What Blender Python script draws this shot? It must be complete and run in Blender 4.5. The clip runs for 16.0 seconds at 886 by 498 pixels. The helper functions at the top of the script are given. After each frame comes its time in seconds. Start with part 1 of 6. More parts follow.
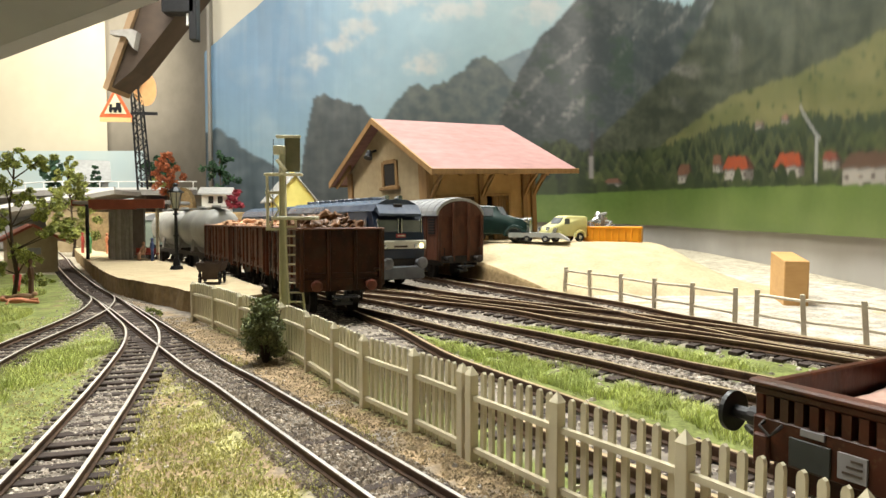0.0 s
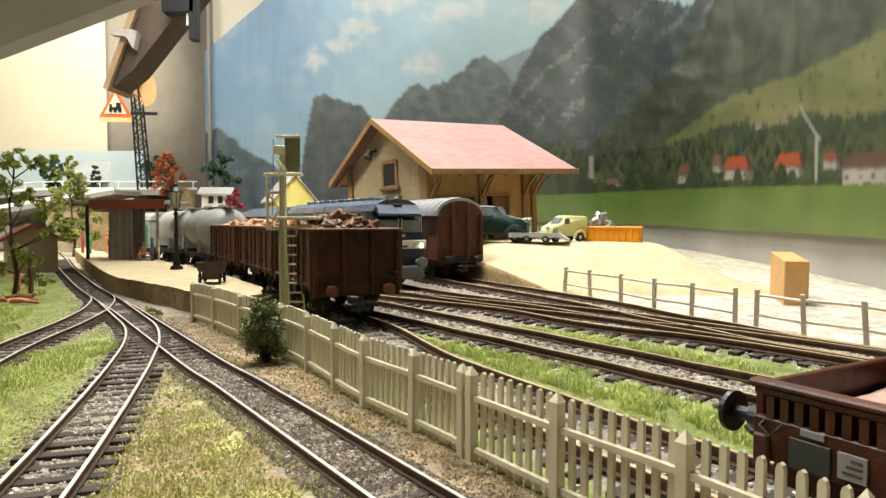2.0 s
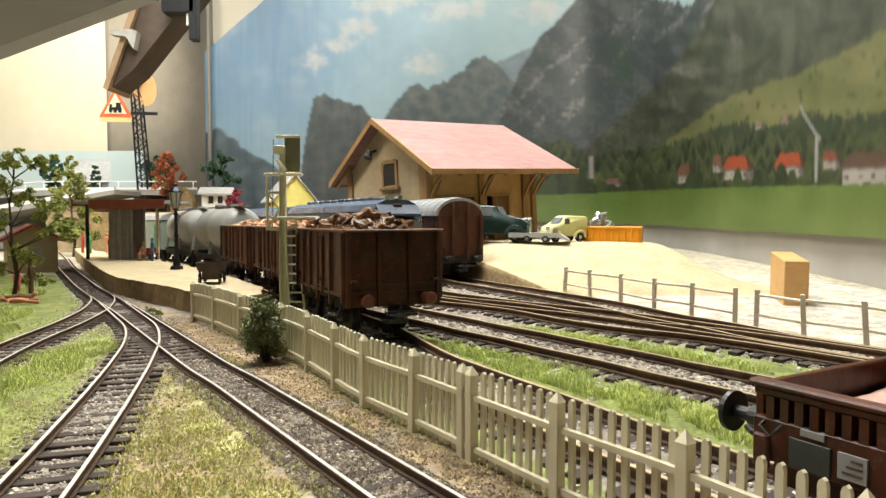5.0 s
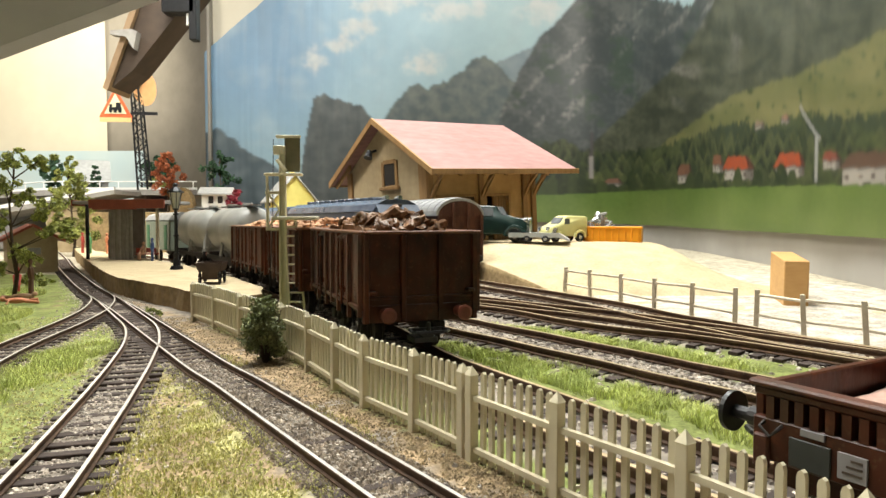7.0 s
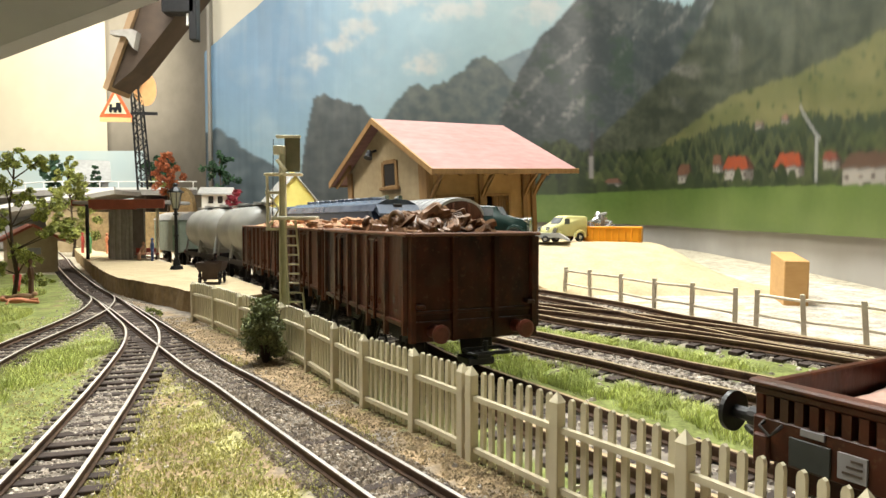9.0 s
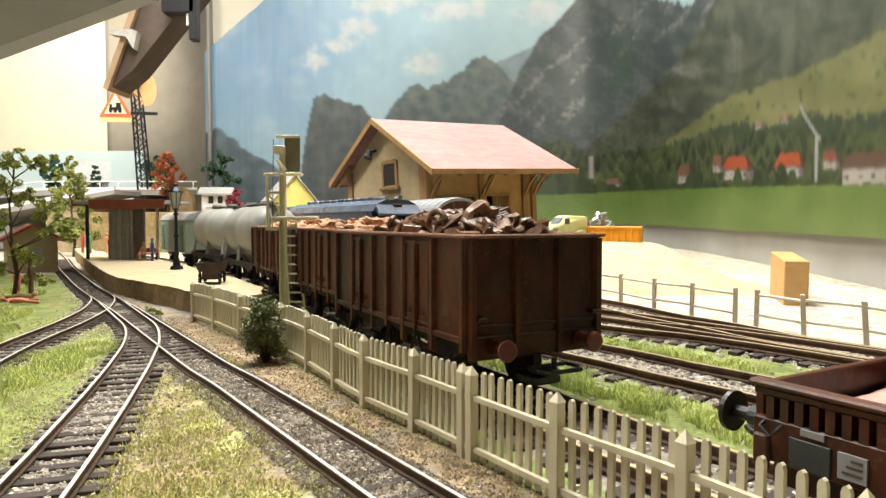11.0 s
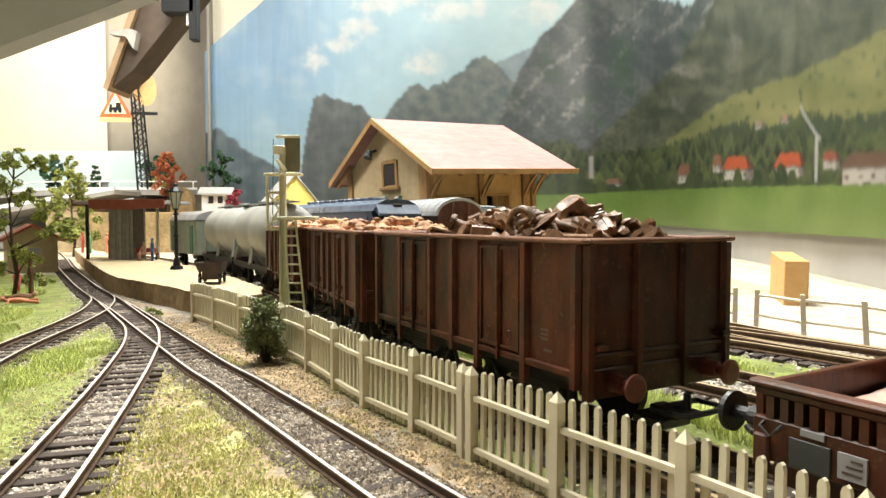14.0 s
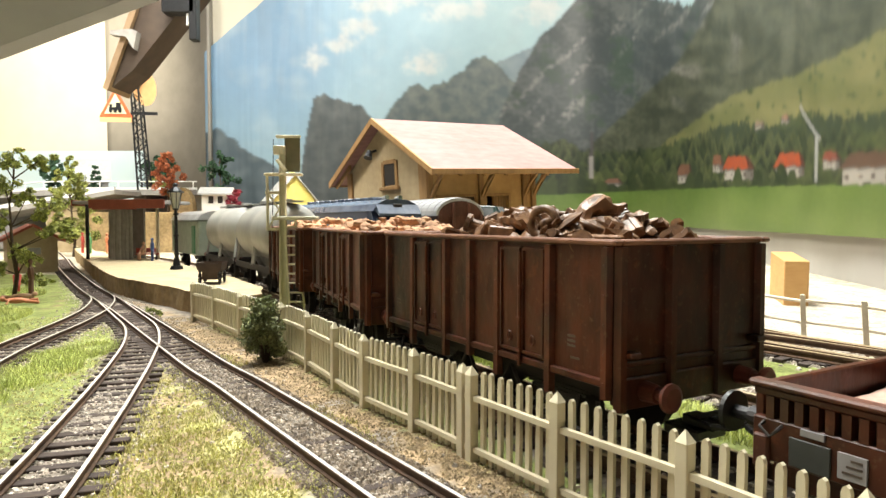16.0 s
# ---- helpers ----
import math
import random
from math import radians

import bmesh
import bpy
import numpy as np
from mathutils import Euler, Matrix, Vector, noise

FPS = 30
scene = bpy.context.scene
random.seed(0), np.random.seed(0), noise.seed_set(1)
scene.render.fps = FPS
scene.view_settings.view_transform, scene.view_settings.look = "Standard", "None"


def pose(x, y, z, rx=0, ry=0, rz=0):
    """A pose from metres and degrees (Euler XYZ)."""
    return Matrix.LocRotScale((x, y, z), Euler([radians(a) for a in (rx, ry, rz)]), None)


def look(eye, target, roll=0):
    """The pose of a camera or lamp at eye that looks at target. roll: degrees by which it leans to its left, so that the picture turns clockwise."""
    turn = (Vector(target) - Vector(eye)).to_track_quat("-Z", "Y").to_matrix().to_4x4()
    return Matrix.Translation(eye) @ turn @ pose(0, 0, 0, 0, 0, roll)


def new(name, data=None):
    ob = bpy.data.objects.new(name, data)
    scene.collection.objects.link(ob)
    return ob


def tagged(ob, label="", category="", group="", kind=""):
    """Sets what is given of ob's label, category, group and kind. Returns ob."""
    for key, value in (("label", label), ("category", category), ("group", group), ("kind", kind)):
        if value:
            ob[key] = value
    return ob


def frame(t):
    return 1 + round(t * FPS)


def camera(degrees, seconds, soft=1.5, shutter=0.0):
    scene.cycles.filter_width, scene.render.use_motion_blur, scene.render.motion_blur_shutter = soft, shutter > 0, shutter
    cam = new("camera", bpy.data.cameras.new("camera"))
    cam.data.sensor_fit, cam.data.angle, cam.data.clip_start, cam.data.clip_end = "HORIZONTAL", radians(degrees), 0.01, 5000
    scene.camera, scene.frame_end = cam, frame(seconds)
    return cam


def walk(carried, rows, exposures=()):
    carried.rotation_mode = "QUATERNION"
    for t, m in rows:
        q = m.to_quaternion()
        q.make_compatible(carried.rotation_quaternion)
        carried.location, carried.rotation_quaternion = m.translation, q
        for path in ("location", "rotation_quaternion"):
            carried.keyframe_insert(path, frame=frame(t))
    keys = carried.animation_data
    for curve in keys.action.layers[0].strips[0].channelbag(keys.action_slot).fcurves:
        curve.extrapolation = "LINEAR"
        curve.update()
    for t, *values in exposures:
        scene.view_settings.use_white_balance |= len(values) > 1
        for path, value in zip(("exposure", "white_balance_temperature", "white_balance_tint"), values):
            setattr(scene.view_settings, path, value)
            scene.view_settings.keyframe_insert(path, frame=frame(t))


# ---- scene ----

# The place is a model railway in 1:87; lengths below are in millimetres, scaled by MM.
MM = 0.001
PITCH = 2.468
cam = camera(68.1, 16.0, soft=1.5)
EYE = pose(0, 0, 35.5 * MM, 90 - PITCH, 0, 0)
walk(cam, [(0.0, EYE), (16.0, EYE)], exposures=[(0.0, 0.0), (4.2, 0.0), (7.0, 0.05), (9.2, 0.10), (12.0, 0.33), (14.5, 0.46), (16.0, 0.46)])

# ---------------------------------------------------------------- light
world = bpy.data.worlds.new("room_light")
scene.world = world
world.use_nodes = True
world.node_tree.nodes["Background"].inputs[0].default_value = (1.0, 0.95, 0.88, 1)
world.node_tree.nodes["Background"].inputs[1].default_value = 0.085


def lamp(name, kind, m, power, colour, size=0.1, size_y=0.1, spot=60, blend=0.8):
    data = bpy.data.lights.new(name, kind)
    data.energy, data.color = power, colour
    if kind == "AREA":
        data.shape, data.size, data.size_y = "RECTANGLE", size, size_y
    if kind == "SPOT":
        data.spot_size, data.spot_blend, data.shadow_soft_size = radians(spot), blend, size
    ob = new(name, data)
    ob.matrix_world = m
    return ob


lamp("ceiling_tube", "AREA", look((-0.12, 0.40, 0.82), (-0.10, 0.38, 0.0)), 25.0, (0.97, 0.98, 0.93), 0.9, 0.25)
# Unseen spot, placed to make the warm glow on the left wall.
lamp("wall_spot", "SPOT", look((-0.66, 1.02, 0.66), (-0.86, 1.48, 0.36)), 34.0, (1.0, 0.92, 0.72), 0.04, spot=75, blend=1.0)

# Added fill that brightens the left side; no lamp is known there.
lamp("left_lamp", "AREA", look((-0.85, 0.45, 0.72), (-0.30, 0.42, 0.0)), 10.0, (1.0, 0.94, 0.82), 0.35, 0.35)

# ---------------------------------------------------------------- materials


def mat(name, c, c2=None, rough=0.7, metal=0.0, size=3.0, bump=0.25, contrast=0.5, rand=0.12, spec=0.4, glow=0.0, stretch=(1, 1, 1), attr=None):
    """Two scales of noise between c and c2; size is the grain in mm."""
    m = bpy.data.materials.new(name)
    m.use_nodes = True
    nt = m.node_tree
    b = nt.nodes["Principled BSDF"]
    c2 = c2 or tuple(x * 0.6 for x in c)
    tc = nt.nodes.new("ShaderNodeTexCoord")
    mp = nt.nodes.new("ShaderNodeMapping")
    mp.inputs["Scale"].default_value = stretch
    nt.links.new(tc.outputs["Object"], mp.inputs[0])
    fine = nt.nodes.new("ShaderNodeTexNoise")
    fine.inputs["Scale"].default_value = 1000.0 / size
    fine.inputs["Detail"].default_value = 5
    coarse = nt.nodes.new("ShaderNodeTexNoise")
    coarse.inputs["Scale"].default_value = 1000.0 / size / 7
    coarse.inputs["Detail"].default_value = 3
    for n in (fine, coarse):
        nt.links.new(mp.outputs[0], n.inputs["Vector"])
    mixf = nt.nodes.new("ShaderNodeMath")
    mixf.operation = "ADD"
    nt.links.new(fine.outputs[0], mixf.inputs[0])
    nt.links.new(coarse.outputs[0], mixf.inputs[1])
    ramp = nt.nodes.new("ShaderNodeMapRange")
    ramp.inputs["From Min"].default_value = 1.0 - contrast * 0.6
    ramp.inputs["From Max"].default_value = 1.0 + contrast * 0.6
    nt.links.new(mixf.outputs[0], ramp.inputs["Value"])
    mix = nt.nodes.new("ShaderNodeMix")
    mix.data_type = "RGBA"
    mix.inputs[6].default_value = (*c2, 1)
    mix.inputs[7].default_value = (*c, 1)
    nt.links.new(ramp.outputs[0], mix.inputs[0])
    out = mix.outputs[2]
    if attr:
        at = nt.nodes.new("ShaderNodeVertexColor")
        at.layer_name = attr
        mul = nt.nodes.new("ShaderNodeMix")
        mul.data_type, mul.blend_type = "RGBA", "MULTIPLY"
        mul.inputs[0].default_value = 1
        nt.links.new(at.outputs[0], mul.inputs[6])
        nt.links.new(out, mul.inputs[7])
        out = mul.outputs[2]
    if rand:
        oi = nt.nodes.new("ShaderNodeObjectInfo")
        rr = nt.nodes.new("ShaderNodeMapRange")
        rr.inputs["To Min"].default_value, rr.inputs["To Max"].default_value = 1 - rand, 1 + rand
        nt.links.new(oi.outputs["Random"], rr.inputs["Value"])
        hv = nt.nodes.new("ShaderNodeHueSaturation")
        nt.links.new(rr.outputs[0], hv.inputs["Value"])
        nt.links.new(out, hv.inputs["Color"])
        out = hv.outputs[0]
    nt.links.new(out, b.inputs["Base Color"])
    b.inputs["Roughness"].default_value = rough
    b.inputs["Metallic"].default_value = metal
    b.inputs["Specular IOR Level"].default_value = spec
    if bump:
        bp = nt.nodes.new("ShaderNodeBump")
        bp.inputs["Strength"].default_value = bump
        bp.inputs["Distance"].default_value = size * 0.15 * MM
        nt.links.new(fine.outputs[0], bp.inputs["Height"])
        nt.links.new(bp.outputs[0], b.inputs["Normal"])
    if glow:
        b.inputs["Emission Color"].default_value = (*c, 1)
        b.inputs["Emission Strength"].default_value = glow
    return m


def island(m, amount=0.5):
    """Vary the brightness from piece to piece of a joined mesh."""
    nt = m.node_tree
    b = nt.nodes["Principled BSDF"]
    src = b.inputs["Base Color"].links[0].from_socket
    geo = nt.nodes.new("ShaderNodeNewGeometry")
    rr = nt.nodes.new("ShaderNodeMapRange")
    rr.inputs["To Min"].default_value, rr.inputs["To Max"].default_value = 1 - amount, 1 + amount
    nt.links.new(geo.outputs["Random Per Island"], rr.inputs["Value"])
    hv = nt.nodes.new("ShaderNodeHueSaturation")
    nt.links.new(rr.outputs[0], hv.inputs["Value"])
    nt.links.new(src, hv.inputs["Color"])
    nt.links.new(hv.outputs[0], b.inputs["Base Color"])
    return m


def weathered(m):
    """Fine dusty specks and rust freckles over a paint."""
    nt = m.node_tree
    b = nt.nodes["Principled BSDF"]
    src = b.inputs["Base Color"].links[0].from_socket
    tc = nt.nodes.new("ShaderNodeTexCoord")
    for size, low, high, c, amount in ((0.9, 0.60, 0.72, (0.15, 0.10, 0.055), 0.28), (7.0, 0.54, 0.70, (0.055, 0.034, 0.020), 0.5), (2.2, 0.62, 0.70, (0.12, 0.035, 0.013), 0.45)):
        n = nt.nodes.new("ShaderNodeTexNoise")
        n.inputs["Scale"].default_value = 1000.0 / size
        n.inputs["Detail"].default_value = 6
        nt.links.new(tc.outputs["Object"], n.inputs["Vector"])
        r = nt.nodes.new("ShaderNodeMapRange")
        r.inputs["From Min"].default_value, r.inputs["From Max"].default_value = low, high
        r.inputs["To Max"].default_value = amount
        nt.links.new(n.outputs[0], r.inputs["Value"])
        x = nt.nodes.new("ShaderNodeMix")
        x.data_type = "RGBA"
        x.inputs[7].default_value = (*c, 1)
        nt.links.new(r.outputs[0], x.inputs[0])
        nt.links.new(src, x.inputs[6])
        src = x.outputs[2]
    nt.links.new(src, b.inputs["Base Color"])
    return m


RUST = mat("rail_rust", (0.12, 0.066, 0.034), (0.05, 0.026, 0.015), 0.75, 0.1, 1.5)
# Near-white and half diffuse: the glow mirrored by polished heads is partly colour.
RAILTOP = mat("rail_head", (0.90, 0.87, 0.82), (0.72, 0.67, 0.60), 0.28, 0.55, 2.5, 0.05)
RAILDULL = mat("rail_head_dull", (0.60, 0.47, 0.28), (0.36, 0.25, 0.13), 0.38, 0.35, 2.5)
SLEEPER = mat("sleeper_wood", (0.055, 0.035, 0.025), (0.025, 0.016, 0.012), 0.8, 0, 1.2)
BALLAST = island(mat("ballast_stone", (0.50, 0.435, 0.36), (0.25, 0.21, 0.17), 0.9, 0, 1.0, rand=0), 0.55)
GROUND = mat("scenic_ground", (1.25, 1.25, 1.25), (0.38, 0.38, 0.38), 0.95, 0, 0.9, 1.0, 0.55, 0, 0.15, attr="soil")
SAND = mat("white_sand", (0.49, 0.40, 0.255), (0.37, 0.29, 0.175), 0.95, 0, 1.5, 0.35, 0.5, 0, 0.1)
EARTH = mat("brown_earth", (0.36, 0.25, 0.12), (0.15, 0.10, 0.045), 0.95, 0, 3, 0.8, 0.6)
GRASS = island(mat("static_grass", (0.64, 0.67, 0.235), (0.40, 0.46, 0.145), 0.8, 0, 6, 0, 0.5, 0), 0.45)
GRASS2 = island(mat("dry_static_grass", (0.56, 0.53, 0.18), (0.38, 0.37, 0.11), 0.85, 0, 6, 0, 0.5, 0), 0.4)
CREAM = mat("cream_plastic", (0.62, 0.56, 0.40), (0.50, 0.44, 0.30), 0.45, 0, 5, 0.1, 0.5, 0.06)
CREAMW = mat("painted_post", (0.66, 0.58, 0.44), (0.48, 0.40, 0.28), 0.6, 0, 3, 0.2)
WAGON = weathered(mat("rusty_brown_paint", (0.072, 0.0185, 0.008), (0.0115, 0.0046, 0.0029), 0.38, 0, 4, 0.4, 0.38, 0.10, 0.25, stretch=(1, 1, 0.45)))
WAGON2 = weathered(mat("weathered_brown_paint", (0.105, 0.037, 0.020), (0.030, 0.012, 0.008), 0.5, 0, 4, 0.35, 0.4, 0.10, 0.25, stretch=(1, 1, 0.45)))
EDGE = weathered(mat("rust_worn_edges", (0.115, 0.030, 0.012), (0.030, 0.011, 0.006), 0.45, 0, 2, 0.4, 0.4, 0.12, 0.3, stretch=(1, 1, 0.4)))
RIMM = mat("worn_rim", (0.24, 0.11, 0.06), (0.09, 0.035, 0.02), 0.45, 0, 3)
UNDER = mat("dark_underframe", (0.030, 0.022, 0.018), (0.014, 0.010, 0.009), 0.7, 0, 2)
BUFFER = mat("red_brown_buffer", (0.20, 0.055, 0.035), (0.11, 0.03, 0.02), 0.45, 0, 1.5)
BLACK = mat("black_plastic", (0.018, 0.017, 0.017), (0.009, 0.009, 0.009), 0.35, 0, 3, 0.05)
SCRAP = mat("scrap_iron", (0.25, 0.125, 0.055), (0.055, 0.026, 0.013), 0.45, 0.0, 1.4, 0.9, 0.45, 0.35, 0.4)
RUBBLE = island(mat("rubble", (0.55, 0.33, 0.19), (0.30, 0.16, 0.09), 0.9, 0, 1.5), 0.4)
OCHRE = mat("ochre_wall", (0.44, 0.275, 0.11), (0.34, 0.20, 0.08), 0.85, 0, 6, 0.15, 0.5)
BEIGE = mat("beige_render", (0.40, 0.31, 0.18), (0.31, 0.23, 0.13), 0.9, 0, 5, 0.2, 0.5)
TIMBER = mat("yellow_timber", (0.34, 0.195, 0.075), (0.22, 0.12, 0.045), 0.7, 0, 3, 0.2, 0.5, stretch=(1, 1, 0.2))
ROOFPINK = mat("pink_tiled_roof", (0.31, 0.165, 0.15), (0.19, 0.10, 0.088), 0.7, 0, 7, 0.25, 0.55, stretch=(0.6, 1.6, 1))
DARKHOLE = mat("dark_interior", (0.025, 0.020, 0.016), None, 0.6, 0, 4)
DOORW = mat("brown_door", (0.30, 0.17, 0.07), (0.20, 0.11, 0.045), 0.7, 0, 3, stretch=(1, 1, 0.15))
WHITE = mat("white_paint", (0.78, 0.77, 0.74), (0.68, 0.67, 0.63), 0.6, 0, 5, 0.1, 0.5)
WALLW = mat("white_plaster_wall", (0.62, 0.57, 0.46), (0.55, 0.50, 0.40), 0.9, 0, 40, 0.1, 0.6)
ROOMW = mat("room_wall_paint", (0.20, 0.18, 0.155), (0.16, 0.145, 0.125), 0.9, 0, 40, 0.1, 0.6)
GREYW = mat("grey_plinth_board", (0.34, 0.325, 0.30), (0.29, 0.275, 0.25), 0.8, 0, 30, 0.08, 0.6)
# Shade on the pale corner board is put into this dark colour.
DARKP = mat("dark_panel", (0.26, 0.235, 0.20), (0.20, 0.18, 0.15), 0.75, 0, 30, 0.1, 0.6)
CEIL = mat("grey_ceiling_board", (0.34, 0.335, 0.32), (0.26, 0.255, 0.245), 0.85, 0, 40, 0.1, 0.6)
BLUE = mat("dark_blue_paint", (0.016, 0.026, 0.05), (0.010, 0.016, 0.03), 0.3, 0, 6, 0.05)
BLUEROOF = mat("blue_grey_roof", (0.11, 0.13, 0.17), (0.045, 0.06, 0.095), 0.22, 0, 6, 0.1)
LOCOWHITE = mat("cream_white_band", (0.70, 0.68, 0.58), (0.58, 0.55, 0.46), 0.4, 0, 5, 0.05)
# Grey base is lightened to carry the windscreens' pale reflection.
GLASSD = mat("cab_glass", (0.20, 0.21, 0.22), (0.10, 0.105, 0.11), 0.08, 0, 6, 0, 0.5, 0, 0.8)
LAMPY = mat("headlamp_glow", (1.0, 0.86, 0.45), None, 0.3, 0, 3, 0, glow=2.5)
LAMPR = mat("red_plate", (0.5, 0.06, 0.06), None, 0.4, 0, 3, 0)
SILVER = mat("silver_roof", (0.50, 0.50, 0.50), (0.30, 0.30, 0.31), 0.35, 0.5, 5, 0.1, 0.6)
TANK = mat("grey_tank_paint", (0.36, 0.355, 0.33), (0.25, 0.245, 0.22), 0.4, 0, 7, 0.08, 0.6)
GREENP = mat("green_paint", (0.06, 0.22, 0.11), (0.03, 0.13, 0.06), 0.45, 0, 5, 0.1)
GREYGREEN = mat("grey_green_paint", (0.30, 0.34, 0.28), (0.20, 0.24, 0.19), 0.45, 0, 5, 0.1)
CARGREEN = mat("dark_green_car_paint", (0.014, 0.032, 0.026), (0.008, 0.018, 0.015), 0.25, 0, 5, 0.03)
CARYELLOW = mat("pale_yellow_car_paint", (0.62, 0.58, 0.26), (0.52, 0.48, 0.20), 0.35, 0, 5, 0.05)
TYRE = mat("tyre_rubber", (0.02, 0.02, 0.02), None, 0.7, 0, 2)
CHROME = mat("bright_metal", (0.62, 0.62, 0.62), (0.40, 0.40, 0.40), 0.25, 0.8, 3, 0.05)
ORANGE = mat("orange_plastic", (0.85, 0.36, 0.02), (0.72, 0.28, 0.01), 0.4, 0, 6, 0.1)
PINE = mat("pine_wood_block", (0.66, 0.40, 0.16), (0.50, 0.27, 0.09), 0.55, 0, 2.2, 0.15, 0.7, stretch=(0.25, 0.25, 1))
LEAF = island(mat("green_leaf", (0.36, 0.37, 0.09), (0.20, 0.23, 0.05), 0.7, 0, 3, 0), 0.45)
LEAFD = island(mat("dark_green_leaf", (0.05, 0.11, 0.05), (0.02, 0.055, 0.025), 0.7, 0, 3, 0), 0.5)
LEAFO = island(mat("rust_orange_leaf", (0.42, 0.13, 0.05), (0.26, 0.07, 0.03), 0.7, 0, 3, 0), 0.4)
BUSHM = island(mat("bush_leaf", (0.27, 0.28, 0.12), (0.10, 0.13, 0.05), 0.7, 0, 3, 0), 0.55)
BARK = mat("bark", (0.11, 0.075, 0.05), (0.05, 0.035, 0.022), 0.9, 0, 2, 0.5)
SIGW = mat("signal_cream", (0.74, 0.68, 0.50), (0.62, 0.56, 0.40), 0.5, 0, 4, 0.1)
IRON = mat("black_iron", (0.022, 0.022, 0.024), (0.012, 0.012, 0.013), 0.4, 0.3, 3, 0.1)
LANT = mat("lantern_glass", (0.55, 0.55, 0.50), (0.45, 0.45, 0.40), 0.15, 0, 3, 0)
REDROOF = mat("red_brown_fascia", (0.30, 0.075, 0.04), (0.20, 0.045, 0.025), 0.6, 0, 5)
CONC = mat("grey_concrete", (0.34, 0.32, 0.29), (0.24, 0.22, 0.20), 0.9, 0, 4, 0.3)
PALEB = mat("pale_blue_backboard", (0.30, 0.40, 0.45), (0.40, 0.45, 0.45), 0.7, 0, 60, 0.05, 0.8)
YELLOWH = mat("yellow_house_wall", (0.72, 0.64, 0.20), (0.64, 0.55, 0.15), 0.8, 0, 6, 0.15)
SLATE = mat("grey_slate_roof", (0.44, 0.44, 0.42), (0.30, 0.30, 0.29), 0.6, 0, 5, 0.2)
BEAMW = mat("brown_beam", (0.085, 0.055, 0.035), (0.045, 0.03, 0.02), 0.6, 0, 15, 0.1)
ORSIGN = mat("orange_disc", (0.80, 0.45, 0.20), (0.70, 0.36, 0.15), 0.5, 0, 8, 0.05)
SIGNR = mat("sign_red_border", (0.70, 0.13, 0.04), None, 0.5, 0, 6, 0)
SIGNY = mat("sign_pale_face", (0.80, 0.74, 0.48), None, 0.5, 0, 6, 0)
SKIN = mat("figure_paint_flesh", (0.60, 0.36, 0.24), (0.50, 0.27, 0.17), 0.6, 0, 2, 0.1)
FIGS = [mat("figure_paint_" + n, c, None, 0.6, 0, 2, 0.1) for n, c in (("red", (0.45, 0.06, 0.04)), ("blue", (0.06, 0.09, 0.20)), ("green", (0.10, 0.28, 0.10)), ("brown", (0.20, 0.10, 0.06)), ("orange", (0.62, 0.22, 0.10)))]
REDTOY = mat("red_bush_leaf", (0.30, 0.03, 0.05), (0.18, 0.02, 0.03), 0.7, 0, 3)
PLATE = mat("dark_grey_plate", (0.05, 0.055, 0.05), None, 0.5, 0, 4)
PANEL = mat("pale_grey_panel", (0.27, 0.255, 0.255), (0.20, 0.19, 0.19), 0.6, 0, 3)
LOAD = mat("pale_pink_load", (0.50, 0.33, 0.27), (0.36, 0.22, 0.17), 0.9, 0, 2, 0.5)
LETTER = mat("grey_lettering", (0.095, 0.07, 0.05), None, 0.7, 0, 2, 0)

# ---------------------------------------------------------------- mesh helpers


def part(name, bm, material, parent=None, label="", smooth=False):
    """One mesh object from a bmesh in mm."""
    bmesh.ops.recalc_face_normals(bm, faces=bm.faces[:])
    for v in bm.verts:
        v.co *= MM
    me = bpy.data.meshes.new(name)
    if smooth:
        for f in bm.faces:
            f.smooth = True
    bm.to_mesh(me)
    bm.free()
    me.materials.append(material)
    ob = new(name, me)
    if parent:
        ob.parent = parent
    if label:
        ob["label"] = label
    return ob


def again(ob, m, parent=None):
    """Another piece on the same mesh at a pose in metres."""
    o = new(ob.name.split(".")[0], ob.data)
    o.parent = parent or ob.parent
    o.matrix_basis = m
    return o


def thing(name, label, category, m=None, group="", kind=""):
    e = new(name)
    e.empty_display_size = 0.005
    if m is not None:
        e.matrix_basis = m
    return tagged(e, label, category, group, kind)


def at(x, y, z=0.0, rz=0.0, rx=0.0, ry=0.0):
    return pose(x * MM, y * MM, z * MM, rx, ry, rz)


def box(bm, x0, x1, y0, y1, z0, z1, bevel=0.0, m=None):
    g = bmesh.ops.create_cube(bm, size=1)["verts"]
    for v in g:
        v.co = Vector(((x0 + x1) / 2 + v.co.x * (x1 - x0), (y0 + y1) / 2 + v.co.y * (y1 - y0), (z0 + z1) / 2 + v.co.z * (z1 - z0)))
    if bevel:
        es = list({e for v in g for e in v.link_edges})
        g = list({v for f in bmesh.ops.bevel(bm, geom=es, offset=bevel, segments=1, affect="EDGES", profile=0.5)["faces"] for v in f.verts})
    if m is not None:
        for v in g:
            v.co = m @ v.co
    return bm


def cyl(bm, a, b, r, r2=None, seg=12):
    a, b = Vector(a), Vector(b)
    d = b - a
    m = Matrix.Translation((a + b) / 2) @ d.to_track_quat("Z", "Y").to_matrix().to_4x4()
    bmesh.ops.create_cone(bm, cap_ends=True, segments=seg, radius1=r, radius2=r if r2 is None else r2, depth=d.length, matrix=m)
    return bm


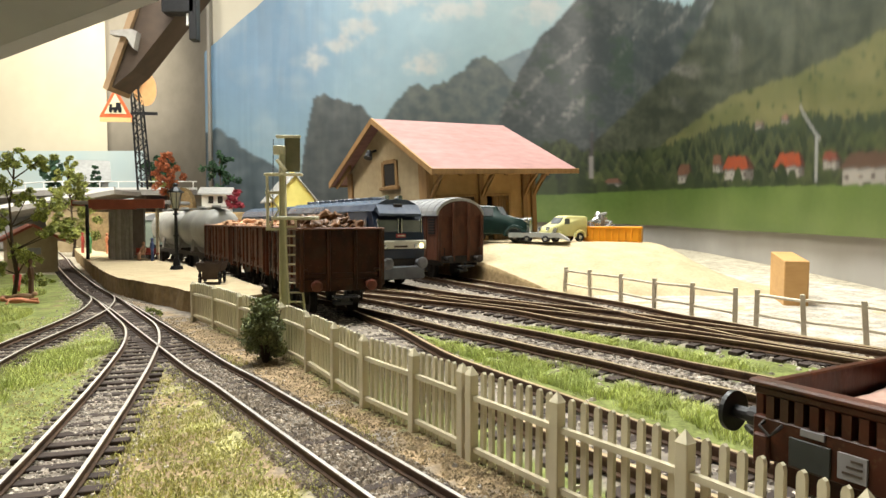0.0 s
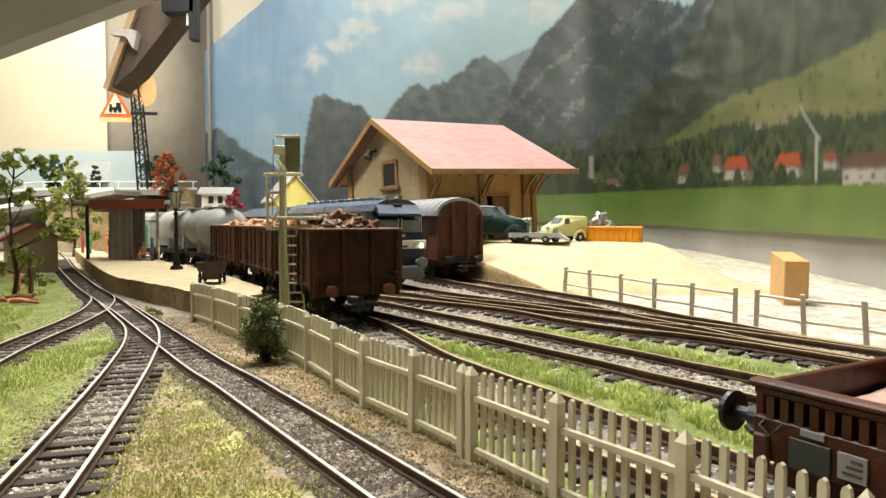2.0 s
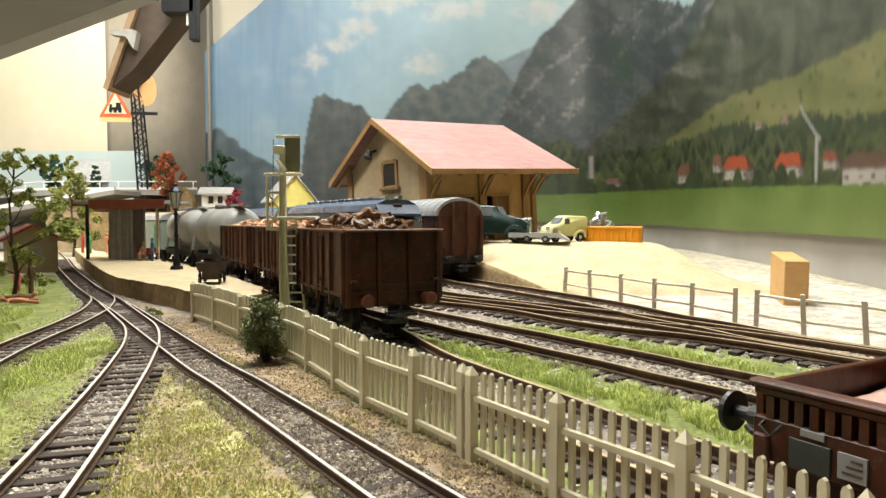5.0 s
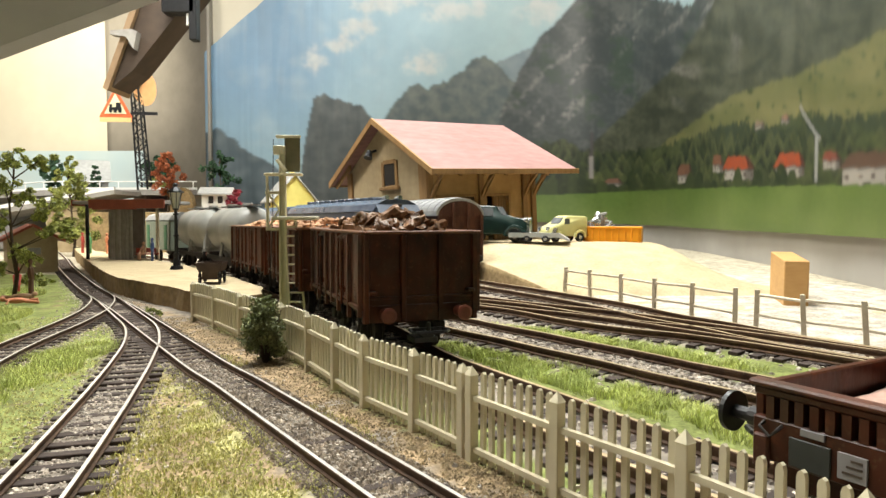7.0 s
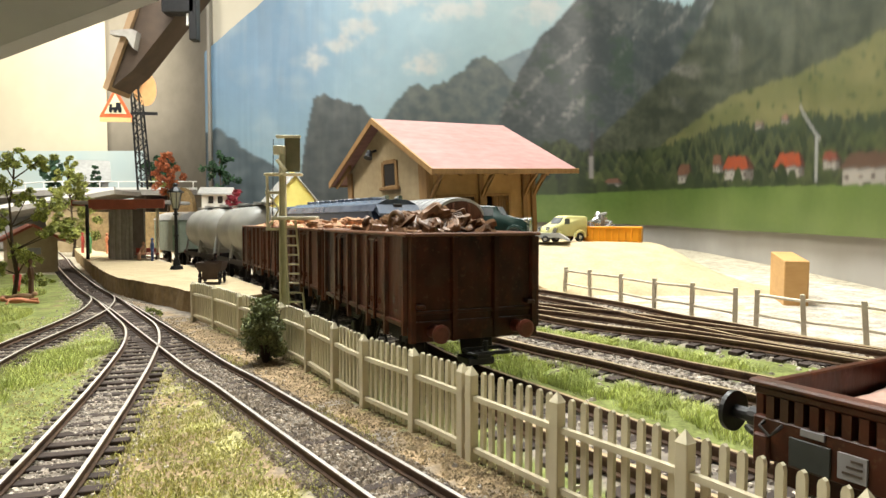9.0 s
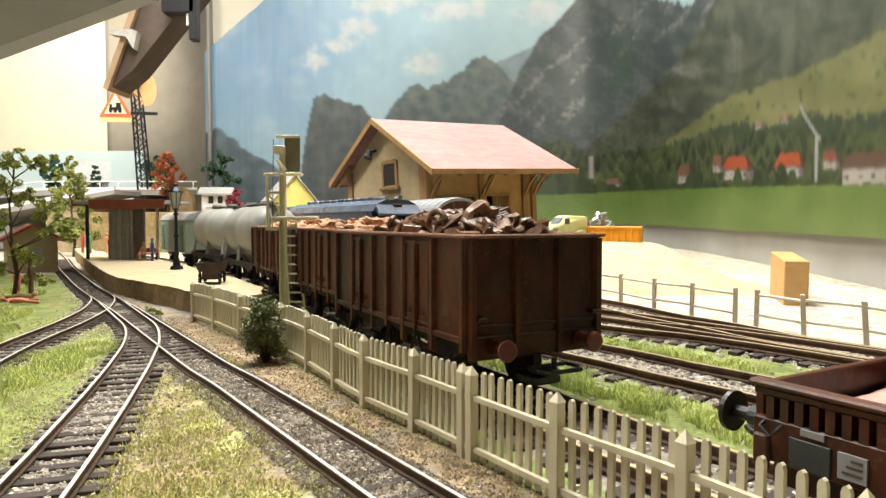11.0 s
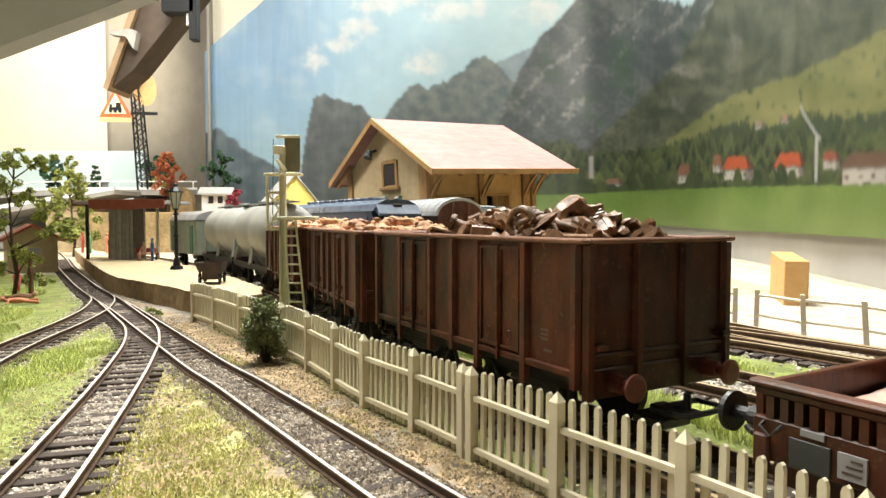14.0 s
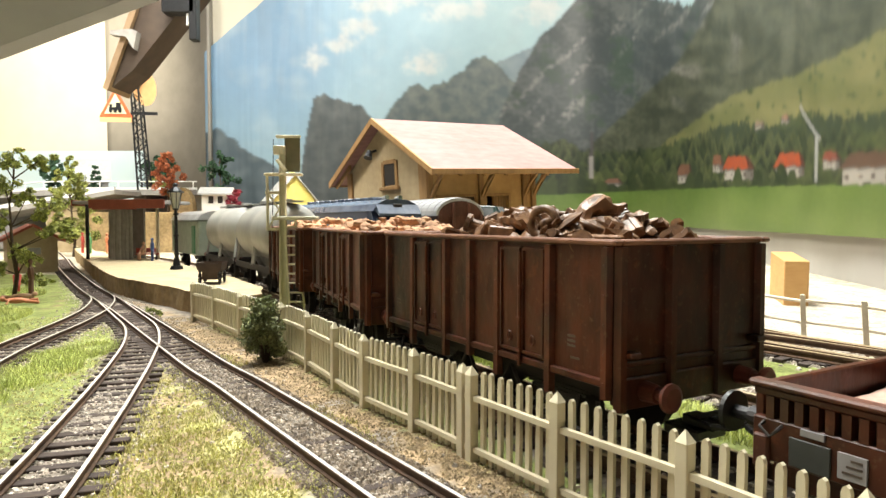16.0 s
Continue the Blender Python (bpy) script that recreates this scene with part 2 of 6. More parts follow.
def ball(bm, c, r, sx=1, sy=1, sz=1, sub=2, rough=0.0, seed=0):
    g = bmesh.ops.create_icosphere(bm, subdivisions=sub, radius=1)["verts"]
    for v in g:
        k = 1 + rough * noise.noise(v.co * 1.7 + Vector((seed * 3.1, seed * 1.7, seed)))
        v.co = Vector((c[0] + v.co.x * r * sx * k, c[1] + v.co.y * r * sy * k, c[2] + v.co.z * r * sz * k))
    return bm


def prism(bm, poly, axis, a, b):
    """A polygon in the two other axes, pushed along axis from a to b."""
    def pt(p, w):
        return {"x": (w, p[0], p[1]), "y": (p[0], w, p[1]), "z": (p[0], p[1], w)}[axis]
    lo = [bm.verts.new(pt(p, a)) for p in poly]
    hi = [bm.verts.new(pt(p, b)) for p in poly]
    bm.faces.new(lo)
    bm.faces.new(hi[::-1])
    for i in range(len(poly)):
        j = (i + 1) % len(poly)
        bm.faces.new((lo[i], lo[j], hi[j], hi[i]))
    return bm


def sweep(bm, pts, prof, z=0.0):
    """A closed profile (across, up) along plan points."""
    rings = []
    n = len(pts)
    for i in range(n):
        a, b = pts[max(i - 1, 0)], pts[min(i + 1, n - 1)]
        d = Vector((b[0] - a[0], b[1] - a[1]))
        d.normalize()
        zz = pts[i][2] if len(pts[i]) > 2 else z
        rings.append([bm.verts.new((pts[i][0] + d.y * p[0], pts[i][1] - d.x * p[0], zz + p[1])) for p in prof])
    k = len(prof)
    for i in range(n - 1):
        for j in range(k):
            bm.faces.new((rings[i][j], rings[i][(j + 1) % k], rings[i + 1][(j + 1) % k], rings[i + 1][j]))
    bm.faces.new(rings[0])
    bm.faces.new(rings[-1][::-1])
    return bm


def tube(bm, pts, r, seg=6):
    """One welded tube through the points; closed where the last is the first."""
    P = [Vector(q) for q in pts]
    closed = (P[0] - P[-1]).length < 1e-3
    if closed:
        P = P[:-1]
    n = len(P)
    rings = []
    up = Vector((0.13, 0.21, 0.97))
    for i in range(n):
        a, b = (P[i - 1], P[(i + 1) % n]) if closed else (P[max(i - 1, 0)], P[min(i + 1, n - 1)])
        d = (b - a).normalized()
        u = d.cross(up)
        if u.length < 0.2:
            u = d.cross(Vector((1, 0.1, 0)))
        u.normalize()
        v = d.cross(u)
        rings.append([bm.verts.new(P[i] + (u * math.cos(k * 2 * math.pi / seg) + v * math.sin(k * 2 * math.pi / seg)) * r) for k in range(seg)])
    for i in range(n if closed else n - 1):
        A, B = rings[i], rings[(i + 1) % n]
        for k in range(seg):
            bm.faces.new((A[k], A[(k + 1) % seg], B[(k + 1) % seg], B[k]))
    if not closed:
        bm.faces.new(rings[0])
        bm.faces.new(rings[-1])
    return bm


def smooth_line(P, n=12):
    out = []
    P = [Vector(q) for q in P]
    for i in range(len(P) - 1):
        a, b, c, e = P[max(i - 1, 0)], P[i], P[i + 1], P[min(i + 2, len(P) - 1)]
        for k in range(n):
            t = k / n
            out.append(0.5 * (2 * b + (c - a) * t + (2 * a - 5 * b + 4 * c - e) * t * t + (3 * b - a - 3 * c + e) * t ** 3))
    return out + [P[-1]]


def lengths(line):
    s = [0.0]
    for a, b in zip(line, line[1:]):
        s.append(s[-1] + (b - a).length)
    return s


def along(line, cum, s):
    x = np.interp(s, cum, [q[0] for q in line])
    y = np.interp(s, cum, [q[1] for q in line])
    return Vector((x, y))


def quads(name, verts, faces, material, parent=None, label="", kind="", category="", smooth=False):
    me = bpy.data.meshes.new(name)
    me.from_pydata([(x * MM, y * MM, z * MM) for x, y, z in verts], [], faces)
    if smooth:
        me.polygons.foreach_set("use_smooth", [True] * len(me.polygons))
    me.update()
    me.materials.append(material)
    ob = new(name, me)
    if parent:
        ob.parent = parent
    return tagged(ob, label, category, "", kind)


def hill(x):
    return max(0.0, min(1.0, x))


def step(x):
    x = hill(x)
    return x * x * (3 - 2 * x)


def mixc(a, b, t):
    t = hill(t)
    return tuple(x + (y - x) * t for x, y in zip(a, b))


# ---------------------------------------------------------------- plan of the tracks


TRAIN = smooth_line([(-400, 765), (-305, 657), (-226, 560), (-147, 449), (-97, 364), (-61, 297), (-41, 250), (-23.7, 216.2), (-13.3, 188.3), (-5.1, 167.7), (1.9, 155), (10, 140.7), (17.6, 127.9), (25.3, 113.6), (32.1, 102.7), (38.6, 93.6), (43.5, 86.7), (48.2, 79), (62, 55), (85, 15), (98, -10)])
TRAIN_S = lengths(TRAIN)
TRAIN_S = [s - TRAIN_S[72] + 638.0 for s in TRAIN_S]
TRACK2 = smooth_line([(-82, 340), (-58, 312), (-31, 279), (-7, 246), (3, 232.5), (12.5, 218), (24, 203.5), (35, 187.5), (47, 171.5), (56.6, 157), (65, 146), (90, 112), (130, 60), (170, 10)])
TRACK3 = smooth_line([(-190, 640), (-115, 510), (-56, 408), (-25, 354), (-1, 318), (21, 291), (41, 271), (59, 255), (74.8, 236), (87.5, 218), (99, 202), (107, 188), (135, 145), (180, 80)])
TRACK4 = smooth_line([(-86, 590), (-44, 500), (-9, 434), (16.5, 384), (46, 330), (70.5, 281), (82, 246), (94, 222), (102, 200.5), (112, 183), (140, 140), (185, 75)])
TRACK5 = smooth_line([(-68, 356), (-31, 324), (-3, 301), (24, 279), (37, 263.5), (51, 241), (66, 224), (81, 213), (93, 200), (104, 186), (132, 146)])
NARROW_A = smooth_line([(-470, 790), (-371, 635), (-300, 520), (-222, 400), (-185, 345), (-155, 303), (-130, 268), (-102, 227), (-75.5, 188), (-59.4, 164.5), (-47.5, 148.6), (-36.6, 133), (-25.5, 117), (-15.8, 103), (-7.1, 90.5), (0.2, 80), (28, 40)])
NARROW_B = smooth_line([(-155, 303), (-126, 259), (-106, 228), (-92.5, 200), (-82, 171.5), (-73, 144), (-65, 118), (-56, 87), (-45, 45)])
NARROW_C = smooth_line([(-185, 345), (-162, 311), (-146, 275), (-138, 248), (-133, 226), (-129.5, 206), (-124, 182), (-112, 140), (-97, 90)])
STD = [TRAIN, TRACK2, TRACK3, TRACK4, TRACK5]
NAR = [NARROW_A, NARROW_B, NARROW_C]
FENCE = [(-96.8, 252.6), (-82.4, 235), (-66.2, 212.4), (-45.8, 185.5), (-34.9, 167.8), (-24.9, 149.5), (-16.3, 134.3), (-5.4, 118.9), (4.6, 103.9), (15.5, 88), (27, 72), (37, 56), (47, 40)]
np_std = np.array([q[:2] for l in STD for q in l])
np_nar = np.array([q[:2] for l in NAR for q in l])
np_t4 = np.array([q[:2] for q in TRACK4])
np_fence = np.array([q[:2] for q in smooth_line([(a, b) for a, b in FENCE])])
np_a = np.array([q[:2] for q in NARROW_A])
np_b = np.array([q[:2] for q in NARROW_B])


def near(arr, x, y):
    return float(np.sqrt(((arr - (x, y)) ** 2).sum(1).min()))


def right_of(arr, x, y):
    """Signed distance; positive to the right of the line for an eye at the origin."""
    i = int(((arr - (x, y)) ** 2).sum(1).argmin())
    a, b = arr[max(i - 1, 0)], arr[min(i + 1, len(arr) - 1)]
    d = (b - a) / np.hypot(*(b - a))
    return float(-d[1] * (x - a[0]) + d[0] * (y - a[1]))


def ground_z(x, y):
    ds, dn = near(np_std, x, y), near(np_nar, x, y)
    z = -3.3 + 0.5 * noise.noise(Vector((x * 0.05, y * 0.05, 0))) + 0.25 * noise.noise(Vector((x * 0.3, y * 0.3, 4)))
    z += 0.95 * step(1 - ds / 17)
    z += 0.15 * step(1 - dn / 9)
    if 60 < y < 180 and near(np_a, x, y) < 9:
        z += 0.45 * step((180 - y) / 12)
    return z


def build_ground():
    xs = np.concatenate([np.arange(-1600, -330, 60), np.arange(-330, 240, 3.0), np.arange(240, 1000, 60)])
    ys = np.concatenate([np.arange(-400, 40, 20), np.arange(40, 470, 3.0), np.arange(470, 1700, 25)])
    verts, cols = [], []
    for y in ys:
        for x in xs:
            fine = -330 <= x < 240 and 40 <= y < 470
            z = ground_z(x, y) if fine else -3.3
            n1 = noise.noise(Vector((x * 0.035, y * 0.035, 7)))
            n2 = noise.noise(Vector((x * 0.15, y * 0.15, 2)))
            stone, grass, dry, dirt, sand = (0.275, 0.235, 0.19), (0.21, 0.235, 0.075), (0.44, 0.40, 0.18), (0.32, 0.23, 0.135), (0.52, 0.46, 0.375)
            c = stone
            if fine:
                ds, dn = near(np_std, x, y), near(np_nar, x, y)
                r4 = right_of(np_t4, x, y)
                if r4 > 12:
                    c = sand if n2 + n1 + r4 * 0.05 > 0.75 else mixc(dirt, sand, 0.45 + 0.8 * n2)
                elif right_of(np_fence, x, y) < 0:
                    ra, rb = right_of(np_a, x, y), right_of(np_b, x, y)
                    if dn < 8 + 4 * n2:
                        c = stone
                    elif ra > 0:
                        c = dirt if n1 + 0.5 * n2 > -0.15 else stone
                    elif rb < 0:
                        c = grass if n2 > -0.45 else dirt
                    else:
                        c = dry if n1 + 0.6 * n2 > -0.1 else dirt
                elif ds > 12 + 3 * n2 and y < 240:
                    c = grass
            else:
                c = (0.45, 0.40, 0.30)
            verts.append((x, y, z))
            k = 1 + 0.18 * n2
            cols.append((c[0] * k, c[1] * k, c[2] * k, 1))
    w = len(xs)
    faces = [(j * w + i, j * w + i + 1, (j + 1) * w + i + 1, (j + 1) * w + i) for j in range(len(ys) - 1) for i in range(w - 1)]
    ob = quads("ground", verts, faces, GROUND, None, "layout ground with ballast, flock grass and pale sand", "structure", "ground", True)
    at_ = ob.data.color_attributes.new("soil", "FLOAT_COLOR", "POINT")
    at_.data.foreach_set("color", [v for c in cols for v in c])


build_ground()


def dock_z(x, y):
    """Height of the sand mound of the loading yard."""
    a = hill((y - 338) / 95) ** 0.75
    b = step((196 - x) / 62)
    r = right_of(np_t4, x, y) - 13.5
    edge = 0.0 if r < 0 else 0.72 * step(r / 2.5) + 0.28 * step(r / 35)
    return -3.6 + (25.0 * a * b) * edge + 0.25 * noise.noise(Vector((x * 0.1, y * 0.1, 1)))


def build_dock():
    cum = lengths(TRACK4)
    rs = [12.8, 13.5, 14.0, 14.5, 15.0, 15.6, 16.4, 18] + [20 + 3 * k for k in range(110)]
    verts, w, rows = [], len(rs), 0
    s = 0.0
    while s < cum[-1]:
        q, d = along(TRACK4, cum, s), along(TRACK4, cum, s + 4) - along(TRACK4, cum, s)
        s += 2.5
        if not 190 < q.y < 590:
            continue
        d.normalize()
        wob = 0.9 * noise.noise(Vector((s * 0.12, 3, 0)))
        for k, r in enumerate(rs):
            x, y = q.x - d.y * (r + wob), q.y + d.x * (r + wob)
            a = hill((y - 338) / 95) ** 0.75
            b = step((196 - x) / 62)
            e = 0.72 * step((r - 13.4) / 2.4) + 0.28 * step((r - 13.4) / 35)
            verts.append((x, y, -3.7 + 25.0 * a * b * e + 0.3 * noise.noise(Vector((x * 0.2, y * 0.2, 1))) + 0.5 * noise.noise(Vector((x * 0.04, y * 0.04, 6)))))
        rows += 1
    faces = [(j * w + i, j * w + i + 1, (j + 1) * w + i + 1, (j + 1) * w + i) for j in range(rows - 1) for i in range(w - 1)]
    ob = quads("loading_yard_mound", verts, faces, SAND, None, "mound of pale sand with an earth face towards the tracks", "structure", "ground", True)
    ob.data.materials.append(EARTH)
    for p in ob.data.polygons:
        if abs(p.normal.z) < 0.75:
            p.material_index = 1


build_dock()

# ---------------------------------------------------------------- tracks


def build_track(line, gauge, height, top, tie, gap, tie_top, shiny, label, count):
    t = thing("railway_track", label, "railway track", kind="structure")
    foot, web, headw = height * 0.36, height * 0.10, height * 0.25
    prof = [(-foot, -height), (foot, -height), (foot, -height * 0.88), (web, -height * 0.75), (web, -height * 0.35), (headw, -height * 0.3), (headw, -0.12), (headw * 0.8, 0), (-headw * 0.8, 0), (-headw, -0.12), (-headw, -height * 0.3), (-web, -height * 0.35), (-web, -height * 0.75), (-foot, -height * 0.88)]
    n = len(line)
    for s in (-1, 1):
        pts = []
        for i in range(n):
            a, b = line[max(i - 1, 0)], line[min(i + 1, n - 1)]
            d = (b - a).normalized()
            pts.append((line[i][0] + d.y * s * (gauge / 2 + headw), line[i][1] - d.x * s * (gauge / 2 + headw)))
        ob = part("rail", sweep(bmesh.new(), pts, prof, top), RUST, t)
        ob.data.materials.append(shiny)
        for p in ob.data.polygons:
            if p.normal.z > 0.8 and p.center.z > (top - 0.05) * MM:
                p.material_index = 1
    cum = lengths(line)
    first = None
    rng = random.Random(int(cum[-1] * 10))
    s, k = 1.0, 0
    while s < cum[-1] and k < 300:
        q, q2 = along(line, cum, s), along(line, cum, s + 0.5)
        d = (q2 - q).normalized() if (q2 - q).length > 0 else Vector((0, 1))
        s += gap
        if q.y < 20 or q.y > count:
            continue
        m = at(q.x, q.y, tie_top - rng.uniform(0, 0.18), math.degrees(math.atan2(d.y, d.x)) + 90 + rng.uniform(-1.5, 1.5))
        if first is None:
            first = part("sleeper", box(bmesh.new(), -tie[0] / 2, tie[0] / 2, -tie[1] / 2, tie[1] / 2, -1.4, 0, 0.12), SLEEPER, t)
            first.matrix_basis = m
        else:
            again(first, m, t)
        k += 1
    return t


for line in STD:
    build_track(line, 16.5, 2.3, 0.0, (29, 2.9), 6.9, -2.35, RAILDULL, "rusty standard-gauge rails on dark sleepers in ballast", 470)
for line in NAR:
    build_track(line, 9.0, 1.6, -1.0, (16.5, 2.2), 5.6, -2.6, RAILTOP, "narrow-gauge track with polished rails on dark sleepers", 650)


def build_stones():
    rng = random.Random(5)
    verts, faces = [], []
    shape = [(-1, -1, -0.4), (1, -0.8, -0.4), (0.9, 1, -0.4), (-1, 0.8, -0.4), (-0.5, -0.6, 0.6), (0.6, -0.4, 0.7), (0.4, 0.6, 0.55), (-0.6, 0.5, 0.6)]
    quad = [(0, 1, 5, 4), (1, 2, 6, 5), (2, 3, 7, 6), (3, 0, 4, 7), (4, 5, 6, 7)]
    for lines, spread, num, size in ((STD, 15, 19000, 0.58), (NAR, 10, 17000, 0.36)):
        pts = [q for l in lines for q in l if 60 < q[1] < 430 and q[0] > -330]
        cums = [lengths(l) for l in lines]
        for _ in range(num):
            k = rng.randrange(len(lines))
            q = along(lines[k], cums[k], rng.uniform(0, cums[k][-1]))
            if not (65 < q.y < 430):
                continue
            x, y = q.x + rng.gauss(0, spread * 0.55), q.y + rng.gauss(0, spread * 0.55)
            a, r = rng.uniform(0, 6.28), size * rng.uniform(0.5, 1.35)
            z = ground_z(x, y) + 0.1
            b = len(verts)
            ca, sa = math.cos(a) * r, math.sin(a) * r
            fl = rng.uniform(0.6, 1.2)
            for p in shape:
                verts.append((x + p[0] * ca - p[1] * sa * fl, y + p[0] * sa + p[1] * ca * fl, z + p[2] * r * rng.uniform(0.7, 1.1)))
            faces += [tuple(b + i for i in f) for f in quad]
    quads("ballast", verts, faces, BALLAST, None, "loose grey-brown ballast stones between the rails", "stuff", "ballast")


build_stones()


def build_granules(name, material, label, num, size, seed, test):
    rng = random.Random(seed)
    verts, faces = [], []
    while num > 0:
        num -= 1
        y = 70 + 190 * rng.random() ** 1.6
        x = rng.uniform(-0.72, 0.3) * y
        if not test(x, y):
            continue
        r, a = size * rng.uniform(0.5, 1.4), rng.uniform(0, 6.28)
        z = ground_z(x, y)
        b = len(verts)
        verts += [(x + r * math.cos(a), y + r * math.sin(a), z), (x + r * math.cos(a + 2.2), y + r * math.sin(a + 2.2), z), (x + r * math.cos(a + 4.1), y + r * math.sin(a + 4.1), z), (x + rng.uniform(-0.3, 0.3) * r, y, z + r * rng.uniform(0.5, 1.2))]
        faces += [(b, b + 1, b + 3), (b + 1, b + 2, b + 3), (b + 2, b, b + 3)]
    quads(name, verts, faces, material, None, label, "stuff", "gravel")


def build_chips():
    """Pale flakes of plaster and gravel scattered over the yard tracks."""
    rng = random.Random(31)
    verts, faces = [], []
    for _ in range(900):
        line = rng.choice(STD)
        q = rng.choice(line)
        x, y = q[0] + rng.gauss(0, 11), q[1] + rng.gauss(0, 11)
        if not 120 < y < 400 or right_of(np_fence, x, y) < 6:
            continue
        r, z = rng.uniform(0.25, 0.95), ground_z(x, y)
        b = len(verts)
        turn_ = rng.uniform(0, 6.28)
        for k in range(5):
            a = turn_ + k * 1.2566
            d = r * rng.uniform(0.6, 1.2)
            verts.append((x + d * math.cos(a), y + d * math.sin(a) * 0.7, z + 0.1))
        verts.append((x + rng.uniform(-0.2, 0.2) * r, y, z + 0.25 + r * rng.uniform(0.3, 0.7)))
        faces += [(b + k, b + (k + 1) % 5, b + 5) for k in range(5)]
    quads("pale_chips", verts, faces, CHIPS, None, "pale plaster chips scattered over the yard tracks", "stuff", "debris")


def bare(x, y):
    return right_of(np_fence, x, y) < 2 and near(np_nar, x, y) > 4.6 and right_of(np_a, x, y) > -6


def verge(x, y):
    return right_of(np_a, x, y) < 0 and near(np_nar, x, y) > 4.6


CHIPS = island(mat("pale_chip", (0.62, 0.58, 0.50), (0.30, 0.26, 0.21), 0.9, 0, 3, 0, rand=0), 0.5)
build_chips()
DIRT = island(mat("brown_granules", (0.37, 0.285, 0.165), (0.18, 0.13, 0.075), 0.95, 0, 1, 0, rand=0), 0.5)
FLOCK = island(mat("yellow_green_flock", (0.46, 0.47, 0.16), (0.33, 0.28, 0.12), 0.95, 0, 9, 0, rand=0), 0.45)
FINES = island(mat("grey_brown_fines", (0.34, 0.28, 0.21), (0.16, 0.125, 0.095), 0.95, 0, 1, 0, rand=0), 0.55)
build_granules("ballast_fines", FINES, "fine grey-brown ballast in the narrow-gauge track", 110000, 0.36, 23, lambda x, y: near(np_nar, x, y) < 9.5 and abs(near(np_nar, x, y) - 4.9) > 0.7 and (y > 180 or near(np_b, x, y) > 9))
build_granules("gravel", DIRT, "fine brown gravel along the fence", 95000, 0.30, 21, bare)
build_granules("flock", FLOCK, "short yellowish flock between the narrow tracks", 60000, 0.30, 22, verge)


def build_blades(name, material, label, spots, num, tall, seed):
    """Grass blades over ellipses (x, y, rx, ry, degrees)."""
    rng = random.Random(seed)
    verts, faces = [], []
    area = [s[2] * s[3] for s in spots]
    for s, a in zip(spots, area):
        c, d = math.cos(radians(s[4])), math.sin(radians(s[4]))
        for _ in range(int(num * a / sum(area))):
            r, w = math.sqrt(rng.random()), rng.uniform(0, 6.283)
            u, v = r * math.cos(w) * s[2], r * math.sin(w) * s[3]
            x, y = s[0] + u * c - v * d, s[1] + u * d + v * c
            if near(np_nar, x, y) < 6.5 or min(near(np_std, x, y), 99) < 9.8:
                continue
            if noise.noise(Vector((x * 0.12, y * 0.12, seed))) < -0.28:
                continue
            h = tall * rng.uniform(0.5, 1.25)
            w2 = 0.06 + 0.04 * rng.random()
            th = rng.uniform(0, 6.283)
            bx, by = rng.gauss(0, 0.45) * h, rng.gauss(0, 0.45) * h
            z = ground_z(x, y) - 0.2
            px, py = math.cos(th) * w2, math.sin(th) * w2
            b = len(verts)
            verts += [(x - px, y - py, z), (x + px, y + py, z), (x + bx * 0.4 + px * 0.7, y + by * 0.4 + py * 0.7, z + h * 0.65), (x + bx * 0.4 - px * 0.7, y + by * 0.4 - py * 0.7, z + h * 0.65), (x + bx, y + by, z + h)]
            faces += [(b, b + 1, b + 2, b + 3), (b + 3, b + 2, b + 4)]
    quads(name, verts, faces, material, None, label, "stuff", "grass")


build_blades("grass", GRASS, "bright green static grass between the tracks", [(27, 164, 34, 8.5, -56), (40, 142, 28, 8, -56), (52, 122, 20, 8, -56), (8, 190, 22, 5, -55), (52, 205, 34, 6, -48), (66, 185, 26, 6, -48), (30, 226, 18, 4, -48), (-118, 130, 34, 26, -70), (-112, 165, 24, 18, -70), (-150, 200, 20, 12, -70), (-190, 260, 32, 22, -70), (-230, 340, 30, 20, -60), (-105, 190, 8, 20, -10), (-100, 115, 22, 16, -70), (-165, 225, 16, 16, 0)], 75000, 2.1, 3)
build_blades("dry_grass", GRASS2, "short dry yellowish grass between the narrow tracks", [(-45, 100, 24, 14, 70), (-52, 128, 26, 11, 75), (-62, 155, 18, 8, 70), (-28, 85, 16, 12, 0), (-20, 122, 14, 4, -56), (-60, 178, 10, 6, -56), (-12, 100, 10, 3, -56)], 12000, 1.1, 9)

# ---------------------------------------------------------------- room and backdrop
POSTER = smooth_line([(170, 20), (190, 120), (214, 240), (234, 344), (266, 500), (305, 760), (318, 900), (312, 1010), (280, 1100), (215, 1165), (100, 1200), (-100, 1225), (-450, 1250)], 20)
POSTER_S = [s - 102.0 for s in lengths(POSTER)]


def ridge(u, pts, rough=0.0, f=0.05, seed=0):
    us, zs = [q[0] for q in pts][::-1], [q[1] for q in pts][::-1]
    if us[0] > us[-1]:
        us, zs = us[::-1], zs[::-1]
    z = float(np.interp(u, us, zs))
    if rough:
        z += rough * (noise.noise(Vector((u * f, seed, 0))) + 0.5 * noise.noise(Vector((u * f * 2.7, seed, 5))))
    return z


